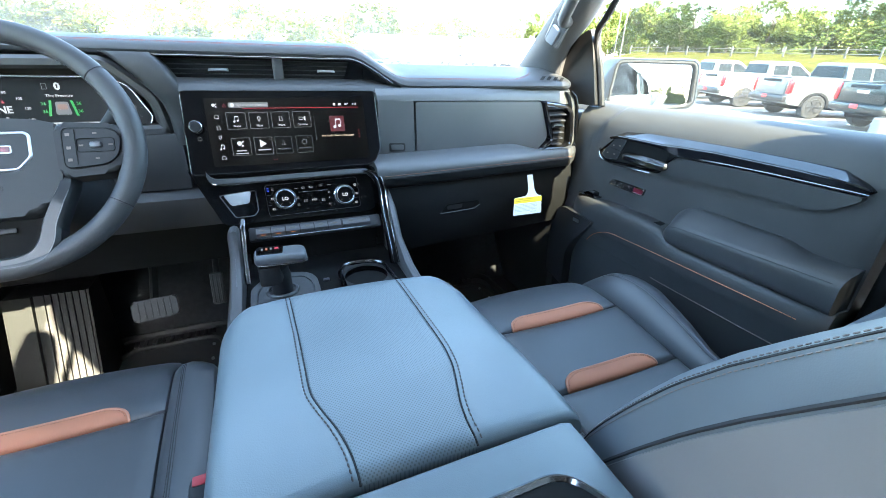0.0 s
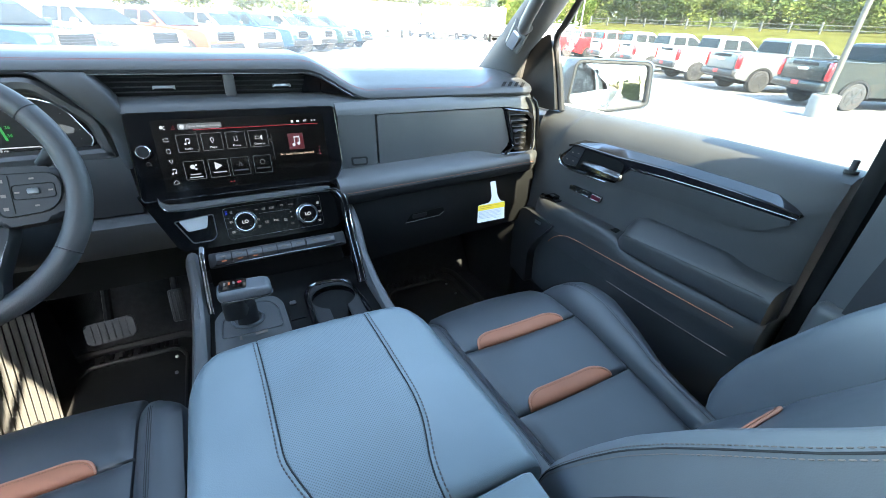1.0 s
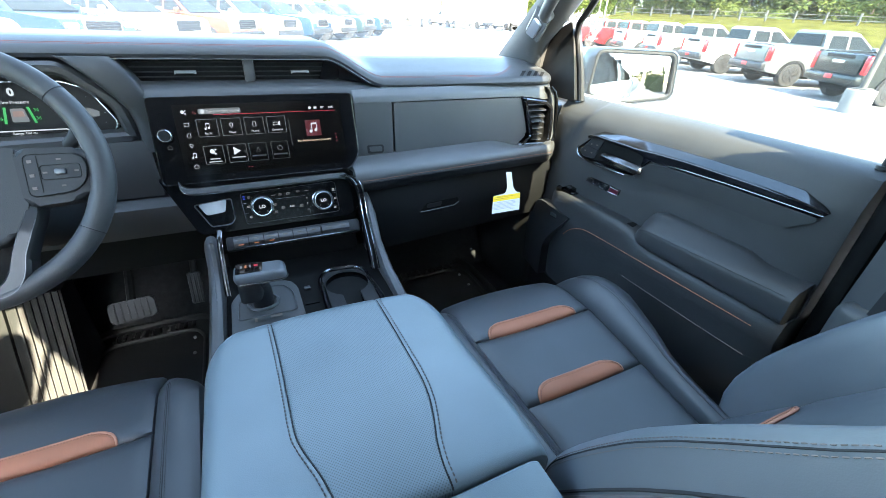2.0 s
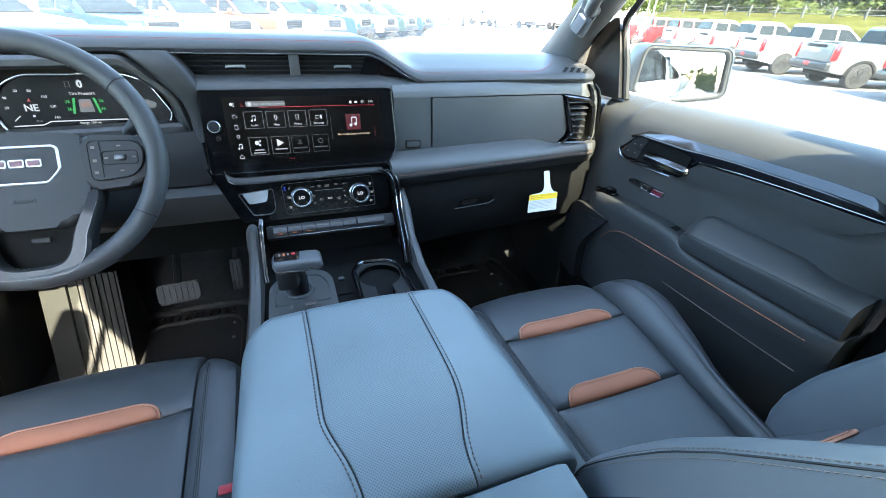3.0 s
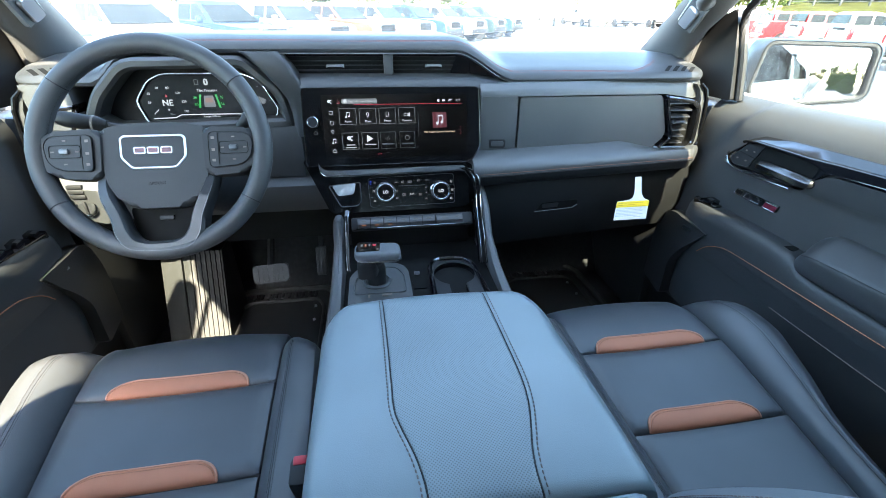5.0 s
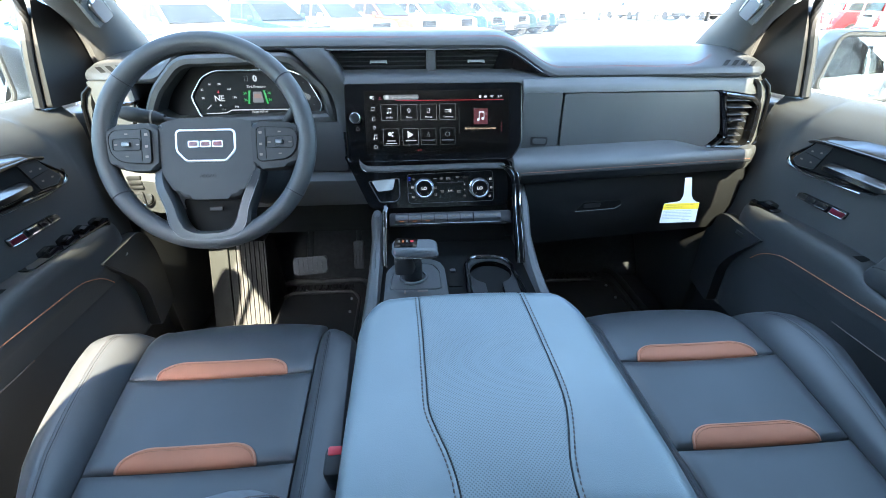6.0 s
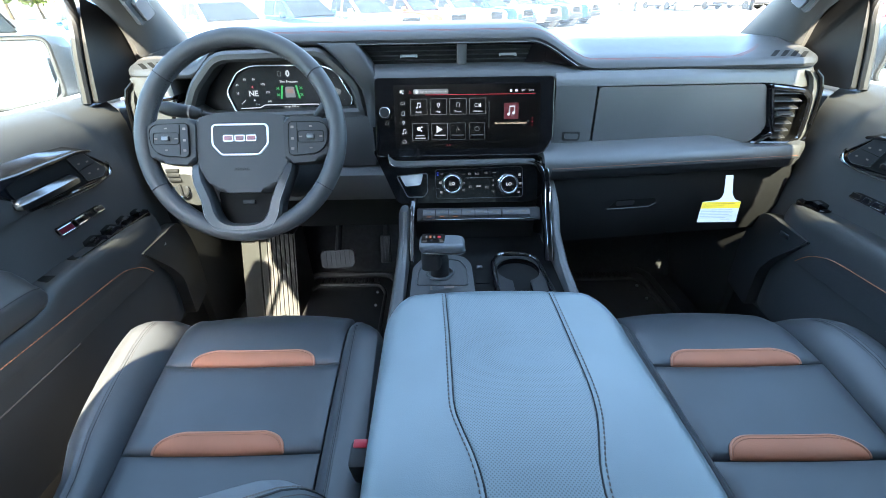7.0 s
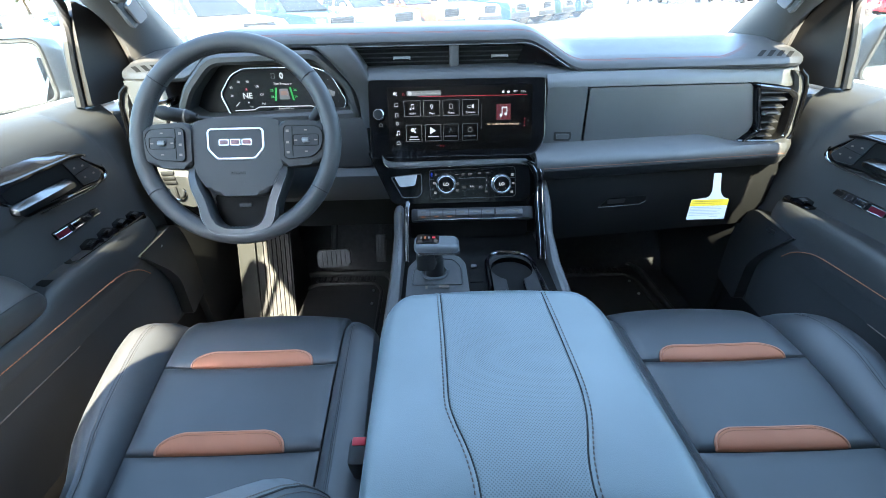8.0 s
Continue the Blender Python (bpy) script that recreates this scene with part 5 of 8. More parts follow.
    part("gloss_band", loft([[(p.x - 0.012, p.y, p.z), (p.x - 0.010, p.y - 0.006, p.z + 0.002), (p.x + 0.007, p.y - 0.006, p.z + 0.002), (p.x + 0.009, p.y, p.z), (p.x, p.y + 0.02, p.z)] for p in path]), PIANO, st, "gloss black band")
    # row of switches
    row = thing("switch_row", pose(0.008, 0.283, 0.5465, 48, 0.0, 0), "row of small satin grey toggle switches", "switches")
    part("tray", box(0.270, 0.030, 0.012, 0.004, (0, 0, -0.008)), DARK, row)
    for k in range(8):
        u = -0.108 + 0.0285 * k + (0.006 if k > 5 else 0)
        wd = 0.0265 if k != 6 else 0.034
        part("switch", loft([[(u - wd / 2, y, z), (u + wd / 2, y, z), (u + wd / 2 - 0.001, y, z - 0.01), (u - wd / 2 + 0.001, y, z - 0.01)] for y, z in ((0.0105, -0.002), (0.004, 0.003), (-0.004, 0.0035), (-0.0105, -0.001))]), SWITCH_GREY, row, "grey switch")
        part("symbol", box(0.010, 0.0022, 0.0004, 0), LIT_GREY, row, m=pose(u, 0.003, 0.0038))
        if k < 3:
            part("lamp", box(0.009, 0.0018, 0.0004, 0), LIT_AMBER, row, m=pose(u, -0.0065, 0.0029))
    part("ledge_edge", tube([(-0.125, -0.0125, 0.0), (0.125, -0.0125, 0.0)], 0.0014, 6), HANDLE, row)


climate_panel()


SHIFT_LEATHER = material("shift_leather", (0.075, 0.080, 0.086), 0.45, grain=0.2, grain_scale=900, vary=0.06)


# ---- shift lever ----
def shift_lever():
    sh = thing("shift_lever", None, "grey leather shift lever with a chrome band", "shifter")
    stem = [(-0.078, 0.166, 0.455), (-0.078, 0.163, 0.50), (-0.079, 0.148, 0.530), (-0.080, 0.135, 0.552)]
    part("stem", tube(smooth_path(stem, 4), [0.024] + [0.0185] * 5 + [0.017] * 4 + [0.019] * 3, 16), DARK, sh, "black stem")
    part("boot_ring", tube([(-0.078 + 0.026 * math.cos(a), 0.166 + 0.024 * math.sin(a), 0.473) for a in (2 * math.pi * i / 24 for i in range(24))], 0.003, 6, True), GREY_TRIM, sh)
    out = rounded([(-0.114, 0.108), (-0.030, 0.103), (-0.030, 0.147), (-0.114, 0.152)], 0.014, 8)
    part("grip", loft([[(-0.0715 + (p.x + 0.0715) * k, 0.129 + (p.y - 0.129) * q, d) for p in out] for k, q, d in ((0.80, 0.70, 0.0008), (0.90, 0.84, 0.0), (0.96, 0.93, -0.002), (0.99, 0.98, -0.005), (1.0, 1.0, -0.010), (0.99, 0.98, -0.013), (0.95, 0.92, -0.017))]), SHIFT_LEATHER, sh, "grey leather grip", m=pose(0, 0, 0.570))
    part("grip_heel", slab(rounded([(-0.112, 0.112), (-0.078, 0.110), (-0.070, 0.150), (-0.108, 0.152)], 0.012, 4), 0.034, 0.004, 2), DARK, sh, "black heel", m=pose(0, 0, 0.548))
    part("chrome_band", tube([(-0.106, 0.1075, 0.555), (-0.07, 0.1045, 0.5545), (-0.040, 0.1025, 0.555), (-0.031, 0.106, 0.556), (-0.0295, 0.115, 0.557)], 0.0017, 6), HANDLE, sh)
    cap = rounded([(-0.110, 0.117), (-0.068, 0.115), (-0.066, 0.146), (-0.108, 0.150)], 0.005)
    part("gear_display", slab(cap, 0.004, 0.001), BLACK, sh, "gloss black gear display", m=pose(0, 0, 0.5722))
    for k, (x, mt) in enumerate(((-0.100, LIT_GREY), (-0.093, LIT_AMBER), (-0.086, LIT_GREY), (-0.077, LIT_RED))):
        part("gear_mark", box(0.003 if k < 3 else 0.006, 0.008 if k < 3 else 0.006, 0.0005, 0), mt, sh, m=pose(x, 0.136, 0.5726))


shift_lever()


# ---- steering wheel ----
def steering_wheel():
    w = thing("steering_wheel", pose(-0.413, 0.185, 0.750, 62), "black leather steering wheel with satin grey lower spokes", "steering wheel")
    R = 0.1655
    circ = [(R * math.cos(a), R * math.sin(a), 0) for a in (2 * math.pi * i / 96 for i in range(96))]
    part("rim", tube(circ, 0.0155, 18, True, up=(0, 0, 1)), WHEEL_LEATHER, w, "black leather rim")
    for a in (38, 142, 212, 328):
        c = Vector((R * math.cos(radians(a)), R * math.sin(radians(a)), 0))
        d = Vector((math.cos(radians(a)), math.sin(radians(a)), 0))
        part("rim_seam", tube([c + d * 0.0157 * math.cos(t) + Vector((0, 0, 0.0157 * math.sin(t))) for t in (2 * math.pi * i / 20 for i in range(20))], 0.0009, 5, True), SEAM, w)
    inner = [((R - 0.0152) * math.cos(a), (R - 0.0152) * math.sin(a), 0.004) for a in (2 * math.pi * i / 96 for i in range(97))]
    part("stitching", stitches(inner, 0.003, 0.003, 0.0006), DARK, w)
    hub = rounded([(-0.077, 0.028), (-0.050, 0.036), (0.0, 0.039), (0.054, 0.036), (0.081, 0.028), (0.078, -0.056), (0.050, -0.097), (-0.046, -0.097), (-0.074, -0.056)], [0.006, 0.04, 0.06, 0.04, 0.006, 0.02, 0.02, 0.02, 0.02], 5)
    part("airbag_cover", slab(hub, 0.045, 0.0075, 3), LEATHER_HUB, w, "black moulded airbag cover", m=pose(0.002, 0, 0.006))
    # badge: a chrome frame round plain blocks
    b = thing_part("badge", w, pose(0.001, -0.006, 0.0075) @ Matrix.Scale(0.93, 4))
    bo = rounded([(-0.047, 0.028), (0.047, 0.028), (0.0535, 0.022), (0.0535, -0.012), (0.036, -0.032), (-0.036, -0.032), (-0.0535, -0.012), (-0.0535, 0.022)], 0.006, 4)
    part("frame", ring(bo, 0.0062, 0.007, 0.0024), SATIN, b, "chrome frame")
    part("ground", slab([(p.x * 0.93, p.y * 0.9) for p in bo], 0.001), LEATHER_HUB, b, m=pose(0, 0, -0.0008))
    for u in (-0.021, 0.0, 0.021):
        part("block", slab(rounded([(u - 0.0095, -0.0055), (u + 0.0095, -0.0055), (u + 0.0095, 0.0065), (u - 0.0095, 0.0065)], 0.002), 0.002, 0.0006), HANDLE, b, "chrome block")
        part("block_fill", slab(rounded([(u - 0.0072, -0.0032), (u + 0.0072, -0.0032), (u + 0.0072, 0.0042), (u - 0.0072, 0.0042)], 0.001), 0.001), LIT_RED_TRIM, b, "dark red fill", m=pose(0, 0, 0.0006))
    words("AIRBAG", 0.0075, DARK, w, pose(0.002, -0.058, 0.0065), bold=0.0002)
    # side spokes with the switch pods
    for s in (-1, 1):
        pod = rounded([(s * 0.074, 0.030), (s * 0.150, 0.026), (s * 0.166, 0.008), (s * 0.160, -0.026), (s * 0.140, -0.046), (s * 0.076, -0.050)][::s], 0.014, 4)
        part("spoke", slab(pod, 0.030, 0.006, 3), KEY_PLASTIC, w, "dark grey spoke", m=pose(0.002, 0, 0.010))
        keys = rounded([(s * 0.084, 0.020), (s * 0.143, 0.018), (s * 0.152, 0.006), (s * 0.148, -0.020), (s * 0.134, -0.034), (s * 0.084, -0.038)][::s], 0.009, 4)
        part("key_pod", slab(keys, 0.006, 0.002), KEY_PLASTIC, w, m=pose(0.002, 0, 0.0135))
        part("key_edge", ring(keys, 0.0008, 0.003, 0.0003), VOID, w, m=pose(0.002, 0, 0.0142))
        kx = s * 0.122
        part("rocker", ring(rounded([(kx - 0.022, -0.016), (kx + 0.022, -0.016), (kx + 0.022, 0.004), (kx - 0.022, 0.004)], 0.005), 0.0008, 0.003, 0.0003), VOID, w, m=pose(0.002, 0, 0.0146))
        part("roller", box(0.013, 0.008, 0.006, 0.002), GREY_TRIM, w, "satin roller key", m=pose(0.002 + kx, -0.006, 0.015))
        for du, dv in ((0, 0.011), (0, -0.025), (-0.017, -0.006), (0.017, -0.006)):
            part("key_mark", box(0.005, 0.0022, 0.0004, 0), THREAD, w, m=pose(0.002 + kx + du, dv, 0.0139))
        for dv in (0.010, -0.009, -0.026):
            part("key_mark", box(0.005, 0.004, 0.0004, 0), THREAD, w, m=pose(0.002 + s * 0.091, dv, 0.0139))
        part("key_line", box(0.0008, 0.050, 0.0006, 0), VOID, w, m=pose(0.002 + s * 0.099, -0.008, 0.0138))
    # lower yoke: two satin legs that meet in a bow over the rim's foot
    for s in (-1, 1):
        legs = [(0.080, -0.040, 0.009), (0.079, -0.060, 0.0095), (0.071, -0.085, 0.0105), (0.061, -0.110, 0.011), (0.055, -0.135, 0.0125), (0.043, -0.153, 0.0125), (0.022, -0.1595, 0.009), (0.0, -0.1605, 0.0085)]
        mid = smooth_path([(x, y, r) for x, y, r in legs], 5)
        secs = []
        for a, p in enumerate(mid):
            q0, q1 = mid[max(0, a - 1)], mid[min(len(mid) - 1, a + 1)]
            d = Vector((q1.x - q0.x, q1.y - q0.y)).normalized()
            nx, ny, r = -d.y, d.x, p.z
            secs.append([(s * (p.x + nx * r * u), p.y + ny * r * u, h - 0.014 * max(0.0, 1 - a / 9)) for u, h in ((-1, -0.010), (-1, 0.010), (-0.7, 0.0155), (0.55, 0.0145), (0.9, 0.010), (1, -0.010))])
        part("lower_spoke", loft(secs), SPOKE_SATIN, w, "satin grey lower spoke", m=pose(0.002, 0, 0.0))
        part("spoke_edge", tube([Vector(sec[3]) + Vector((0, 0, 0.0002)) for sec in secs[6:]], 0.0007, 6), GREY_TRIM, w, "bright inner edge", m=pose(0.002, 0, 0.0))
    part("yoke_well", slab(rounded([(-0.056, -0.092), (0.060, -0.092), (0.045, -0.150), (-0.041, -0.150)], 0.01), 0.006), VOID, w, m=pose(0.002, 0, -0.018))
    part("yoke_button", box(0.022, 0.007, 0.004, 0.001), KEY_PLASTIC, w, m=pose(0.004, -0.112, -0.012))
    # column behind
    col = tube([(0.0, -0.01, -0.02), (0.0, -0.015, -0.10), (0.0, -0.02, -0.26)], [0.055, 0.062, 0.066], 20)
    part("column", col, DARK, w, "black steering column shroud")
    stalk = thing("indicator_stalk", None, "black indicator stalk on the steering column", "stalk")
    part("arm", tube(smooth_path([(-0.45, 0.29, 0.752), (-0.50, 0.278, 0.764), (-0.545, 0.270, 0.773)], 4), [0.0045] * 9, 10), DARK, stalk)
    part("grip", tube([(-0.520, 0.275, 0.768), (-0.535, 0.272, 0.771), (-0.575, 0.268, 0.780), (-0.588, 0.267, 0.783)], [0.008, 0.013, 0.0135, 0.010], 12), DARK, stalk)
    # plain ring mark, given a faint glow to show pale
    part("ring", tube([(-0.536, 0.272, 0.7712), (-0.539, 0.2718, 0.7718)], [0.0138, 0.0138], 16), LIT_GREY, stalk, "ring mark with a faint glow")
    lever = thing("tilt_lever", None, "black lever behind the steering wheel", "stalk")
    part("arm", tube([(-0.30, 0.262, 0.762), (-0.284, 0.258, 0.776), (-0.272, 0.254, 0.792), (-0.270, 0.253, 0.797)], [0.008, 0.011, 0.010, 0.005], 10), DARK, lever)


steering_wheel()


# ---- instrument cluster ----
def cluster():
    c = thing("instrument_cluster", pose(-0.415, 0.462, 0.780, 80), "digital instrument cluster in a bright octagonal frame", "instruments")
    U = lambda px: (px - 501) * 0.00126
    V = lambda py: (164 - py) * 0.00115
    o = rounded([(U(388), V(168)), (U(413), V(132)), (U(438), V(120)), (U(562), V(120)), (U(592), V(133)), (U(618), V(186)), (U(606), V(211)), (U(400), V(208))], [0.012, 0.012, 0.012, 0.012, 0.012, 0.01, 0.008, 0.01], 4)
    part("display", slab(o, 0.004), FACE, c, "dark digital display")
    part("frame", ring(o, 0.0046, 0.012, 0.0015), HANDLE, c, "satin bright frame", m=pose(0, 0, 0.005))
    W = 0.0008
    words("NE", 0.017, LIT_WHITE, c, pose(U(437), V(172), W), bold=0.0003)
    words("0", 0.018, LIT_WHITE, c, pose(U(503), V(137), W), bold=0.0006)
    words("Tire Pressure", 0.0075, LIT_WHITE, c, pose(U(503), V(151), W))
    for t, px, py in (("40", 410, 156), ("60", 425, 146), ("80", 441, 146), ("100", 456, 155), ("120", 463, 170), ("140", 464, 187), ("20", 409, 171)):
        words(t, 0.0065, LIT_WHITE, c, pose(U(px), V(py), W))
    part("compass_mark", slab([(-0.0025, -0.002), (0.0025, -0.002), (0, 0.004)], 0.0003), LIT_RED, c, m=pose(U(437), V(160), W))
    part("icon", disc(0.002, 0.0003, 10), LIT_WHITE, c, m=pose(U(437), V(184), W))
    part("needle", box(0.014, 0.0016, 0.0004, 0), LIT_WHITE, c, m=pose(U(417), V(187), W, 0, 0, 40))
    words("72mi", 0.005, LIT_GREY, c, pose(U(441), V(192), W))
    for s in (-1, 1):
        for k, py in enumerate((163, 175)):
            words("36", 0.0078, LIT_GREEN, c, pose(U(503 + s * 21), V(py), W))
        part("bar", slab([(U(503 + s * 11), V(158)), (U(503 + s * 14), V(158)), (U(503 + s * 18), V(182)), (U(503 + s * 15), V(182))][::s], 0.0003), LIT_GREEN, c, m=pose(0, 0, W))
    part("truck_icon", slab(rounded([(U(494), V(180)), (U(513), V(180)), (U(511), V(160)), (U(496), V(160))], 0.003), 0.0003), LIT_GREY, c, m=pose(0, 0, W))
    part("truck_roof", slab(rounded([(U(497), V(172)), (U(510), V(172)), (U(509), V(164)), (U(498), V(164))], 0.002), 0.0003), LIT_CREAM, c, m=pose(0, 0, W + 0.0003))
    words("Range 108 mi", 0.0062, LIT_WHITE, c, pose(U(503), V(197), W))
    part("band", tube([(U(410), V(199), W), (U(445), V(198), W), (U(455), V(193), W), (U(550), V(193), W), (U(560), V(198), W), (U(598), V(200), W)], 0.0011, 5), LIT_WHITE, c)
    for px, py in ((585, 145), (599, 158), (602, 170), (600, 185), (560, 188)):
        words("-", 0.008, LIT_WHITE, c, pose(U(px), V(py), W))
    part("truck_icon", slab(rounded([(U(570), V(176)), (U(594), V(176)), (U(596), V(168)), (U(584), V(162)), (U(576), V(162)), (U(568), V(170))], 0.002), 0.0003), LIT_GREY, c, m=pose(0, 0, W))
    part("warning_mark", ring([(U(485), V(141)), (U(491), V(141)), (U(491), V(132)), (U(485), V(132))], 0.001, 0.0003, 0.0001), LIT_GREY, c, m=pose(0, 0, W))


LIT_CREAM = material("lit_shell", (0.6, 0.3, 0.22), 0.5, vary=0, emit=0.35)
cluster()


# ---- hang tag, pedals, mats ----
def hang_tag():
    t = thing("hang_tag", pose(0.568, 0.333, 0.5175, 66), "white card tag with a yellow heading hanging from the ledge", "tag")
    card = rounded([(-0.049, -0.025), (0.041, -0.025), (0.050, 0.022), (0.036, 0.026), (0.029, 0.040), (0.029, 0.082), (0.012, 0.082), (0.010, 0.040), (0.002, 0.026), (-0.038, 0.022)], [0.002, 0.002, 0.003, 0.008, 0.01, 0.002, 0.002, 0.01, 0.008, 0.003], 4)
    part("card", slab(card, 0.0008), CARD, t, "white printed card")
    part("heading", slab([(-0.0425, 0.0065), (0.0472, 0.0065), (0.050, 0.0212), (-0.038, 0.0212)], 0.0002), YELLOW, t, "yellow heading band", m=pose(0, 0, 0.0003))
    for k, (a, b) in enumerate(((-0.034, 0.036), (-0.035, 0.01))):
        part("heading_line", box(b - a, 0.0008, 0.0002, 0), INK_YELLOW, t, m=pose((a + b) / 2, 0.0170 - 0.0048 * k, 0.0005))
    for k in range(7):
        wdt = (0.070, 0.074, 0.072, 0.066, 0.074, 0.060, 0.020)[k]
        part("text_line", box(wdt, 0.0011, 0.0002, 0), PRINT, t, m=pose(-0.003 - (0.074 - wdt) / 2 - 0.0008 * k + (0.050 if k == 6 else 0), 0.0030 - 0.0036 * k, 0.0002))


INK_YELLOW = material("brown_print", (0.35, 0.22, 0.02), 0.6, vary=0.03)
PRINT = material("grey_print", (0.40, 0.43, 0.48), 0.6, vary=0.03)
hang_tag()


def pedals():
    br = thing("brake_pedal", pose(-0.393, 0.53, 0.280, 62) @ pose(0, 0, 0, 0, 0, 3), "wide ribbed black brake pedal", "pedal")
    part("pad", slab(rounded([(-0.050, -0.026), (0.050, -0.026), (0.050, 0.026), (-0.050, 0.026)], 0.009, 5), 0.014, 0.004, 2), RUBBER_GREY, br, "ribbed rubber pad")
    for k in range(6):
        part("rib", box(0.003, 0.045, 0.0016, 0.0006), RUBBER_GREY, br, m=pose(-0.035 + 0.014 * k, 0, 0.0008))
    part("arm", tube([(0.0, 0.02, -0.01), (0.0, 0.10, -0.05), (0.0, 0.20, -0.08)], 0.010, 8), DARK, br)
    ac = thing("accelerator_pedal", pose(-0.247, 0.55, 0.300, 66), "narrow ribbed black accelerator pedal", "pedal")
    part("pad", box(0.032, 0.085, 0.012, 0.005), RUBBER_GREY, ac, "ribbed rubber pad")
    for k in range(3):
        part("rib", box(0.003, 0.075, 0.003, 0.001), RUBBER_GREY, ac, m=pose(-0.009 + 0.009 * k, 0, 0.007))
    part("arm", tube([(0.0, 0.03, -0.008), (0.0, 0.12, -0.04)], 0.008, 8), DARK, ac)


RUBBER_GREY = material("worn_rubber", (0.016, 0.016, 0.017), 0.55, grain=0.3, grain_scale=300, vary=0.2, vary_scale=30)
pedals()


def floor_mat(cx, cy, label):
    m = thing("floor_mat", pose(cx, cy, 0.022), label, "mat", "floor mats")
    o = rounded([(-0.20, -0.32), (0.20, -0.32), (0.19, 0.22), (0.15, 0.27), (-0.15, 0.27), (-0.19, 0.22)], 0.03)
    part("sheet", slab(o, 0.010, 0.003), RUBBER, m, "black rubber sheet", m=pose(0, 0, 0.010))
    part("rim", ring(o, 0.022, 0.018, 0.007), RUBBER, m, "raised rim", m=pose(0, 0, 0.028))
    part("inner_rim", ring(rounded([(-0.155, -0.29), (0.155, -0.29), (0.150, 0.15), (0.12, 0.20), (-0.12, 0.20), (-0.150, 0.15)], 0.03), 0.012, 0.014, 0.004), RUBBER, m, m=pose(0, 0, 0.021))
    for k in range(10):
        part("rib", box(0.012, 0.030, 0.008, 0.003), RUBBER, m, m=pose(-0.11 + 0.024 * k, 0.228, 0.012))
    for x, y in ((-0.140, 0.168), (0.113, 0.150), (0.116, 0.074)):
        part("stud", disc(0.0048, 0.006, 12, 0.002, (x, y, 0.0165)), PALE_GLINT, m, "stud coloured pale for its glint")


floor_mat(-0.430, 0.535, "black rubber floor mat in the driver's footwell")
floor_mat(0.53, 0.55, "black rubber floor mat in the passenger's footwell")


FOOT_GREY = material("foot_rest_plastic", (0.019, 0.019, 0.019), 0.6, grain=0.2, vary=0.1)


def foot_rest():
    f = thing("foot_rest", None, "ribbed plastic foot rest at the side of the footwell", "foot rest")
    part("plate", loft([[(x, 0.50, 0.02), (x, 0.545, 0.035), (x, 0.60, 0.16), (x, 0.66, 0.30), (x, 0.74, 0.30), (x, 0.74, 0.02)] for x in (-0.740, -0.562)]), FOOT_GREY, f)
    for k in range(7):
        x = -0.662 + 0.0145 * k
        part("rib", loft([[(u, 0.541, 0.036), (u, 0.594, 0.162), (u, 0.654, 0.302), (u, 0.664, 0.300), (u, 0.604, 0.158), (u, 0.551, 0.033)] for u in (x, x + 0.008)]), FOOT_GREY, f)
    part("inner_edge", loft([[(u, 0.538, 0.036), (u, 0.588, 0.162), (u, 0.648, 0.304), (u, 0.664, 0.300), (u, 0.604, 0.158), (u, 0.551, 0.033)] for u in (-0.690, -0.677)]), FOOT_GREY, f, "raised edge beside the ribs")


foot_rest()


# ---- belts and buckles ----
def belts():
    for s, y0 in ((1, -0.40), (-1, -0.40)):
        b = thing("seat_belt", None, "black seat belt hanging on the door pillar", "seat belt", "seat belts")
        fl = (lambda bm: bm) if s > 0 else flip_x
        secs = []
        for x, y, z in smooth_path([(0.655, -0.47, 1.24), (0.70, -0.45, 1.05), (0.755, -0.42, 0.85), (0.785, -0.39, 0.62), (0.79, -0.385, 0.45), (0.785, -0.38, 0.22)], 5):
            secs.append([(x - 0.006, y - 0.022, z), (x - 0.004, y + 0.024, z), (x - 0.0025, y + 0.024, z), (x - 0.0045, y - 0.022, z)])
        part("webbing", fl(loft(secs)), WEBBING, b)
        part("tongue", fl(box(0.010, 0.060, 0.035, 0.006, (0.775, -0.388, 0.52))), DARK, b)
        part("buckle_plate", fl(box(0.004, 0.045, 0.022, 0.002, (0.769, -0.365, 0.508))), CHROME, b, "chrome tongue plate")
    for x, y in ((-0.174, -0.215), (0.190, -0.28)):
        k = thing("belt_buckle", pose(x, y, 0.455, 12, 0, 0), "black belt buckle with a red button", "buckle", "belt buckles")
        part("case", box(0.026, 0.034, 0.10, 0.006, (0, 0, -0.03)), DARK, k)
        part("button", box(0.018, 0.011, 0.011, 0.002, (0, 0.011, 0.016)), RED_PLASTIC, k, "red button")


WEBBING = material("webbing", (0.02, 0.02, 0.022), 0.7, grain=0.5, grain_scale=600, vary=0.1)
RED_PLASTIC = material("red_plastic", (0.42, 0.018, 0.03), 0.4, vary=0.03)
belts()


# ---- doors ----
def upright(bm, x):
    """Stands a slab drawn in x, y up into y, z, facing the cab's middle."""
    for v in bm.verts:
        a, b, d = v.co
        v.co = (x - d, a, b)
    return bm


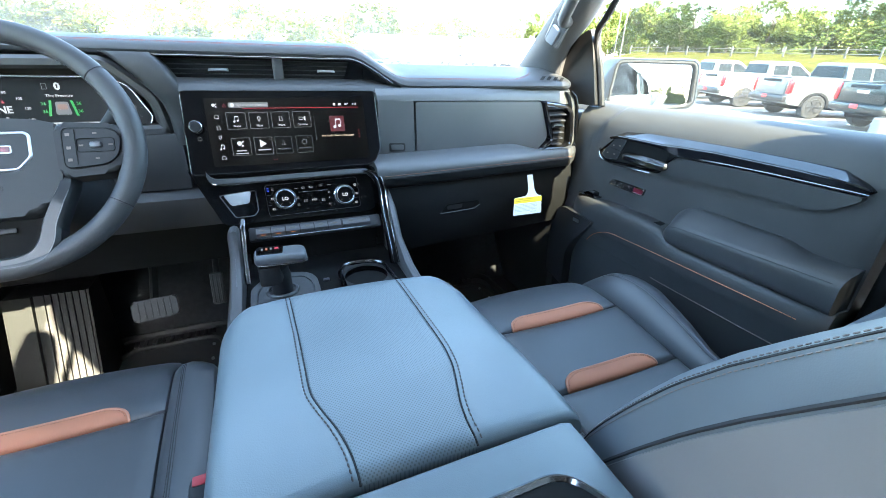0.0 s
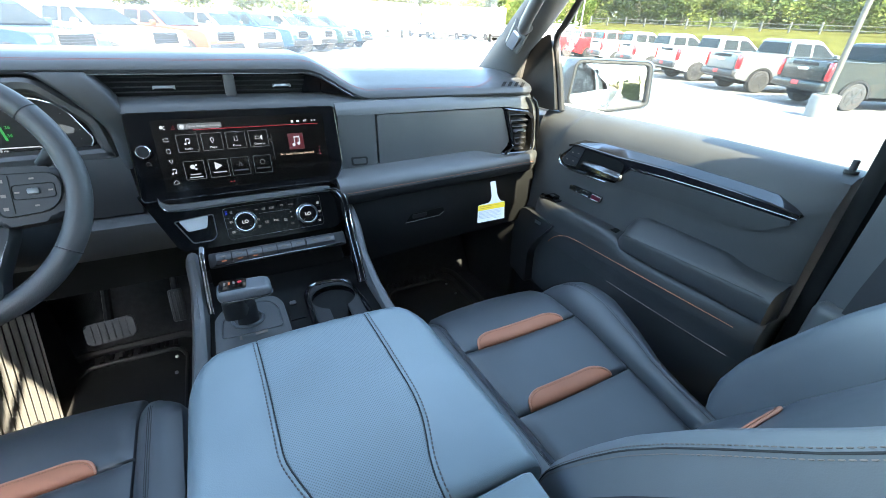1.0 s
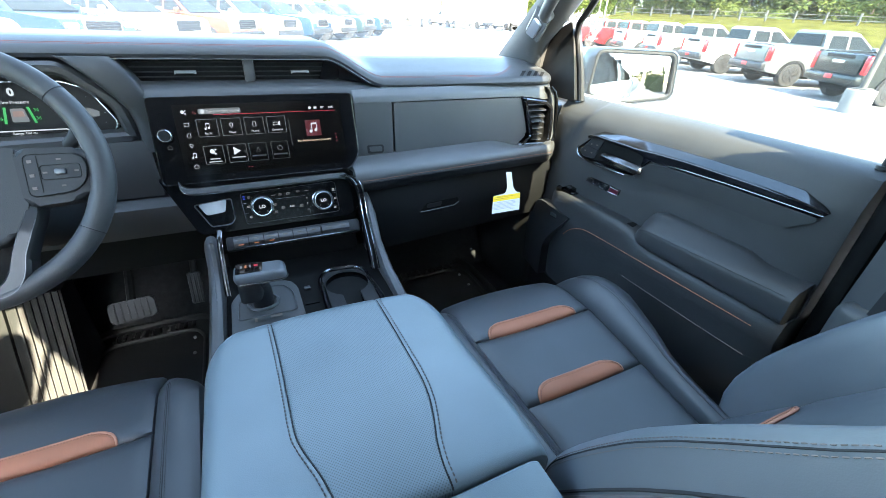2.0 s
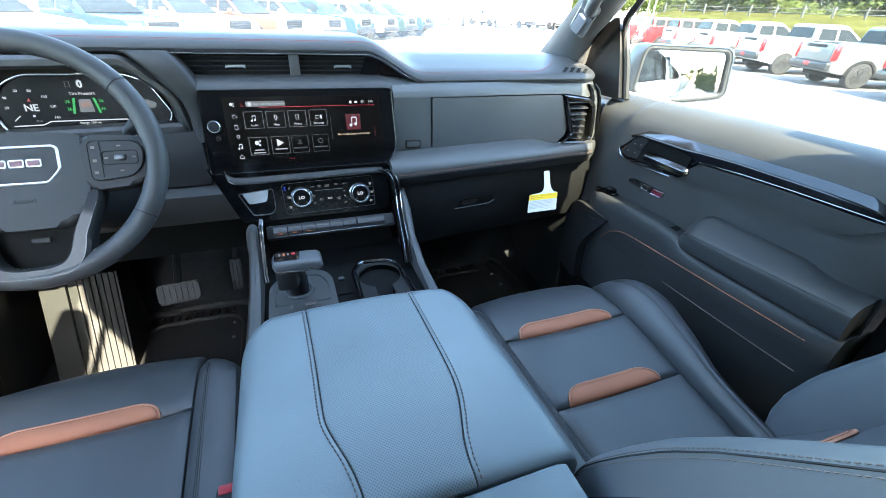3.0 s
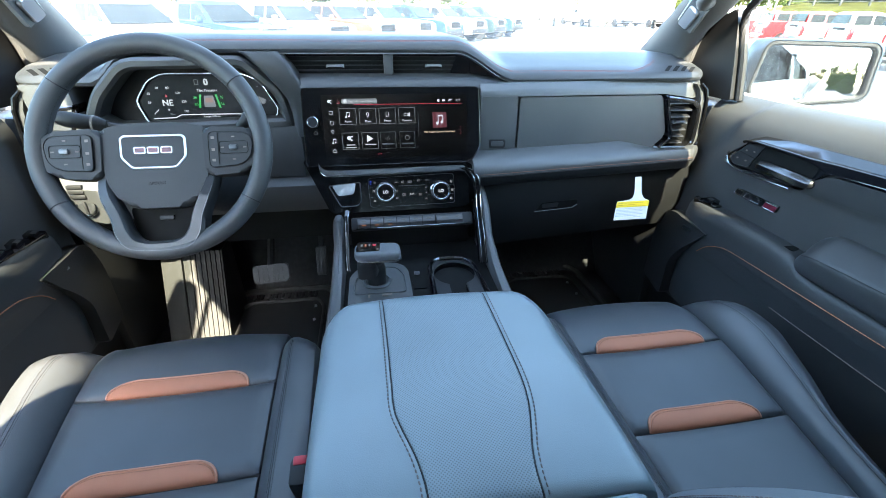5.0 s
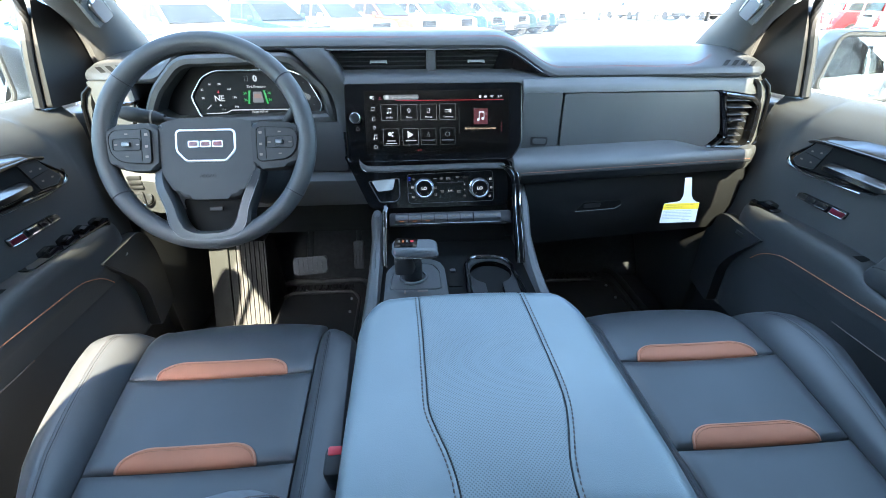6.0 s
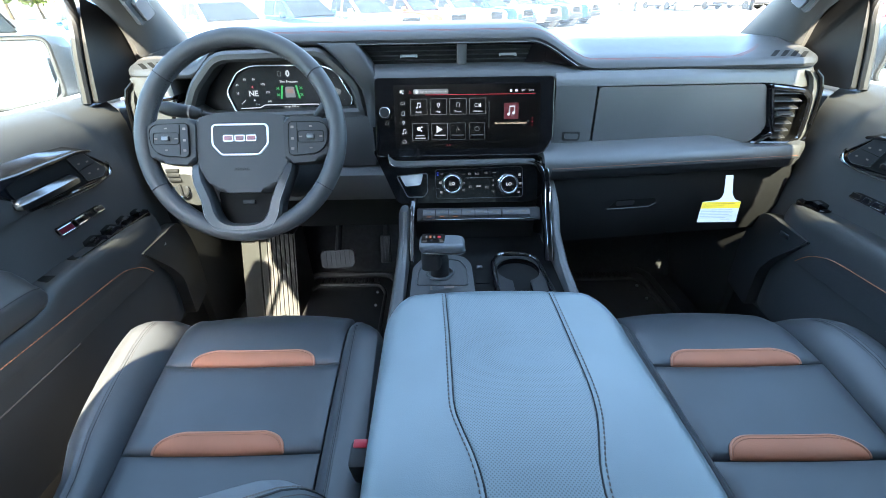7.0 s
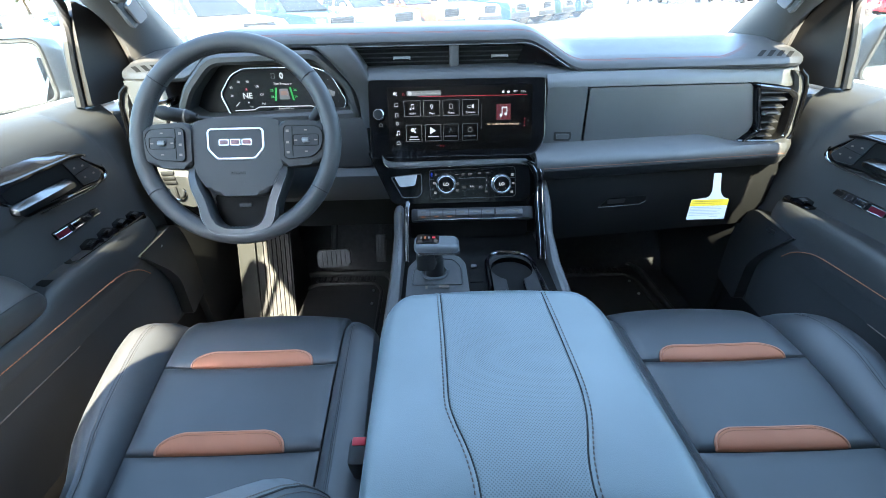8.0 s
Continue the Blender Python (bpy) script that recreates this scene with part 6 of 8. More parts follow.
def front_door(s):
    """s: 1 for the passenger's door, -1 for the driver's."""
    who = "passenger" if s > 0 else "driver"
    door = thing("door", None, "dark grey moulded " + who + " door with gloss black trim", "door", "front doors")
    fl = (lambda bm: bm) if s > 0 else flip_x

    def ledge(bm):
        # the door's ledge dips towards its front end
        for v in bm.verts:
            v.co.z -= 0.08 * max(0.0, v.co.y - 0.31) + 0.0152
        return bm

    def add(name, bm, mat, label="", parent=None):
        return part(name, fl(bm), mat, parent or door, label)

    # inner skin as a sheet x(y, z)
    def skin(y, z):
        return 0.800 + 0.014 * step(0.715, 0.765, z) - 0.004 * step(0.56, 0.62, z) + 0.014 * step(0.332 - 0.6 * (z - 0.735), 0.346 - 0.6 * (z - 0.735), y)

    ys = [0.46, 0.44, 0.42, 0.40, 0.39, 0.38, 0.37, 0.36, 0.352, 0.345, 0.338, 0.331, 0.324, 0.317, 0.31, 0.30, 0.27, 0.2, 0.1, 0.0, -0.1, -0.2, -0.265, -0.285]
    secs = []
    for y in ys:
        e = 0.012 * step(-0.265, -0.285, y)
        zb = 0.774 - 0.006 * step(0.1, 0.4, y)
        prof = [(0.90, zb + 0.002), (0.865, zb + 0.004), (skin(y, 0.77) + 0.026, zb - 0.001), (skin(y, 0.77) + 0.010, zb - 0.009), (skin(y, 0.75) + e, zb - 0.024)]
        prof += [(skin(y, z) + e, z) for z in (0.735, 0.715, 0.69, 0.66, 0.62, 0.58, 0.54, 0.50, 0.46, 0.42, 0.36, 0.28, 0.20)]
        prof += [(0.92, 0.20), (0.93, 0.5)]
        secs.append([(x, y, z) for x, z in prof])
    add("panel", loft(secs), DOOR_PANEL, "grey moulded door panel")
    # gloss trim: handle pocket at its front, tapering strip behind
    outline = rounded([(0.337, 0.644), (0.330, 0.658), (0.281, 0.699), (0.250, 0.706), (0.0, 0.714), (-0.129, 0.712), (-0.232, 0.709), (-0.256, 0.703), (-0.252, 0.697), (-0.065, 0.697), (0.089, 0.689), (0.109, 0.669), (0.126, 0.638), (0.30, 0.630), (0.325, 0.633)], [0.008, 0.01, 0.02, 0.02, 0.1, 0.1, 0.02, 0.006, 0.004, 0.05, 0.01, 0.01, 0.01, 0.03, 0.008])
    add("gloss_trim", upright(slab([(p.x, p.y) for p in outline], 0.02, 0.003), 0.789), BLACK, "gloss black trim strip")
    add("trim_edge", upright(ring(outline, 0.0045, 0.012, 0.002), 0.785), BLACK)
    # canted upper face of the trim over its upright lower face
    secs = []
    for y, zt, zr, zl in ((0.292, 0.704, 0.697, 0.692), (0.280, 0.711, 0.701, 0.695), (0.255, 0.7215, 0.7055, 0.698), (0.19, 0.7265, 0.706, 0.698), (0.13, 0.728, 0.706, 0.697), (0.10, 0.7285, 0.708, 0.690), (0.08, 0.729, 0.7095, 0.689), (0.0, 0.7305, 0.713, 0.695), (-0.10, 0.7305, 0.713, 0.6995), (-0.155, 0.730, 0.7125, 0.700), (-0.206, 0.729, 0.711, 0.6995), (-0.235, 0.718, 0.7085, 0.699), (-0.252, 0.708, 0.705, 0.699)):
        secs.append([(0.808, y, zt - 0.004), (0.803, y, zt - 0.002), (0.800, y, zt - 0.003), (0.7985, y, zt - 0.003 - 0.067 * (zt - zr - 0.0045)), (0.779, y, zr + 0.0015 + 0.067 * (zt - zr - 0.0045)), (0.7775, y, zr + 0.0015), (0.7762, y, zr - 0.001), (0.780, y, zl + 0.001), (0.784, y, zl), (0.808, y, zl)])
    add("trim_rail", loft(secs), GLOSS_TRIM, "gloss black canted rail")
    add("loop_edge", tube(smooth_path([(0.784, 0.325, 0.664), (0.783, 0.327, 0.655), (0.783, 0.312, 0.637), (0.783, 0.262, 0.631), (0.783, 0.150, 0.635)], 5), 0.0014, 6), DARK_CHROME, "thin bright edge of the pocket")
    pocket = rounded([(0.322, 0.649), (0.276, 0.701), (0.118, 0.711), (0.112, 0.680), (0.130, 0.646), (0.305, 0.638)], 0.010)
    add("handle_pocket", upright(slab(pocket, 0.004), 0.7865), VOID)
    # flat polished handle along the pocket's foot
    secs = []
    for y, zc, w, x in ((0.240, 0.660, 0.004, 0.786), (0.234, 0.661, 0.009, 0.779), (0.225, 0.662, 0.0105, 0.777), (0.16, 0.661, 0.011, 0.775), (0.116, 0.660, 0.011, 0.775), (0.106, 0.660, 0.009, 0.777), (0.102, 0.660, 0.005, 0.784)):
        secs.append([(x, y, zc - w), (x - 0.006, y, zc - 0.85 * w), (x - 0.007, y, zc + 0.1 * w), (x + 0.002, y, zc + 0.95 * w), (x + 0.008, y, zc + w), (x + 0.008, y, zc - w)])
    add("door_handle", loft(secs), HANDLE, "satin bright door handle")
    panel = rounded([(0.318, 0.651), (0.279, 0.697), (0.240, 0.699), (0.262, 0.644), (0.302, 0.640)], 0.004)
    add("lock_panel", upright(slab(panel, 0.004, 0.001), 0.7845), KEY_PLASTIC, "black lock button panel")
    add("panel_line", upright(ring(panel, 0.0011, 0.003, 0.0004), 0.7840), SWITCH_GREY)
    for a, b in ((0.300, 0.655), (0.276, 0.655), (0.283, 0.677), (0.262, 0.679)):
        add("lock_mark", upright(slab([(a, b), (a, b + 0.003), (a - 0.005, b + 0.003), (a - 0.005, b)], 0.001), 0.7838), THREAD)
    add("panel_split", tube([(0.7836, 0.296, 0.672), (0.7836, 0.252, 0.668)], 0.0006, 5), VOID)
    add("bright_strip", tube([(0.785, 0.088, 0.688), (0.783, 0.0, 0.694), (0.783, -0.10, 0.6965), (0.785, -0.252, 0.6965)], 0.0013, 8), HANDLE, "polished strip")
    # padded insert under the strip
    pad_o = rounded([(0.112, 0.664), (0.084, 0.685), (-0.065, 0.692), (-0.248, 0.692), (-0.246, 0.684), (-0.213, 0.660), (-0.184, 0.651), (-0.081, 0.652), (0.084, 0.641), (0.122, 0.637)], [0.006, 0.02, 0.05, 0.003, 0.006, 0.02, 0.02, 0.05, 0.03, 0.004])
    add("insert", upright(slab(pad_o, 0.02, 0.006, 4), 0.7815), DOOR_SOFT, "padded dark insert")
    # badge: a small dark plate with plain bright bars
    badge = thing_part("badge", door)
    add("plate", upright(slab(rounded([(0.284, 0.573), (0.267, 0.5885), (0.160, 0.5885), (0.163, 0.572), (0.184, 0.569)], 0.003), 0.003, 0.001), 0.7955), BLACK, "", badge)
    for a, b, lo, hi, mt in ((0.279, 0.257, 0.5745, 0.5865, BLACK), (0.251, 0.235, 0.574, 0.5865, BLACK), (0.230, 0.207, 0.5735, 0.5865, BLACK), (0.197, 0.166, 0.5720, 0.5865, LIT_RED_TRIM)):
        k = 0.004
        o = [(a, lo), (a - k, hi), (b - k, hi), (b, lo)]
        add("glyph", upright(slab(o, 0.003, 0.0006), 0.7935), mt, "", badge)
        add("glyph_edge", upright(ring(o, 0.0013, 0.003, 0.0004), 0.7930), CHROME, "chrome edge", badge)
    # lower bulge with a rounded shoulder, dropping behind the ledge
    secs = []
    for y, x_in, zt in ((0.415, 0.815, 0.490), (0.40, 0.790, 0.508), (0.38, 0.772, 0.518), (0.35, 0.764, 0.522), (0.30, 0.759, 0.524), (0.22, 0.757, 0.526), (0.12, 0.755, 0.527), (0.075, 0.754, 0.524), (0.055, 0.753, 0.517), (0.035, 0.752, 0.505), (0.0, 0.752, 0.499), (-0.15, 0.754, 0.500), (-0.25, 0.757, 0.502), (-0.285, 0.770, 0.500)):
        prof = [(0.86, zt), (x_in + 0.020, zt), (x_in + 0.013, zt - 0.0015), (x_in + 0.007, zt - 0.006), (x_in + 0.003, zt - 0.014), (x_in, zt - 0.032), (x_in, 0.452), (x_in + 0.003, 0.440), (x_in + 0.009, 0.428), (x_in + 0.012, 0.40), (x_in + 0.013, 0.395), (x_in + 0.020, 0.392), (x_in + 0.024, 0.30), (x_in + 0.03, 0.21), (0.87, 0.20)]
        secs.append([(x, y, z) for x, z in prof])
    add("lower_panel", loft(secs), DOOR_LOW, "grey lower door panel")
    # pull cup: a recessed well with a raised wall round it
    c0 = 0.300 if s > 0 else 0.150
    cup = rounded([(0.775, c0), (0.775, 0.372), (0.788, 0.386), (0.812, 0.386), (0.812, c0 + 0.02), (0.800, c0)], [0.010, 0.012, 0.012, 0.004, 0.012, 0.012])
    add("pull_cup", ledge(shifted(slab(cup, 0.004), pose(0, 0, 0.5420))), VOID, "dark pull cup")
    # black slab on the ledge in place of a shaded hole
    add("cup_hole_patch", ledge(shifted(slab(rounded([(0.776, 0.078), (0.776, 0.140), (0.800, 0.136), (0.800, 0.084)], 0.005), 0.006), pose(0, 0, 0.5408))), VOID)
    add("cup_rim", ledge(shifted(ring(cup, 0.003, 0.010, 0.0015), pose(0, 0, 0.5435))), BLACK)
    rows = [(0.355, 0.315)] if s > 0 else [(0.374, 0.342), (0.330, 0.296), (0.284, 0.249), (0.237, 0.200)]
    for k, (a, b) in enumerate(rows):
        sw = thing_part("window_switch", door)
        add("key", ledge(loft([[(x, y, z) for x, z in ((0.779, zz), (0.808, zz + 0.003), (0.808, zz - 0.008), (0.779, zz - 0.008))] for y, zz in ((a, 0.548), (a - 0.4 * (a - b), 0.5535), (b, 0.550))])), BLACK, "", sw)
        add("key_edge", ledge(loft([[(x, y, z) for x, z in ((0.7775, zz), (0.787, zz + 0.0022), (0.787, zz - 0.003), (0.7775, zz - 0.003))] for y, zz in ((a - 0.55 * (a - b), 0.5545), (a - 0.9 * (a - b), 0.5525))])), CHROME, "bright key edge", sw)
    # armrest pad: flat sloping top, straight stitched flank
    secs = []
    for i in range(29):
        y = 0.058 - 0.340 * i / 28
        e = math.sqrt(max(0.02, 1 - max(0, 1 - i / 4) ** 2))
        k = i / 28
        back = 0.588 - 0.012 * step(-0.16, -0.22, y)
        x_in = 0.748 + 0.018 * (1 - e) + 0.004 * k
        zf = 0.546 + 0.012 * k
        lo = 0.500
        zf, bk = lo + (zf - lo) * (0.45 + 0.55 * e), lo + (back - lo) * (0.5 + 0.5 * e)
        prof = [(0.815, bk), (0.797, bk), (0.785, bk - 0.004), (x_in + 0.016, zf + 0.010), (x_in + 0.008, zf + 0.005), (x_in + 0.002, zf - 0.002), (x_in, zf - 0.010), (x_in + 0.001, lo + 0.010), (x_in + 0.006, lo + 0.001), (x_in + 0.015, lo - 0.003), (0.815, lo - 0.004)]
        secs.append([(x, y, z) for x, z in prof])
    add("armrest", loft(secs), DOOR_LOW, "padded dark armrest")
    add("armrest_seam", tube([Vector(sec[5]) for sec in secs[1:-1]], 0.0008, 5), SEAM)
    # stitch lines
    line = smooth_path([(0.7605, 0.290, 0.405), (0.7600, 0.270, 0.428), (0.7585, 0.243, 0.445), (0.7565, 0.206, 0.4575), (0.7545, 0.13, 0.462), (0.7515, 0.03, 0.466), (0.7535, -0.162, 0.469), (0.7565, -0.25, 0.469)], 8)
    add("stitching", stitches(line, 0.006, 0.0012, 0.0009), TAN_THREAD, "tan stitching")
    line = [(0.7645, 0.060, 0.3945), (0.7645, 0.03, 0.3945), (0.7665, -0.15, 0.3945), (0.7695, -0.25, 0.3950)]
    add("lower_line", tube(line, 0.0013, 5), THREAD)
    # speaker panel at the front
    sp = rounded([(0.272, 0.463), (0.40, 0.470), (0.46, 0.45), (0.50, 0.36), (0.50, 0.20), (0.38, 0.20), (0.378, 0.32), (0.350, 0.375)], [0.006, 0.03, 0.04, 0.05, 0.01, 0.01, 0.02, 0.03])
    bm = slab(sp, 0.03, 0.005, 3)
    add("speaker_grille", shear_x(upright(bm, 0.7535), 0.22), DOOR_SOFT, "black speaker grille")
    add("speaker_badge", box(0.003, 0.026, 0.010, 0.001, (0.758, 0.345, 0.445)), SATIN)
    # lock pin
    add("lock_pin", disc_z(0.005, 0.022, (0.850, -0.268, 0.799)), DARK)
    add("pin_collar", disc_z(0.010, 0.006, (0.850, -0.268, 0.782)), DARK)
    # black box fills the gap behind the door, which should lie in shade
    add("gap_filler", box(0.05, 0.03, 1.0, 0.01, (0.850, -0.305, 0.55)), VOID)
    # corner panel behind the windscreen pillar
    sail = rounded([(0.414, 0.764), (0.64, 0.764), (0.64, 0.885), (0.53, 0.945), (0.482, 0.965), (0.466, 0.93), (0.440, 0.85)], 0.008)
    add("corner_panel", upright(slab(sail, 0.02, 0.004), 0.818), DARK, "black corner panel of the window")
    add("window_frame", tube(smooth_path([(0.838, 0.407, 0.765), (0.836, 0.432, 0.85), (0.830, 0.458, 0.928), (0.815, 0.445, 0.962), (0.79, 0.385, 1.00), (0.745, 0.22, 1.16), (0.69, 0.05, 1.30)], 5), 0.009, 8), DARK, "black rubber of the window frame")
    # outer skin, seen in the mirror
    add("outer_skin", loft([[(0.93, y, 0.77), (0.985, y, 0.70), (1.0, y, 0.45), (0.99, y, 0.1), (0.955, y, -0.10), (0.94, y, -0.10), (0.96, y, 0.2), (0.96, y, 0.6), (0.90, y, 0.76)] for y in (0.60, 0.2, -0.295)]), WHITE_PAINT, "white outer door skin")
    return door


def shear_x(bm, k):
    for v in bm.verts:
        v.co.x += k * max(0.0, v.co.y - 0.37) + 0.06 * max(0.0, 0.47 - v.co.z)
    return bm


def disc_z(r, h, at):
    return disc(r, h, 14, 0.002, at)


front_door(1)
front_door(-1)


# ---- our truck outside the cab: mirrors, body side ----
def side_mirror(s):
    m = thing("side_mirror", None, "large door mirror in a blue-grey painted housing", "mirror", "door mirrors")
    if s > 0:
        p = pose(1.150, 0.530, 0.813, 87.0, 0, -27.5)
        o = rounded([(-0.130, 0.080), (0.120, 0.079), (0.136, 0.064), (0.147, -0.050), (0.132, -0.066), (-0.035, -0.092), (-0.142, -0.066)], [0.03, 0.03, 0.03, 0.03, 0.03, 0.08, 0.03], 6)
    else:
        p = pose(-1.150, 0.520, 0.815, 81, 0, 24)
        o = rounded([(0.155, 0.076), (-0.140, 0.076), (-0.158, 0.055), (-0.152, -0.062), (-0.130, -0.080), (0.02, -0.090), (0.150, -0.070)][::-1], [0.03, 0.08, 0.03, 0.03, 0.03, 0.03, 0.03], 6)
    sm = p
    # bulged glass on the passenger's side, nearly flat on the driver's
    bulge = 1.1 if s > 0 else 12.0
    glass = loft([[(q.x * 0.95 * k, q.y * 0.93 * k, -((q.x * k) ** 2 + (q.y * k) ** 2) / (2 * bulge)) for q in o] for k in (1.0, 0.85, 0.7, 0.55, 0.4, 0.25, 0.1, 0.01)])
    part("mirror_glass", glass, MIRROR, m, "mirror glass", m=sm @ pose(0, 0, 0.009))
    part("glass_rim", ring([(q.x * 0.99, q.y * 0.98) for q in o], 0.010, 0.012, 0.003), RIM_GREY, m, "black rim", m=sm @ pose(0, 0, 0.011))
    secs = []
    for k, d in ((0.96, -0.006), (1.0, 0.010), (1.05, 0.004), (1.08, -0.03), (1.04, -0.07), (0.90, -0.105), (0.6, -0.125)):
        secs.append([(q.x * k - s * 0.055 * max(0.0, -d) / 0.125 * (1.0 if q.x * s < 0 else 0.3), q.y * k, d) for q in o])
    part("housing", loft(secs), MIRROR_PAINT, m, "blue-grey painted housing", m=sm)
    foot = loft([[(s * 0.92, 0.60, 0.70), (s * 0.92, 0.52, 0.70), (s * 0.92, 0.52, 0.745), (s * 0.92, 0.60, 0.745)], [(s * 1.08, 0.66, 0.70), (s * 1.08, 0.60, 0.70), (s * 1.08, 0.60, 0.745), (s * 1.08, 0.66, 0.745)]])
    part("foot", foot, DARK, m, "black mirror foot")


RIM_GREY = material("mirror_rim", (0.016, 0.016, 0.016), 0.55, grain=0.2, vary=0.08)
MIRROR_PAINT = material("silver_paint", (0.07, 0.085, 0.105), 0.3, metal=0.4, vary=0.03, coat=0.6)
side_mirror(1)
side_mirror(-1)


def truck_body():
    b = thing("truck_body", None, "white rear body of the truck behind its front doors", "truck body")
    for s in (-1, 1):
        prof = [(0.93, 0.77), (0.985, 0.70), (1.0, 0.45), (0.99, 0.1), (0.955, -0.10), (0.90, -0.10), (0.90, 0.76)]
        if s > 0:
            part("rear_door_skin", loft([[(s * x, y, z) for x, z in prof] for y in (-0.305, -0.8, -1.40)]), WHITE_PAINT, b, "white rear door skin")
        part("bed_side", loft([[(s * (x + 0.01), y, z + (0.03 if z > 0.6 else 0)) for x, z in prof] for y in (-1.42, -2.4, -3.45)]), WHITE_PAINT, b, "white bed side")
        # rear side window frame and cab corner
        part("cab_corner", loft([[(s * 0.93, -1.15, 0.77), (s * 0.93, -1.42, 0.77), (s * 0.86, -1.46, 0.77)], [(s * 0.70, -1.22, 1.33), (s * 0.70, -1.42, 1.33), (s * 0.62, -1.46, 1.33)]]), WHITE_PAINT, b)
        part("door_pillar", loft([[(s * 0.92, -0.32, 0.77), (s * 0.92, -0.42, 0.77), (s * 0.90, -0.40, 0.77)], [(s * 0.72, -0.52, 1.31), (s * 0.72, -0.60, 1.31), (s * 0.705, -0.56, 1.31)]]), BLACK, b)
        part("door_pull", tube([(s * 1.0, -0.42, 0.60), (s * 1.03, -0.44, 0.60), (s * 1.03, -0.58, 0.60), (s * 1.0, -0.60, 0.60)], 0.014, 8), WHITE_PAINT, b)
        for y in (-2.62, 1.55):
            wheel = thing_part("wheel", b, pose(s * 0.97, y, -0.49 + 0.019 * y, 0, s * 90, 0))
            part("tyre", disc(0.41, 0.26, 40, 0.03), RUBBER, wheel, "black tyre")
            part("rim", disc(0.26, 0.02, 32, 0.01, (0, 0, 0.012)), SATIN, wheel, "satin wheel rim")
        # front wing, over its wheel
        wing = [(0.62, 0.755), (1.05, 0.745), (2.35, 0.64), (2.48, 0.52), (2.50, -0.05), (2.02, -0.05), (1.98, 0.08), (1.80, 0.21), (1.55, 0.25), (1.30, 0.21), (1.12, 0.08), (1.08, -0.10), (0.62, -0.10)]
        part("front_wing", loft([[(s * x, y, z) for y, z in wing] for x in (0.90, 0.985, 1.0)]), WHITE_PAINT, b, "white front wing")


    # hood, nose, bed and roof skin
    hood = []
    for y, z in ((1.04, 0.735), (1.4, 0.715), (1.9, 0.675), (2.3, 0.625), (2.46, 0.55)):
        hood.append([(x, y, z + 0.02 * (1 - (x / 0.9) ** 2)) for x in (-0.90, -0.6, -0.3, 0, 0.3, 0.6, 0.90)] + [(0.90, y, z - 0.06), (-0.90, y, z - 0.06)])
    part("hood", loft(hood), WHITE_PAINT, b, "white hood")
    part("nose", box(1.90, 0.10, 0.62, 0.05, (0, 2.45, 0.22)), DARK, b, "dark grille and nose")
    part("front_bumper", box(1.98, 0.18, 0.24, 0.06, (0, 2.52, -0.16)), SATIN, b, "bright front bumper")
    part("bed_floor", box(1.80, 2.0, 0.05, 0.0, (0, -2.45, 0.12)), DARK, b, "dark bed floor")
    part("tailgate", box(1.84, 0.06, 0.62, 0.03, (0, -3.46, 0.45)), WHITE_PAINT, b, "white tailgate")
    part("rear_bumper", box(1.96, 0.18, 0.20, 0.05, (0, -3.52, -0.02)), SATIN, b, "bright rear bumper")
    part("chassis", box(1.5, 5.8, 0.14, 0.02, (0, -0.5, -0.14)), DARK, b, "dark chassis")
    roof = []
    for y in (-1.48, -1.3, -0.9, -0.4, 0.0, 0.13):
        zz = 1.475 - 0.05 * ((y + 0.70) / 0.8) ** 2
        roof.append([(x, y, zz - 0.05 * (abs(x) / 0.58) ** 4) for x in (-0.58, -0.45, -0.25, 0, 0.25, 0.45, 0.58)] + [(0.58, y, zz - 0.065), (-0.58, y, zz - 0.065)])
    part("roof", loft(roof), WHITE_PAINT, b, "white roof skin")


truck_body()


# ---- windscreen ----
def glass_material():
    m = bpy.data.materials.new("window_glass")
    m.use_nodes = True
    nodes, links = m.node_tree.nodes, m.node_tree.links
    nodes.remove(nodes["Principled BSDF"])
    t, g, mix = nodes.new("ShaderNodeBsdfTransparent"), nodes.new("ShaderNodeBsdfGlossy"), nodes.new("ShaderNodeMixShader")
    t.inputs[0].default_value = (0.525, 0.52, 0.475, 1)
    g.inputs["Roughness"].default_value = 0.02
    mix.inputs[0].default_value = 0.05
    links.new(t.outputs[0], mix.inputs[1])
    links.new(g.outputs[0], mix.inputs[2])
    # a thin film of dust that also imitates reflected haze in the glass
    dust_haze, film = nodes.new("ShaderNodeBsdfTranslucent"), nodes.new("ShaderNodeMixShader")
    dust_haze.inputs[0].default_value = (0.76, 0.73, 0.68, 1)
    speck = nodes.new("ShaderNodeTexNoise")
    speck.inputs["Scale"].default_value, speck.inputs["Detail"].default_value = 14.0, 6.0
    amount = nodes.new("ShaderNodeMapRange")
    amount.inputs["From Min"].default_value, amount.inputs["From Max"].default_value = 0.3, 0.7
    amount.inputs["To Min"].default_value, amount.inputs["To Max"].default_value = 0.035, 0.06
    links.new(speck.outputs[0], amount.inputs["Value"])
    links.new(amount.outputs[0], film.inputs[0])
    links.new(mix.outputs[0], film.inputs[1])
    links.new(dust_haze.outputs[0], film.inputs[2])
    links.new(film.outputs[0], nodes["Material Output"].inputs[0])
    return m


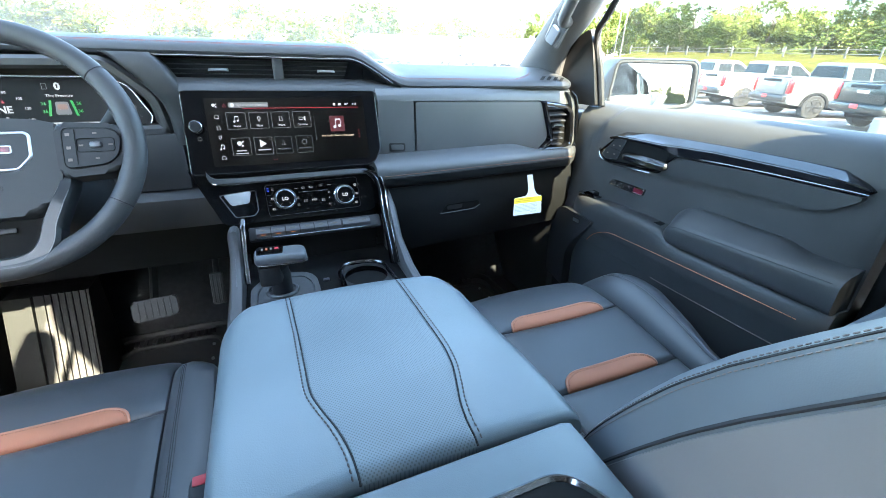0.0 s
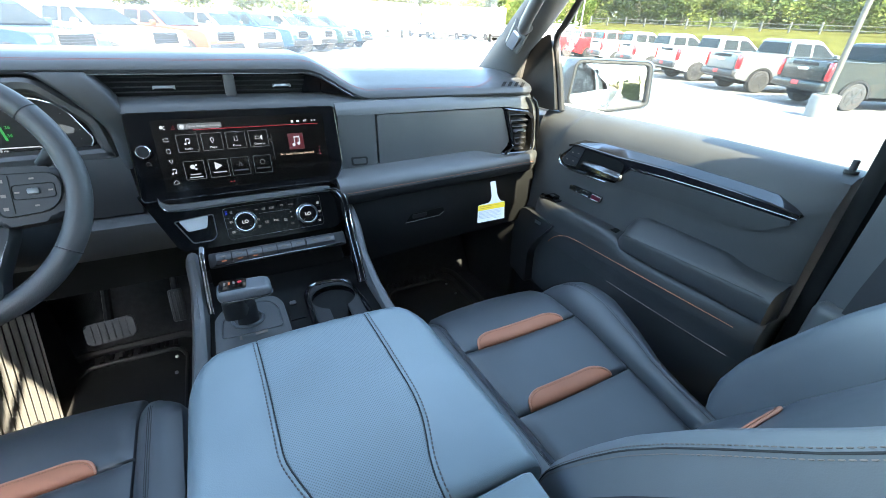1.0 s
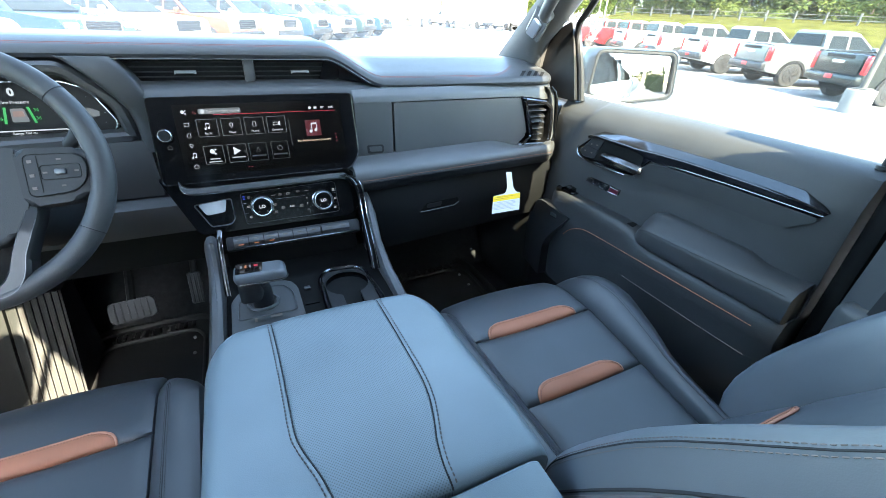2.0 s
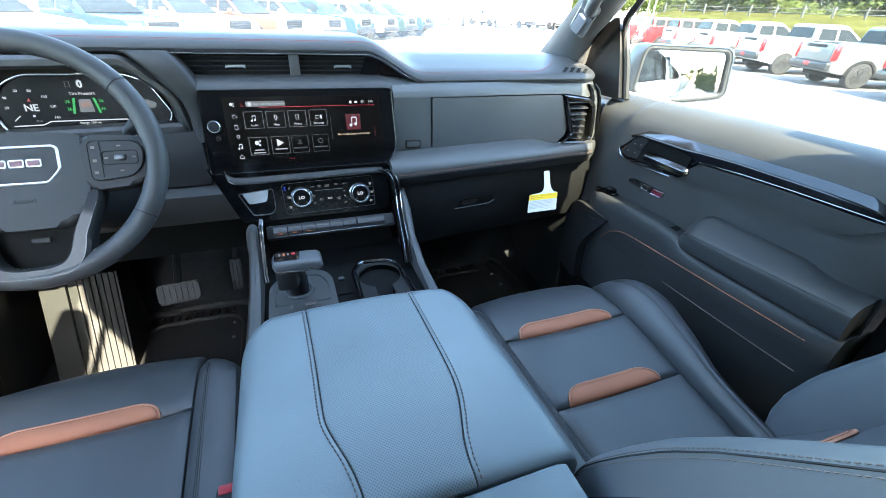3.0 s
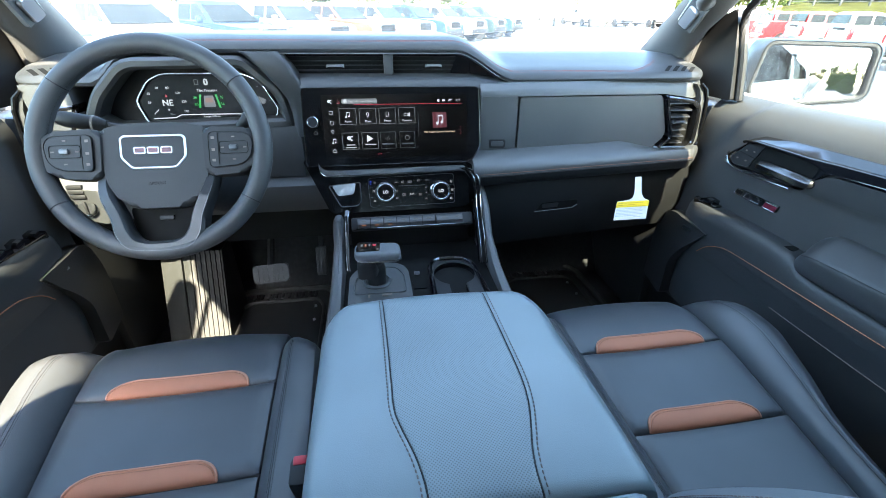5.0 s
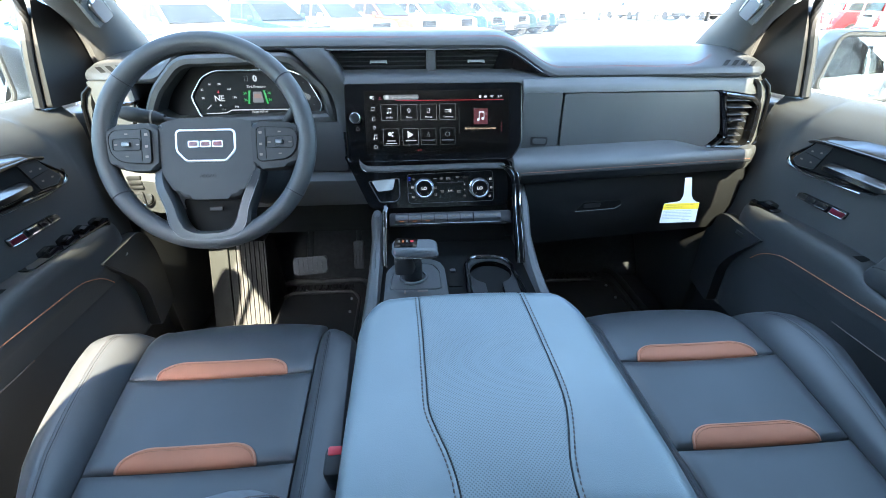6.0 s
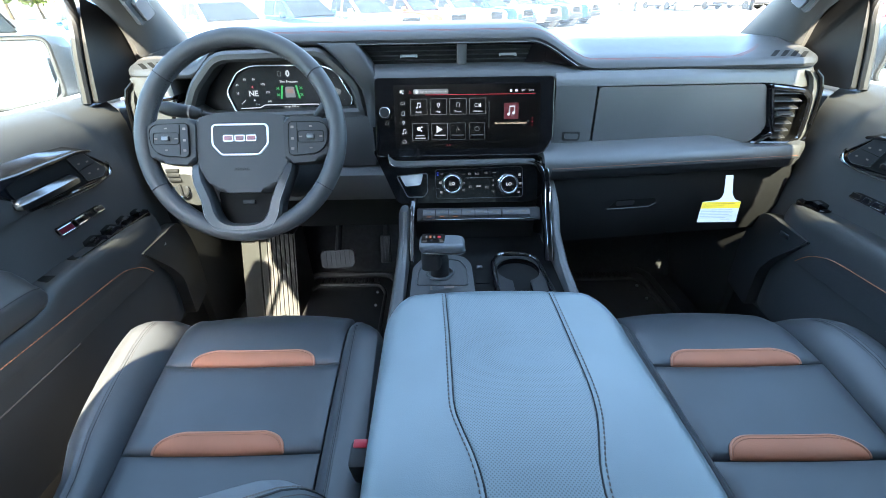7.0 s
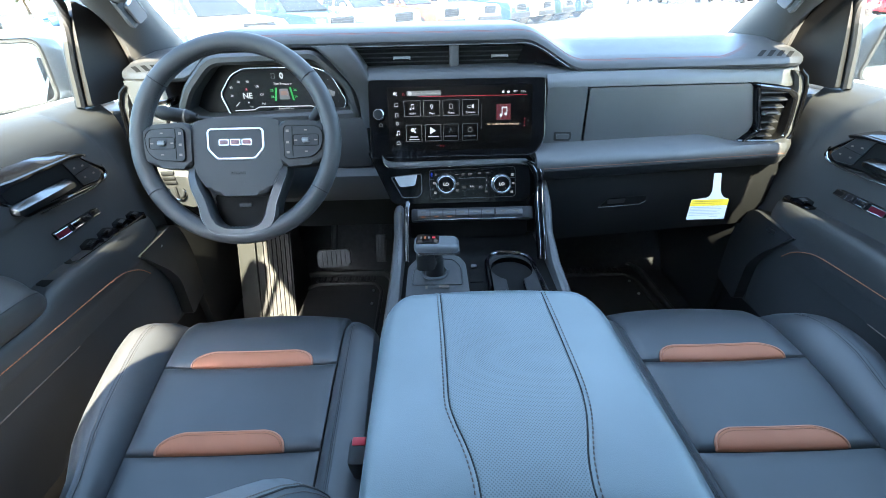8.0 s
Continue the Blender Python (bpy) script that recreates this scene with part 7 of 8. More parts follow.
GLASS = glass_material()
top_edge = [(x, 0.13 - 0.08 * (x / 0.6) ** 2, 1.345 - 0.035 * (x / 0.6) ** 2) for x in (-0.58, -0.4, -0.2, 0, 0.2, 0.4, 0.58)]
foot_edge = [(x, 0.95 - 0.10 * (x / 0.8) ** 2, 0.835) for x in (-0.80, -0.55, -0.28, 0, 0.28, 0.55, 0.80)]
pane = loft([[Vector(a).lerp(Vector(b), t) + Vector((0, 0.05 * math.sin(math.pi * t), 0.05 * math.sin(math.pi * t))) for a, b in zip(foot_edge, top_edge)] for t in (0, 0.25, 0.5, 0.75, 1)], False, False)
ws = solo("windscreen", pane, GLASS, "clear raked windscreen of the truck", "window", "structure")
ws.visible_shadow = False


TINT = bpy.data.materials.new("tinted_pane")
TINT.use_nodes = True
tn = TINT.node_tree
tn.nodes.remove(tn.nodes["Principled BSDF"])
tt, tg, tm = tn.nodes.new("ShaderNodeBsdfTransparent"), tn.nodes.new("ShaderNodeBsdfGlossy"), tn.nodes.new("ShaderNodeMixShader")
tt.inputs[0].default_value = (0.15, 0.16, 0.16, 1)
tg.inputs["Roughness"].default_value = 0.02
tm.inputs[0].default_value = 0.09
tn.links.new(tt.outputs[0], tm.inputs[1])
tn.links.new(tg.outputs[0], tm.inputs[2])
tn.links.new(tm.outputs[0], tn.nodes["Material Output"].inputs[0])
solo("window_rear", box(1.20, 0.006, 0.40, 0, (0, -1.47, 0.96)), TINT, "dark tinted rear window of the cab", "window", "structure")
# the left rear door stands open: no pane there
for s, side in ((1, "right"),):
    bm = loft([[(s * 0.875, -0.57, 0.775), (s * 0.875, -1.44, 0.775), (s * 0.69, -1.44, 1.325), (s * 0.69, -0.55, 1.325)], [(s * 0.880, -0.57, 0.775), (s * 0.880, -1.44, 0.775), (s * 0.695, -1.44, 1.325), (s * 0.695, -0.55, 1.325)]])
    solo("window_" + side, bm, TINT, "dark tinted window of the rear door", "window", "structure")


# panes added to the front doors, tinted to dim the sun and the view
PANE = TINT.copy()
PANE.name = "side_pane"
pn = PANE.node_tree
pn.nodes[tt.name].inputs[0].default_value = (0.64, 0.66, 0.645, 1)
pn.nodes[tm.name].inputs[0].default_value = 0.04
# slight haze put into these panes to pale the view
haze, film = pn.nodes.new("ShaderNodeBsdfTranslucent"), pn.nodes.new("ShaderNodeMixShader")
haze.inputs[0].default_value = (0.8, 0.78, 0.74, 1)
film.inputs[0].default_value = 0.006
pn.links.new(pn.nodes[tm.name].outputs[0], film.inputs[1])
pn.links.new(haze.outputs[0], film.inputs[2])
pn.links.new(film.outputs[0], pn.nodes["Material Output"].inputs[0])
for s, side, who in ((1, "front_right", "passenger"), (-1, "front_left", "driver")):
    bm = loft([[(s * x, 0.56, 0.765), (s * x, -0.36, 0.765), (s * (x - 0.198), -0.46, 1.315), (s * (x - 0.198), 0.02, 1.315)] for x in (0.894, 0.898)])
    solo("window_" + side, bm, PANE, "added dimming pane of the " + who + "'s door", "window", "structure")


# ---- parking lot ----
GZ, RISE = -0.90, 0.019
LOT = pose(0, 0, GZ, math.degrees(math.atan(RISE)))


def gz(y):
    """Height of the lot, which rises a little ahead of the truck."""
    return GZ + RISE * y


ASPHALT = material("asphalt", (0.18, 0.176, 0.168), 0.85, spec=0.2, grain=0.6, grain_scale=60, vary=0.18, vary_scale=0.6)
GRASS = material("grass", (0.058, 0.058, 0.018), 0.9, spec=0.0, grain=0.8, grain_scale=25, vary=0.35, vary_scale=0.8)
LEAF = material("leaf", (0.10, 0.12, 0.03), 0.75, spec=0.05, vary=0.35, vary_scale=1.2)
LEAF_DARK = material("leaf_dark", (0.06, 0.08, 0.022), 0.75, spec=0.05, vary=0.35, vary_scale=1.2)
BARK = material("bark", (0.12, 0.09, 0.06), 0.9, vary=0.3, vary_scale=5)
TYRE = material("tyre", (0.025, 0.025, 0.026), 0.8, vary=0.15)
TAIL_RED = material("tail_red", (0.45, 0.01, 0.015), 0.2, vary=0.05, coat=0.5)
DARK_GLASS = material("tinted_glass", (0.012, 0.016, 0.018), 0.16, vary=0, spec=0.10)
HEADLAMP = material("headlamp", (0.6, 0.62, 0.65), 0.15, metal=0.6, vary=0)
CONCRETE = material("concrete", (0.17, 0.166, 0.155), 0.9, grain=0.5, grain_scale=80, vary=0.15, vary_scale=4)
POLE = material("galvanised", (0.09, 0.087, 0.078), 0.7, vary=0.15, spec=0.2)
PAINT_LINE = material("line_paint", (0.7, 0.7, 0.66), 0.8, vary=0.2, vary_scale=3)
ALLOY = material("alloy", (0.055, 0.055, 0.058), 0.35, metal=0.6, vary=0.05)


def ground():
    solo("ground", box(1400, 1400, 0.4, 0.0, (0, 0, -0.2)), ASPHALT, "sunlit pale grey asphalt of a wide parking lot", "ground", "structure", LOT)


ground()


def pickup(name_color, paint, label):
    """A parked pickup truck: nose along +y, on its wheels at z = 0."""
    t = thing("pickup_truck", None, label, "truck", "parked trucks")
    W = 1.0
    side = [(-2.92, 0.58), (-2.92, 1.32), (-2.85, 1.36), (-1.08, 1.36), (-1.05, 1.30), (1.05, 1.28), (1.30, 1.27), (2.70, 1.18), (2.90, 1.05), (2.95, 0.62), (2.90, 0.45), (2.45, 0.42), (-2.35, 0.42), (-2.85, 0.48)]
    o = rounded(side, 0.05, 3)
    secs = []
    for x, k in ((-1.0, 0.985), (-0.97, 1.0), (0.97, 1.0), (1.0, 0.985)):
        secs.append([(x, p.x * k, 0.42 + (p.y - 0.42) * (k if abs(x) > 0.98 else 1)) for p in o])
    part("body", loft(secs), paint, t, "painted body")
    cab_side = [(-1.06, 1.28), (-0.98, 1.84), (-0.85, 1.90), (0.10, 1.91), (0.30, 1.86), (1.10, 1.28)]
    secs = []
    for x, zk, yk in ((-0.93, 0.0, 1.0), (-0.74, 1.0, 0.96), (-0.66, 1.03, 0.95), (0.66, 1.03, 0.95), (0.74, 1.0, 0.96), (0.93, 0.0, 1.0)):
        secs.append([(x, y * yk, 1.27 + (z - 1.27) * zk) for y, z in rounded(cab_side, 0.06, 3)] if zk else [(x, p.x, 1.27) for p in rounded([(y, z) for y, z in cab_side], 0.06, 3)])
    part("cab", loft(secs), paint, t, "painted cab")
    # glazing set just proud of the cab
    for s in (-1, 1):
        for ya, yb, yc, yd in ((-0.83, -0.16, -0.14, -0.80), (-0.06, 0.86, 0.30, -0.06)):
            def on(y, z):
                k = (z - 1.27) / (1.86 - 1.27)
                return (s * (0.945 - 0.19 * k), y * (1 - 0.04 * k), z)
            bm = loft([[on(ya, 1.34), on(yb, 1.34), on(yc, 1.78), on(yd, 1.78)], [(q[0] - s * 0.02, q[1], q[2]) for q in (on(ya, 1.34), on(yb, 1.34), on(yc, 1.78), on(yd, 1.78))]])
            part("side_window", bm, DARK_GLASS, t, "dark side window")
        part("mirror", box(0.22, 0.10, 0.20, 0.04, (s * 1.10, 0.72, 1.36)), paint, t)
        part("tail_light", box(0.15, 0.16, 0.50, 0.03, (s * 0.93, -2.865, 1.08)), TAIL_RED, t, "red tail light")
        part("headlight", box(0.34, 0.14, 0.22, 0.04, (s * 0.80, 2.84, 1.0)), HEADLAMP, t, "clear headlight")
        for y in (-1.87, 1.88):
            w = thing_part("wheel", t, pose(s * 0.90, y, 0.41, 0, s * 90, 0))
            part("tyre", disc(0.41, 0.26, 32, 0.04, (0, 0, 0.13)), TYRE, w, "black tyre")
            part("rim", ring([(0.27 * math.cos(a), 0.27 * math.sin(a)) for a in (2 * math.pi * i / 32 for i in range(32))], 0.03, 0.05, 0.01), ALLOY, w, m=pose(0, 0, 0.14))
            part("hub", disc(0.25, 0.02, 28, 0, (0, 0, 0.115)), VOID, w)
            for k in range(6):
                part("rim_spoke", box(0.055, 0.25, 0.03, 0.006, (0, 0.135, 0)), ALLOY, w, m=pose(0, 0, 0.128, 0, 0, 60 * k))
            arch = [(y + 0.52 * math.cos(a), 0.40 + 0.52 * math.sin(a)) for a in (math.pi * i / 16 for i in range(17))]
            arch2 = [(y + 0.44 * math.cos(a), 0.40 + 0.44 * math.sin(a)) for a in (math.pi * i / 16 for i in range(17))]
            bm = loft([[(s * 1.005, a, b), (s * 1.03, a, b), (s * 1.03, c, d), (s * 1.005, c, d)] for (a, b), (c, d) in zip(arch, arch2)])
            part("wheel_arch", bm, DARK if name_color != "white" else paint, t)
            # black fan on the flank, for the shade inside the wheel well
            part("arch_shade", loft([[(s * 0.985, c, d), (s * 1.008, c, d), (s * 1.008, y, 0.40), (s * 0.985, y, 0.40)] for c, d in arch2]), VOID, t)
    def rr(x, z):
        k = (z - 1.27) / (1.86 - 1.27)
        return (x * (1 - 0.18 * k), -1.075 + 0.10 * k - 0.006, z)
    bm = loft([[rr(-0.80, 1.42), rr(0.80, 1.42), rr(0.78, 1.80), rr(-0.78, 1.80)], [(q[0], q[1] + 0.03, q[2]) for q in (rr(-0.80, 1.42), rr(0.80, 1.42), rr(0.78, 1.80), rr(-0.78, 1.80))]])
    part("rear_window", bm, DARK_GLASS, t, "dark rear window")
    def fw(x, u):
        return (x * (1 - 0.12 * u), 1.12 - 0.80 * u, 1.30 + 0.54 * u)
    bm = loft([[fw(-0.86, 0.02), fw(0.86, 0.02), fw(0.80, 0.98), fw(-0.80, 0.98)], [(q[0], q[1] - 0.05, q[2] - 0.05) for q in (fw(-0.86, 0.02), fw(0.86, 0.02), fw(0.80, 0.98), fw(-0.80, 0.98))]])
    part("windscreen", bm, DARK_GLASS, t, "dark windscreen")
    # black sheet at rail height stands in for the bed's shaded depth
    part("bed_floor", box(1.66, 1.66, 0.02, 0, (0, -1.96, 1.362)), VOID, t)
    for s in (-1, 1):
        part("bed_rail", box(0.14, 1.80, 0.05, 0.015, (s * 0.92, -1.98, 1.375)), paint, t)
    part("tailgate", box(1.60, 0.05, 0.56, 0.03, (0, -2.93, 1.07)), paint, t, "tailgate")
    part("tailgate_step", box(1.0, 0.03, 0.10, 0.02, (0, -2.955, 1.27)), DARK, t)
    part("emblem", box(0.42, 0.02, 0.09, 0.01, (0, -2.96, 1.12)), CHROME, t)
    part("rear_bumper", box(1.96, 0.22, 0.24, 0.05, (0, -2.95, 0.66)), ALLOY if name_color in ("white", "silver") else paint, t, "rear bumper")
    part("number_plate", box(0.27, 0.02, 0.13, 0.005, (0, -3.07, 0.70)), TAG_RED, t, "plain plate")
    part("front_bumper", box(1.98, 0.20, 0.26, 0.06, (0, 2.93, 0.60)), DARK, t, "front bumper")
    g = thing_part("grille", t)
    part("grille_frame", box(1.10, 0.06, 0.40, 0.04, (0, 2.93, 0.98)), CHROME, g)
    part("grille_mesh", box(1.00, 0.04, 0.32, 0.02, (0, 2.955, 0.98)), VOID, g)
    for k in range(4):
        part("grille_bar", box(0.98, 0.02, 0.02, 0.004, (0, 2.975, 0.87 + 0.073 * k)), DARK, g)
    part("underside", box(1.70, 5.0, 0.16, 0.03, (0, 0, 0.38)), VOID, t)
    return t


TAG_RED = material("plate_red", (0.5, 0.05, 0.05), 0.5, vary=0.1)
PAINTS = {
    "white": (material("paint_white", (0.55, 0.55, 0.55), 0.3, vary=0.02, coat=0.4), "white pickup truck parked on the lot"),
    "silver": (material("paint_silver", (0.16, 0.165, 0.165), 0.4, metal=0.4, vary=0.02, coat=0.6), "silver pickup truck parked on the lot"),
    "black": (material("paint_black", (0.010, 0.014, 0.014), 0.25, vary=0.02, coat=0.15), "dark green-black pickup truck parked on the lot"),
    "red": (material("paint_red", (0.45, 0.012, 0.014), 0.25, vary=0.02, coat=0.6), "bright red pickup truck parked on the lot"),
    "copper": (material("paint_copper", (0.20, 0.055, 0.022), 0.3, metal=0.3, vary=0.02, coat=0.5), "copper orange pickup truck parked on the lot"),
    "green": (material("paint_green", (0.008, 0.022, 0.020), 0.3, vary=0.02, coat=0.2), "dark green pickup truck parked on the lot"),
    "blue": (material("paint_blue", (0.015, 0.042, 0.10), 0.25, metal=0.3, vary=0.02, coat=0.6), "blue pickup truck parked on the lot"),
    "dark_blue": (material("paint_dark_blue", (0.02, 0.05, 0.09), 0.25, metal=0.3, vary=0.02, coat=0.6), "dark blue pickup truck parked on the lot"),
}
built = {}


def park(color, x, y, heading):
    """heading: degrees from +x, counter-clockwise, of the truck's nose."""
    m = LOT @ pose(x, y, 0, 0, 0, heading - 90)
    if color in built:
        return copy_thing(built[color], m)
    ob = pickup(color, *PAINTS[color])
    ob.matrix_world = m
    built[color] = ob
    return ob


# row to the right, tails towards the aisle
for k, color in enumerate(("black", "silver", "white", "white", "white", "red", "red", "white")):
    park(color, 19.6 + 1.15 * k, 5.5 + 3.37 * k, -25)
# row ahead, noses towards the aisle
for k, color in enumerate(("black", "white", "dark_blue", "white", "blue", "white", "copper", "white", "blue", "white", "green", "dark_blue")):
    park(color, -3.48 + 1.93 * (k - 5), 19.34 + 2.30 * (k - 5), -40)
# a far row of white trucks
for k in range(5):
    park("white", 27.0 + 3.6 * k, 57.0 - 1.6 * k, -75)


def lamp_post(x, y, h=9.0, arm=True):
    p = thing("lamp_post", pose(x, y, gz(y)), "grey lamp post on a round concrete footing", "lamp post", "lamp posts")
    part("footing", disc(0.33, 0.60, 28, 0.03, (0, 0, 0.60)), CONCRETE, p, "concrete footing")
    part("base_plate", box(0.36, 0.36, 0.04, 0.01, (0, 0, 0.62)), POLE, p)
    part("pole", loft([[(r * math.cos(a), r * math.sin(a), z) for a in (2 * math.pi * i / 12 for i in range(12))] for r, z in ((0.075, 0.60), (0.055, h))]), POLE, p, "steel pole")
    if arm:
        part("lamp_head", box(0.9, 0.35, 0.12, 0.03, (0.3, 0, h)), POLE, p, "flat lamp head")


lamp_post(15.0, 5.1)
lamp_post(44.0, 46.0, 9)
lamp_post(31.0, 31.5, 8)
lamp_post(8.5, 47.0, 8)


# ---- grass bank with fence and trees ----
def bank():
    a = Vector((40, 62, 0))
    b = Vector((58, -12, 0))
    d = (b - a).normalized()
    nrm = Vector((-d.y, d.x, 0))
    if nrm.x < 0:
        nrm = -nrm
    bm = bmesh.new()
    rows = []
    n = 60
    for i in range(n + 1):
        base = a + d * (15 + 115 * i / n)
        row = []
        for off, h in ((-11, -0.02), (-8, 0.25), (-4, 0.9), (0, 1.7), (4, 2.4), (9, 2.9), (30, 3.4), (120, 4.5)):
            p = base + nrm * off
            row.append(bm.verts.new((p.x, p.y, gz(p.y) + h + 0.12 * noise.noise(p * 0.15))))
        rows.append(row)
    for ra, rb in zip(rows, rows[1:]):
        for i in range(len(ra) - 1):
            bm.faces.new((ra[i], ra[i + 1], rb[i + 1], rb[i]))
    solo("grass_bank", bm, GRASS, "sunlit yellow-green grass bank beside the lot", "bank", "structure")
    fence = thing("fence", None, "pale post and rail fence along the bank", "fence")
    pts = []
    for i in range(40):
        p = a + d * (15.5 + 2.6 * i) + nrm * 5.5
        z = gz(p.y) + 2.5
        pts.append(Vector((p.x, p.y, z)))
        part("post", box(0.16, 0.16, 1.2, 0.01, (p.x, p.y, z + 0.5)), FENCE_WOOD, fence)
    for k in (0.45, 0.85):
        part("rail", tube([q + Vector((0, 0, k)) for q in pts], 0.035, 6), FENCE_WOOD, fence)
    return a, d, nrm


FENCE_WOOD = material("fence_paint", (0.10, 0.098, 0.085), 0.8, vary=0.2, vary_scale=3)
BA, BD, BN = bank()


def tree(seed, height, spread, leaf, label):
    rng = random.Random(seed)
    t = thing("tree", None, label, "tree", "trees behind the lot")
    trunk_h = height * 0.35
    path = [(0, 0, -0.3), (0.1, 0.05, trunk_h * 0.5), (0.0, 0.15, trunk_h), (0.15, 0.1, height * 0.75)]
    bms = [tube(smooth_path(path, 4), [0.24 - 0.016 * i for i in range(13)], 8)]
    tips = []
    for k in range(9):
        a = k * 2.4 + rng.random()
        z0 = height * (0.25 + 0.06 * k)
        r = spread * rng.uniform(0.45, 0.85) * (1 - 0.05 * k)
        tip = Vector((r * math.cos(a), r * math.sin(a), z0 + height * rng.uniform(0.12, 0.25)))
        bms.append(tube([(0.05, 0.08, z0), (tip.x * 0.5, tip.y * 0.5, z0 + 0.4 * (tip.z - z0)), tuple(tip)], [0.09, 0.06, 0.02], 5))
        tips.append(tip)
    part("trunk", join(*bms), BARK, t, "brown trunk and limbs")
    verts, faces = [], []
    clumps = []
    for k in range(46):
        a, u = rng.uniform(0, 6.283), rng.uniform(-1, 1)
        rr = rng.uniform(0.55, 1.0)
        q = math.sqrt(1 - u * u)
        c = Vector((q * math.cos(a) * spread * rr, q * math.sin(a) * spread * rr, height * 0.62 + u * height * 0.36 * rr))
        clumps.append((c, rng.uniform(0.5, 1.0) * spread * 0.34))
    for c, r in clumps:
        for _ in range(46):
            d = Vector((rng.gauss(0, 1), rng.gauss(0, 1), rng.gauss(0, 0.8))).normalized() * r * rng.uniform(0.5, 1.1)
            p = c + d
            n1 = Vector((rng.gauss(0, 1), rng.gauss(0, 1), rng.gauss(0, 1))).normalized()
            n2 = n1.orthogonal().normalized()
            sz = rng.uniform(0.16, 0.34)
            i = len(verts)
            verts += [p - n1 * sz, p + n2 * sz * 0.5, p + n1 * sz, p - n2 * sz * 0.5]
            faces.append((i, i + 1, i + 2, i + 3))
    me = bpy.data.meshes.new("crown")
    me.from_pydata([tuple(v) for v in verts], [], faces)
    crown = part("crown", me, leaf, t, "leafy green crown")
    return t


kinds = [tree(11, 8.5, 3.6, LEAF, "broad leafy green tree"), tree(12, 10.0, 4.2, LEAF_DARK, "tall dark green leafy tree"), tree(13, 7.0, 3.2, LEAF, "low light green leafy tree")]
rng = random.Random(5)
first = [True, True, True]
for i in range(40):
    for r in range(2):
        p = BA - BD * 15 + BD * (3.1 * i + rng.uniform(-1.2, 1.2)) + BN * (14 + 8 * r + rng.uniform(-2.5, 2.5))
        k = rng.randrange(3)
        m = pose(p.x, p.y, gz(p.y) + 2.9, 0, 0, rng.uniform(0, 360)) @ Matrix.Scale(rng.uniform(0.62, 0.85), 4)
        if first[k]:
            kinds[k].matrix_world = m
            first[k] = False
        else:
            c = copy_thing(kinds[k], m)
            c.scale = m.to_scale()
# low scrub along the top of the bank
for i in range(130):
    p = BA - BD * 8 + BD * (2.0 * (i % 65) + rng.uniform(-0.8, 0.8)) + BN * (10.5 + 7.0 * (i // 65) + rng.uniform(-1.0, 2.5))
    c = copy_thing(kinds[rng.randrange(3)], pose(p.x, p.y, gz(p.y) + 1.0 + 0.8 * (i // 65) + rng.uniform(-0.5, 0.4), 0, 0, rng.uniform(0, 360)))
    sc = rng.uniform(0.42, 0.6)
    c.scale = (sc * 1.3, sc * 1.3, sc)
    c["label"] = "low leafy scrub on the bank"
    c["group"] = "scrub on the bank"
    c["category"] = "bush"
# trees far ahead and behind the truck
for i in range(34):
    a = radians(-75 + 105 * i / 33 + rng.uniform(-1.5, 1.5))
    dist = rng.uniform(70, 84)
    k = rng.randrange(3)
    m = pose(dist * math.sin(a), dist * math.cos(a), gz(dist * math.cos(a)), 0, 0, rng.uniform(0, 360))
    c = copy_thing(kinds[k], m)
    sc = rng.uniform(0.8, 1.2)
    c.scale = (sc * 1.2, sc * 1.2, sc)
for i in range(14):
    m = pose(-40 + 6.5 * i + rng.uniform(-1, 1), -70 + rng.uniform(-3, 3), gz(-70), 0, 0, rng.uniform(0, 360))
    c = copy_thing(kinds[rng.randrange(3)], m)
    sc = rng.uniform(0.7, 1.0)
    c.scale = (sc, sc, sc)


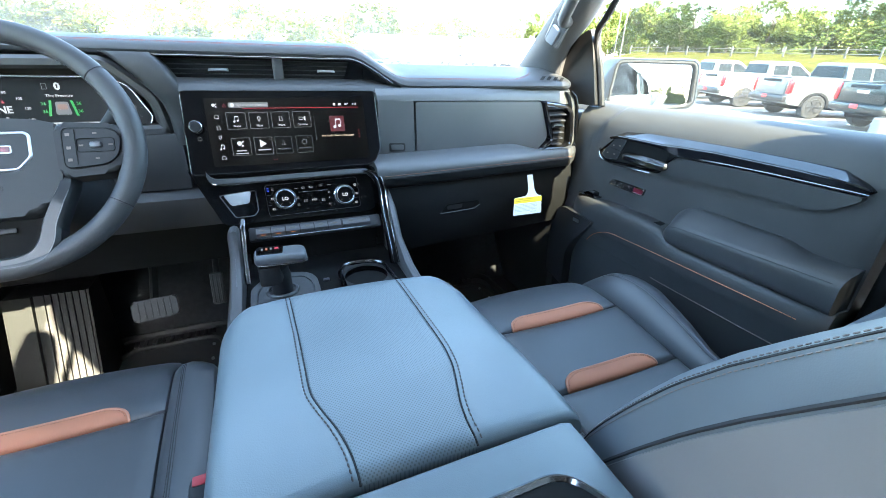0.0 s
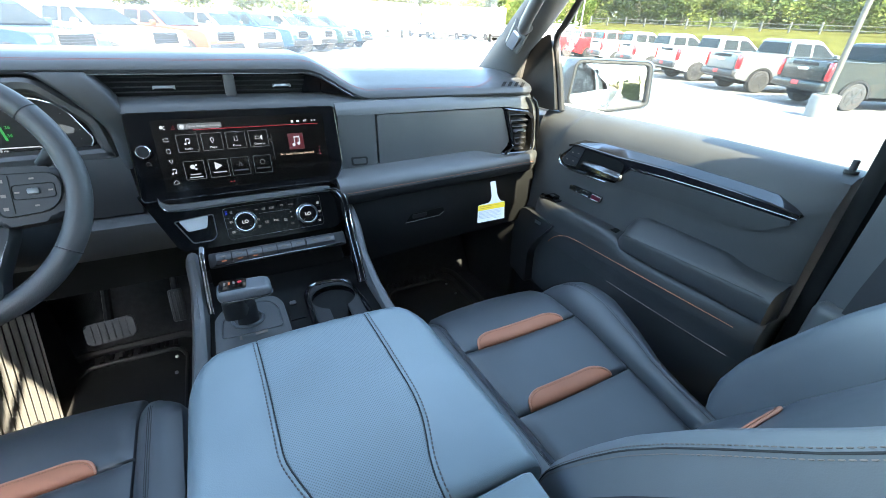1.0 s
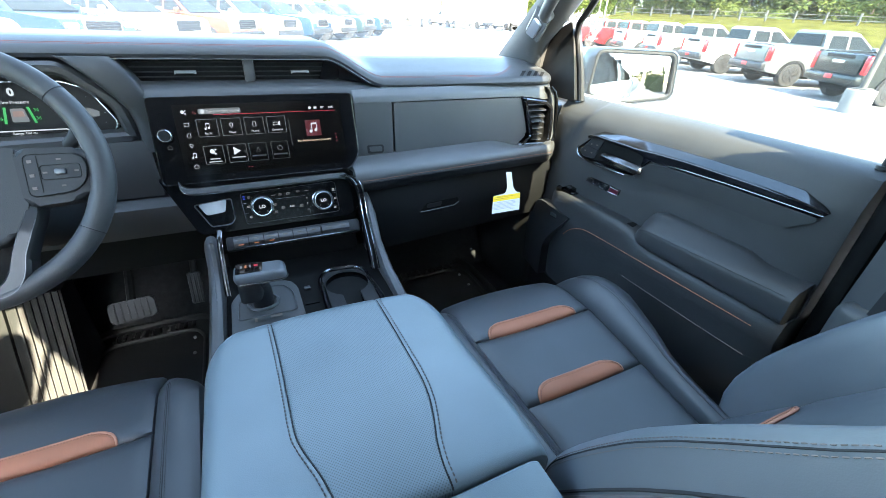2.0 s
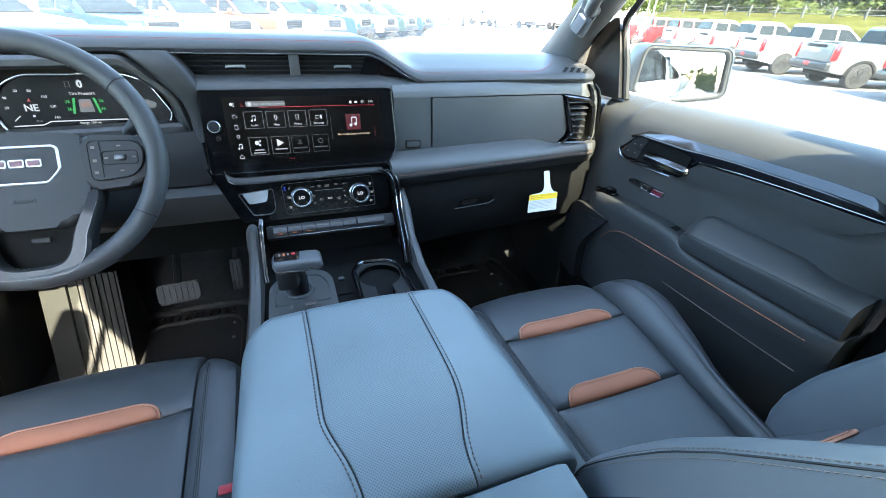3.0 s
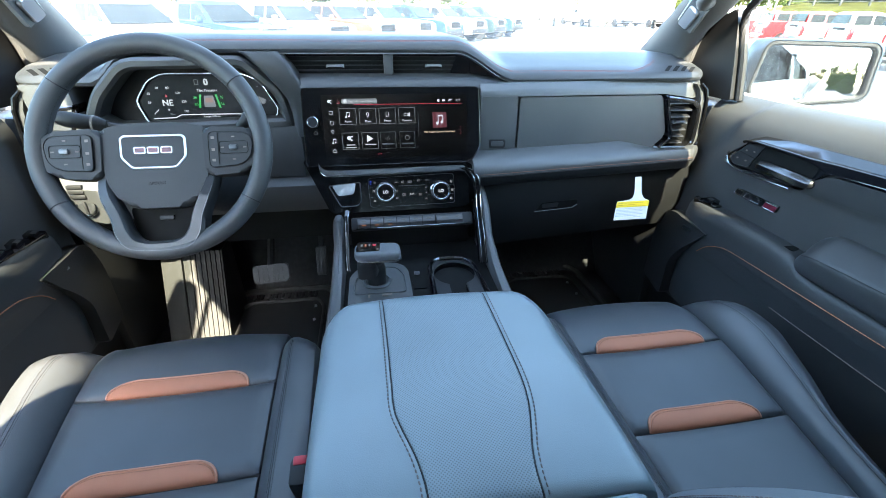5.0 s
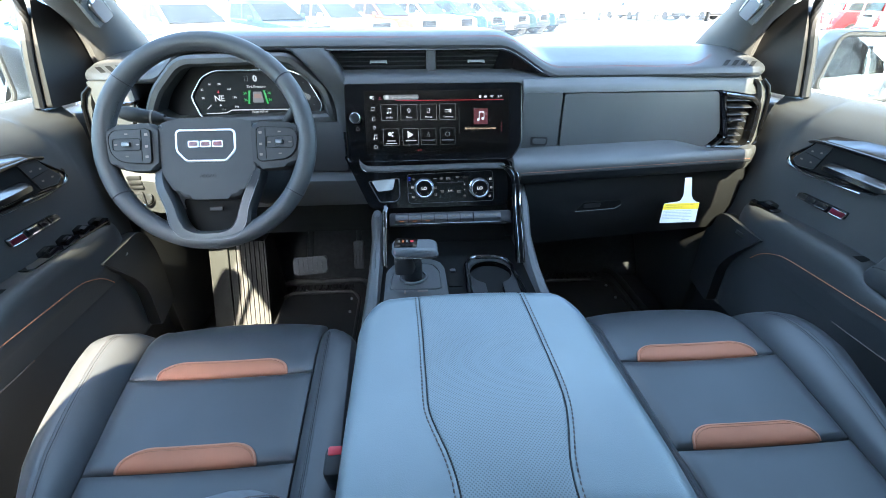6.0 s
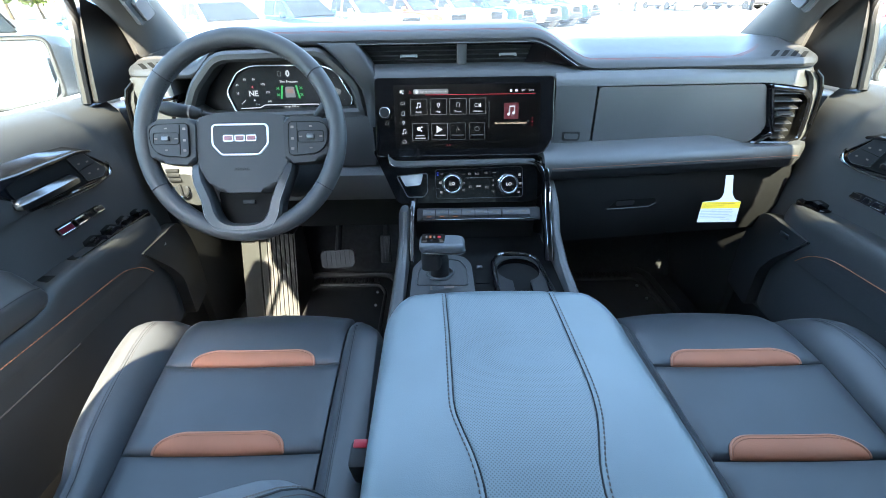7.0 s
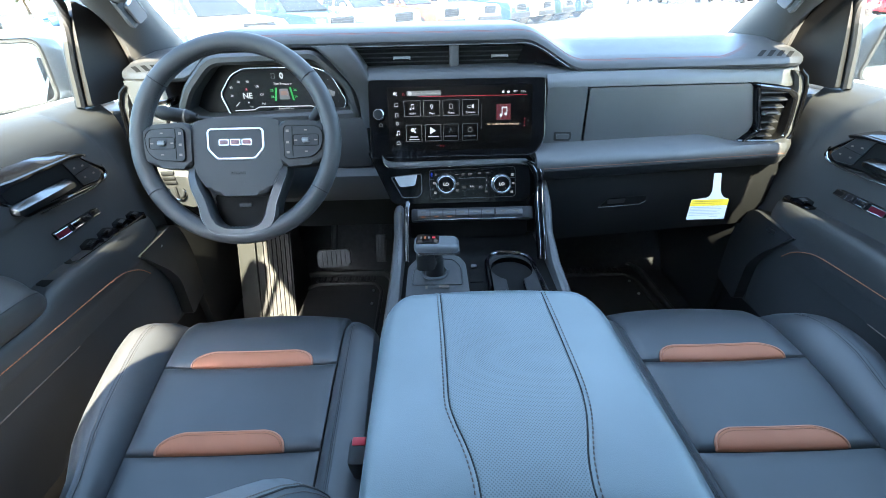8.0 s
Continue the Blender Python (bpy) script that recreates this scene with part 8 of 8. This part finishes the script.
# ---- white trailers and cars at the far end ----
def trailer(x, y, rot, length):
    t = thing("box_trailer", pose(x, y, gz(y), 0, 0, rot), "plain white box trailer at the far side of the lot", "trailer", "white trailers")
    part("box", box(length, 2.5, 2.7, 0.05, (0, 0, 2.25)), WHITE_PAINT, t, "white box")
    for sx in (-0.35, 0.35):
        part("landing_leg", box(0.15, 2.0, 0.9, 0.02, (sx * length, 0, 0.45)), DARK, t)
    for k in (-1, 1):
        for sx in (-0.30, -0.22):
            part("wheel", shifted(disc(0.48, 0.25, 24, 0.03), pose(sx * length, k * 1.2, 0.48, k * -90)), TYRE, t)


trailer(17.5, 53.0, -18, 12)
trailer(28.5, 49.0, -25, 10)


def hedge():
    rng = random.Random(9)
    h = thing("hedge", pose(3.3, -21.0, gz(-21.0)), "square clipped green hedge beside the lot", "hedge")
    bm = box(3.4, 2.4, 2.5, 0.1, (0, 0, 1.25))
    part("core", bm, LEAF_DARK, h)
    verts, faces = [], []
    for _ in range(2600):
        f = rng.randrange(5)
        u, v = rng.uniform(-1, 1), rng.uniform(-1, 1)
        p = Vector({0: (1.75, u * 1.2, 1.1 + v * 1.1), 1: (-1.75, u * 1.2, 1.25 + v * 1.25), 2: (u * 1.7, 1.25, 1.25 + v * 1.25), 3: (u * 1.7, -1.25, 1.25 + v * 1.25), 4: (u * 1.7, v * 1.2, 2.55)}[f])
        p += Vector((rng.gauss(0, 0.07), rng.gauss(0, 0.07), rng.gauss(0, 0.07)))
        n1 = Vector((rng.gauss(0, 1), rng.gauss(0, 1), rng.gauss(0, 1))).normalized()
        n2 = n1.orthogonal().normalized()
        i = len(verts)
        verts += [p - n1 * 0.09, p + n2 * 0.05, p + n1 * 0.09, p - n2 * 0.05]
        faces.append((i, i + 1, i + 2, i + 3))
    me = bpy.data.meshes.new("leaves")
    me.from_pydata([tuple(v) for v in verts], [], faces)
    part("leaves", me, LEAF, h)


hedge()
# painted bay lines
for k in range(10):
    y = 4.0 + 3.37 * k
    x0 = 17.2 + 1.15 * k
    solo("bay_line", box(6.0, 0.12, 0.008, 0, (x0 + 3.0, y, 0.004)), PAINT_LINE, "faded white painted bay line on the asphalt", "line", group="bay lines", m=LOT)
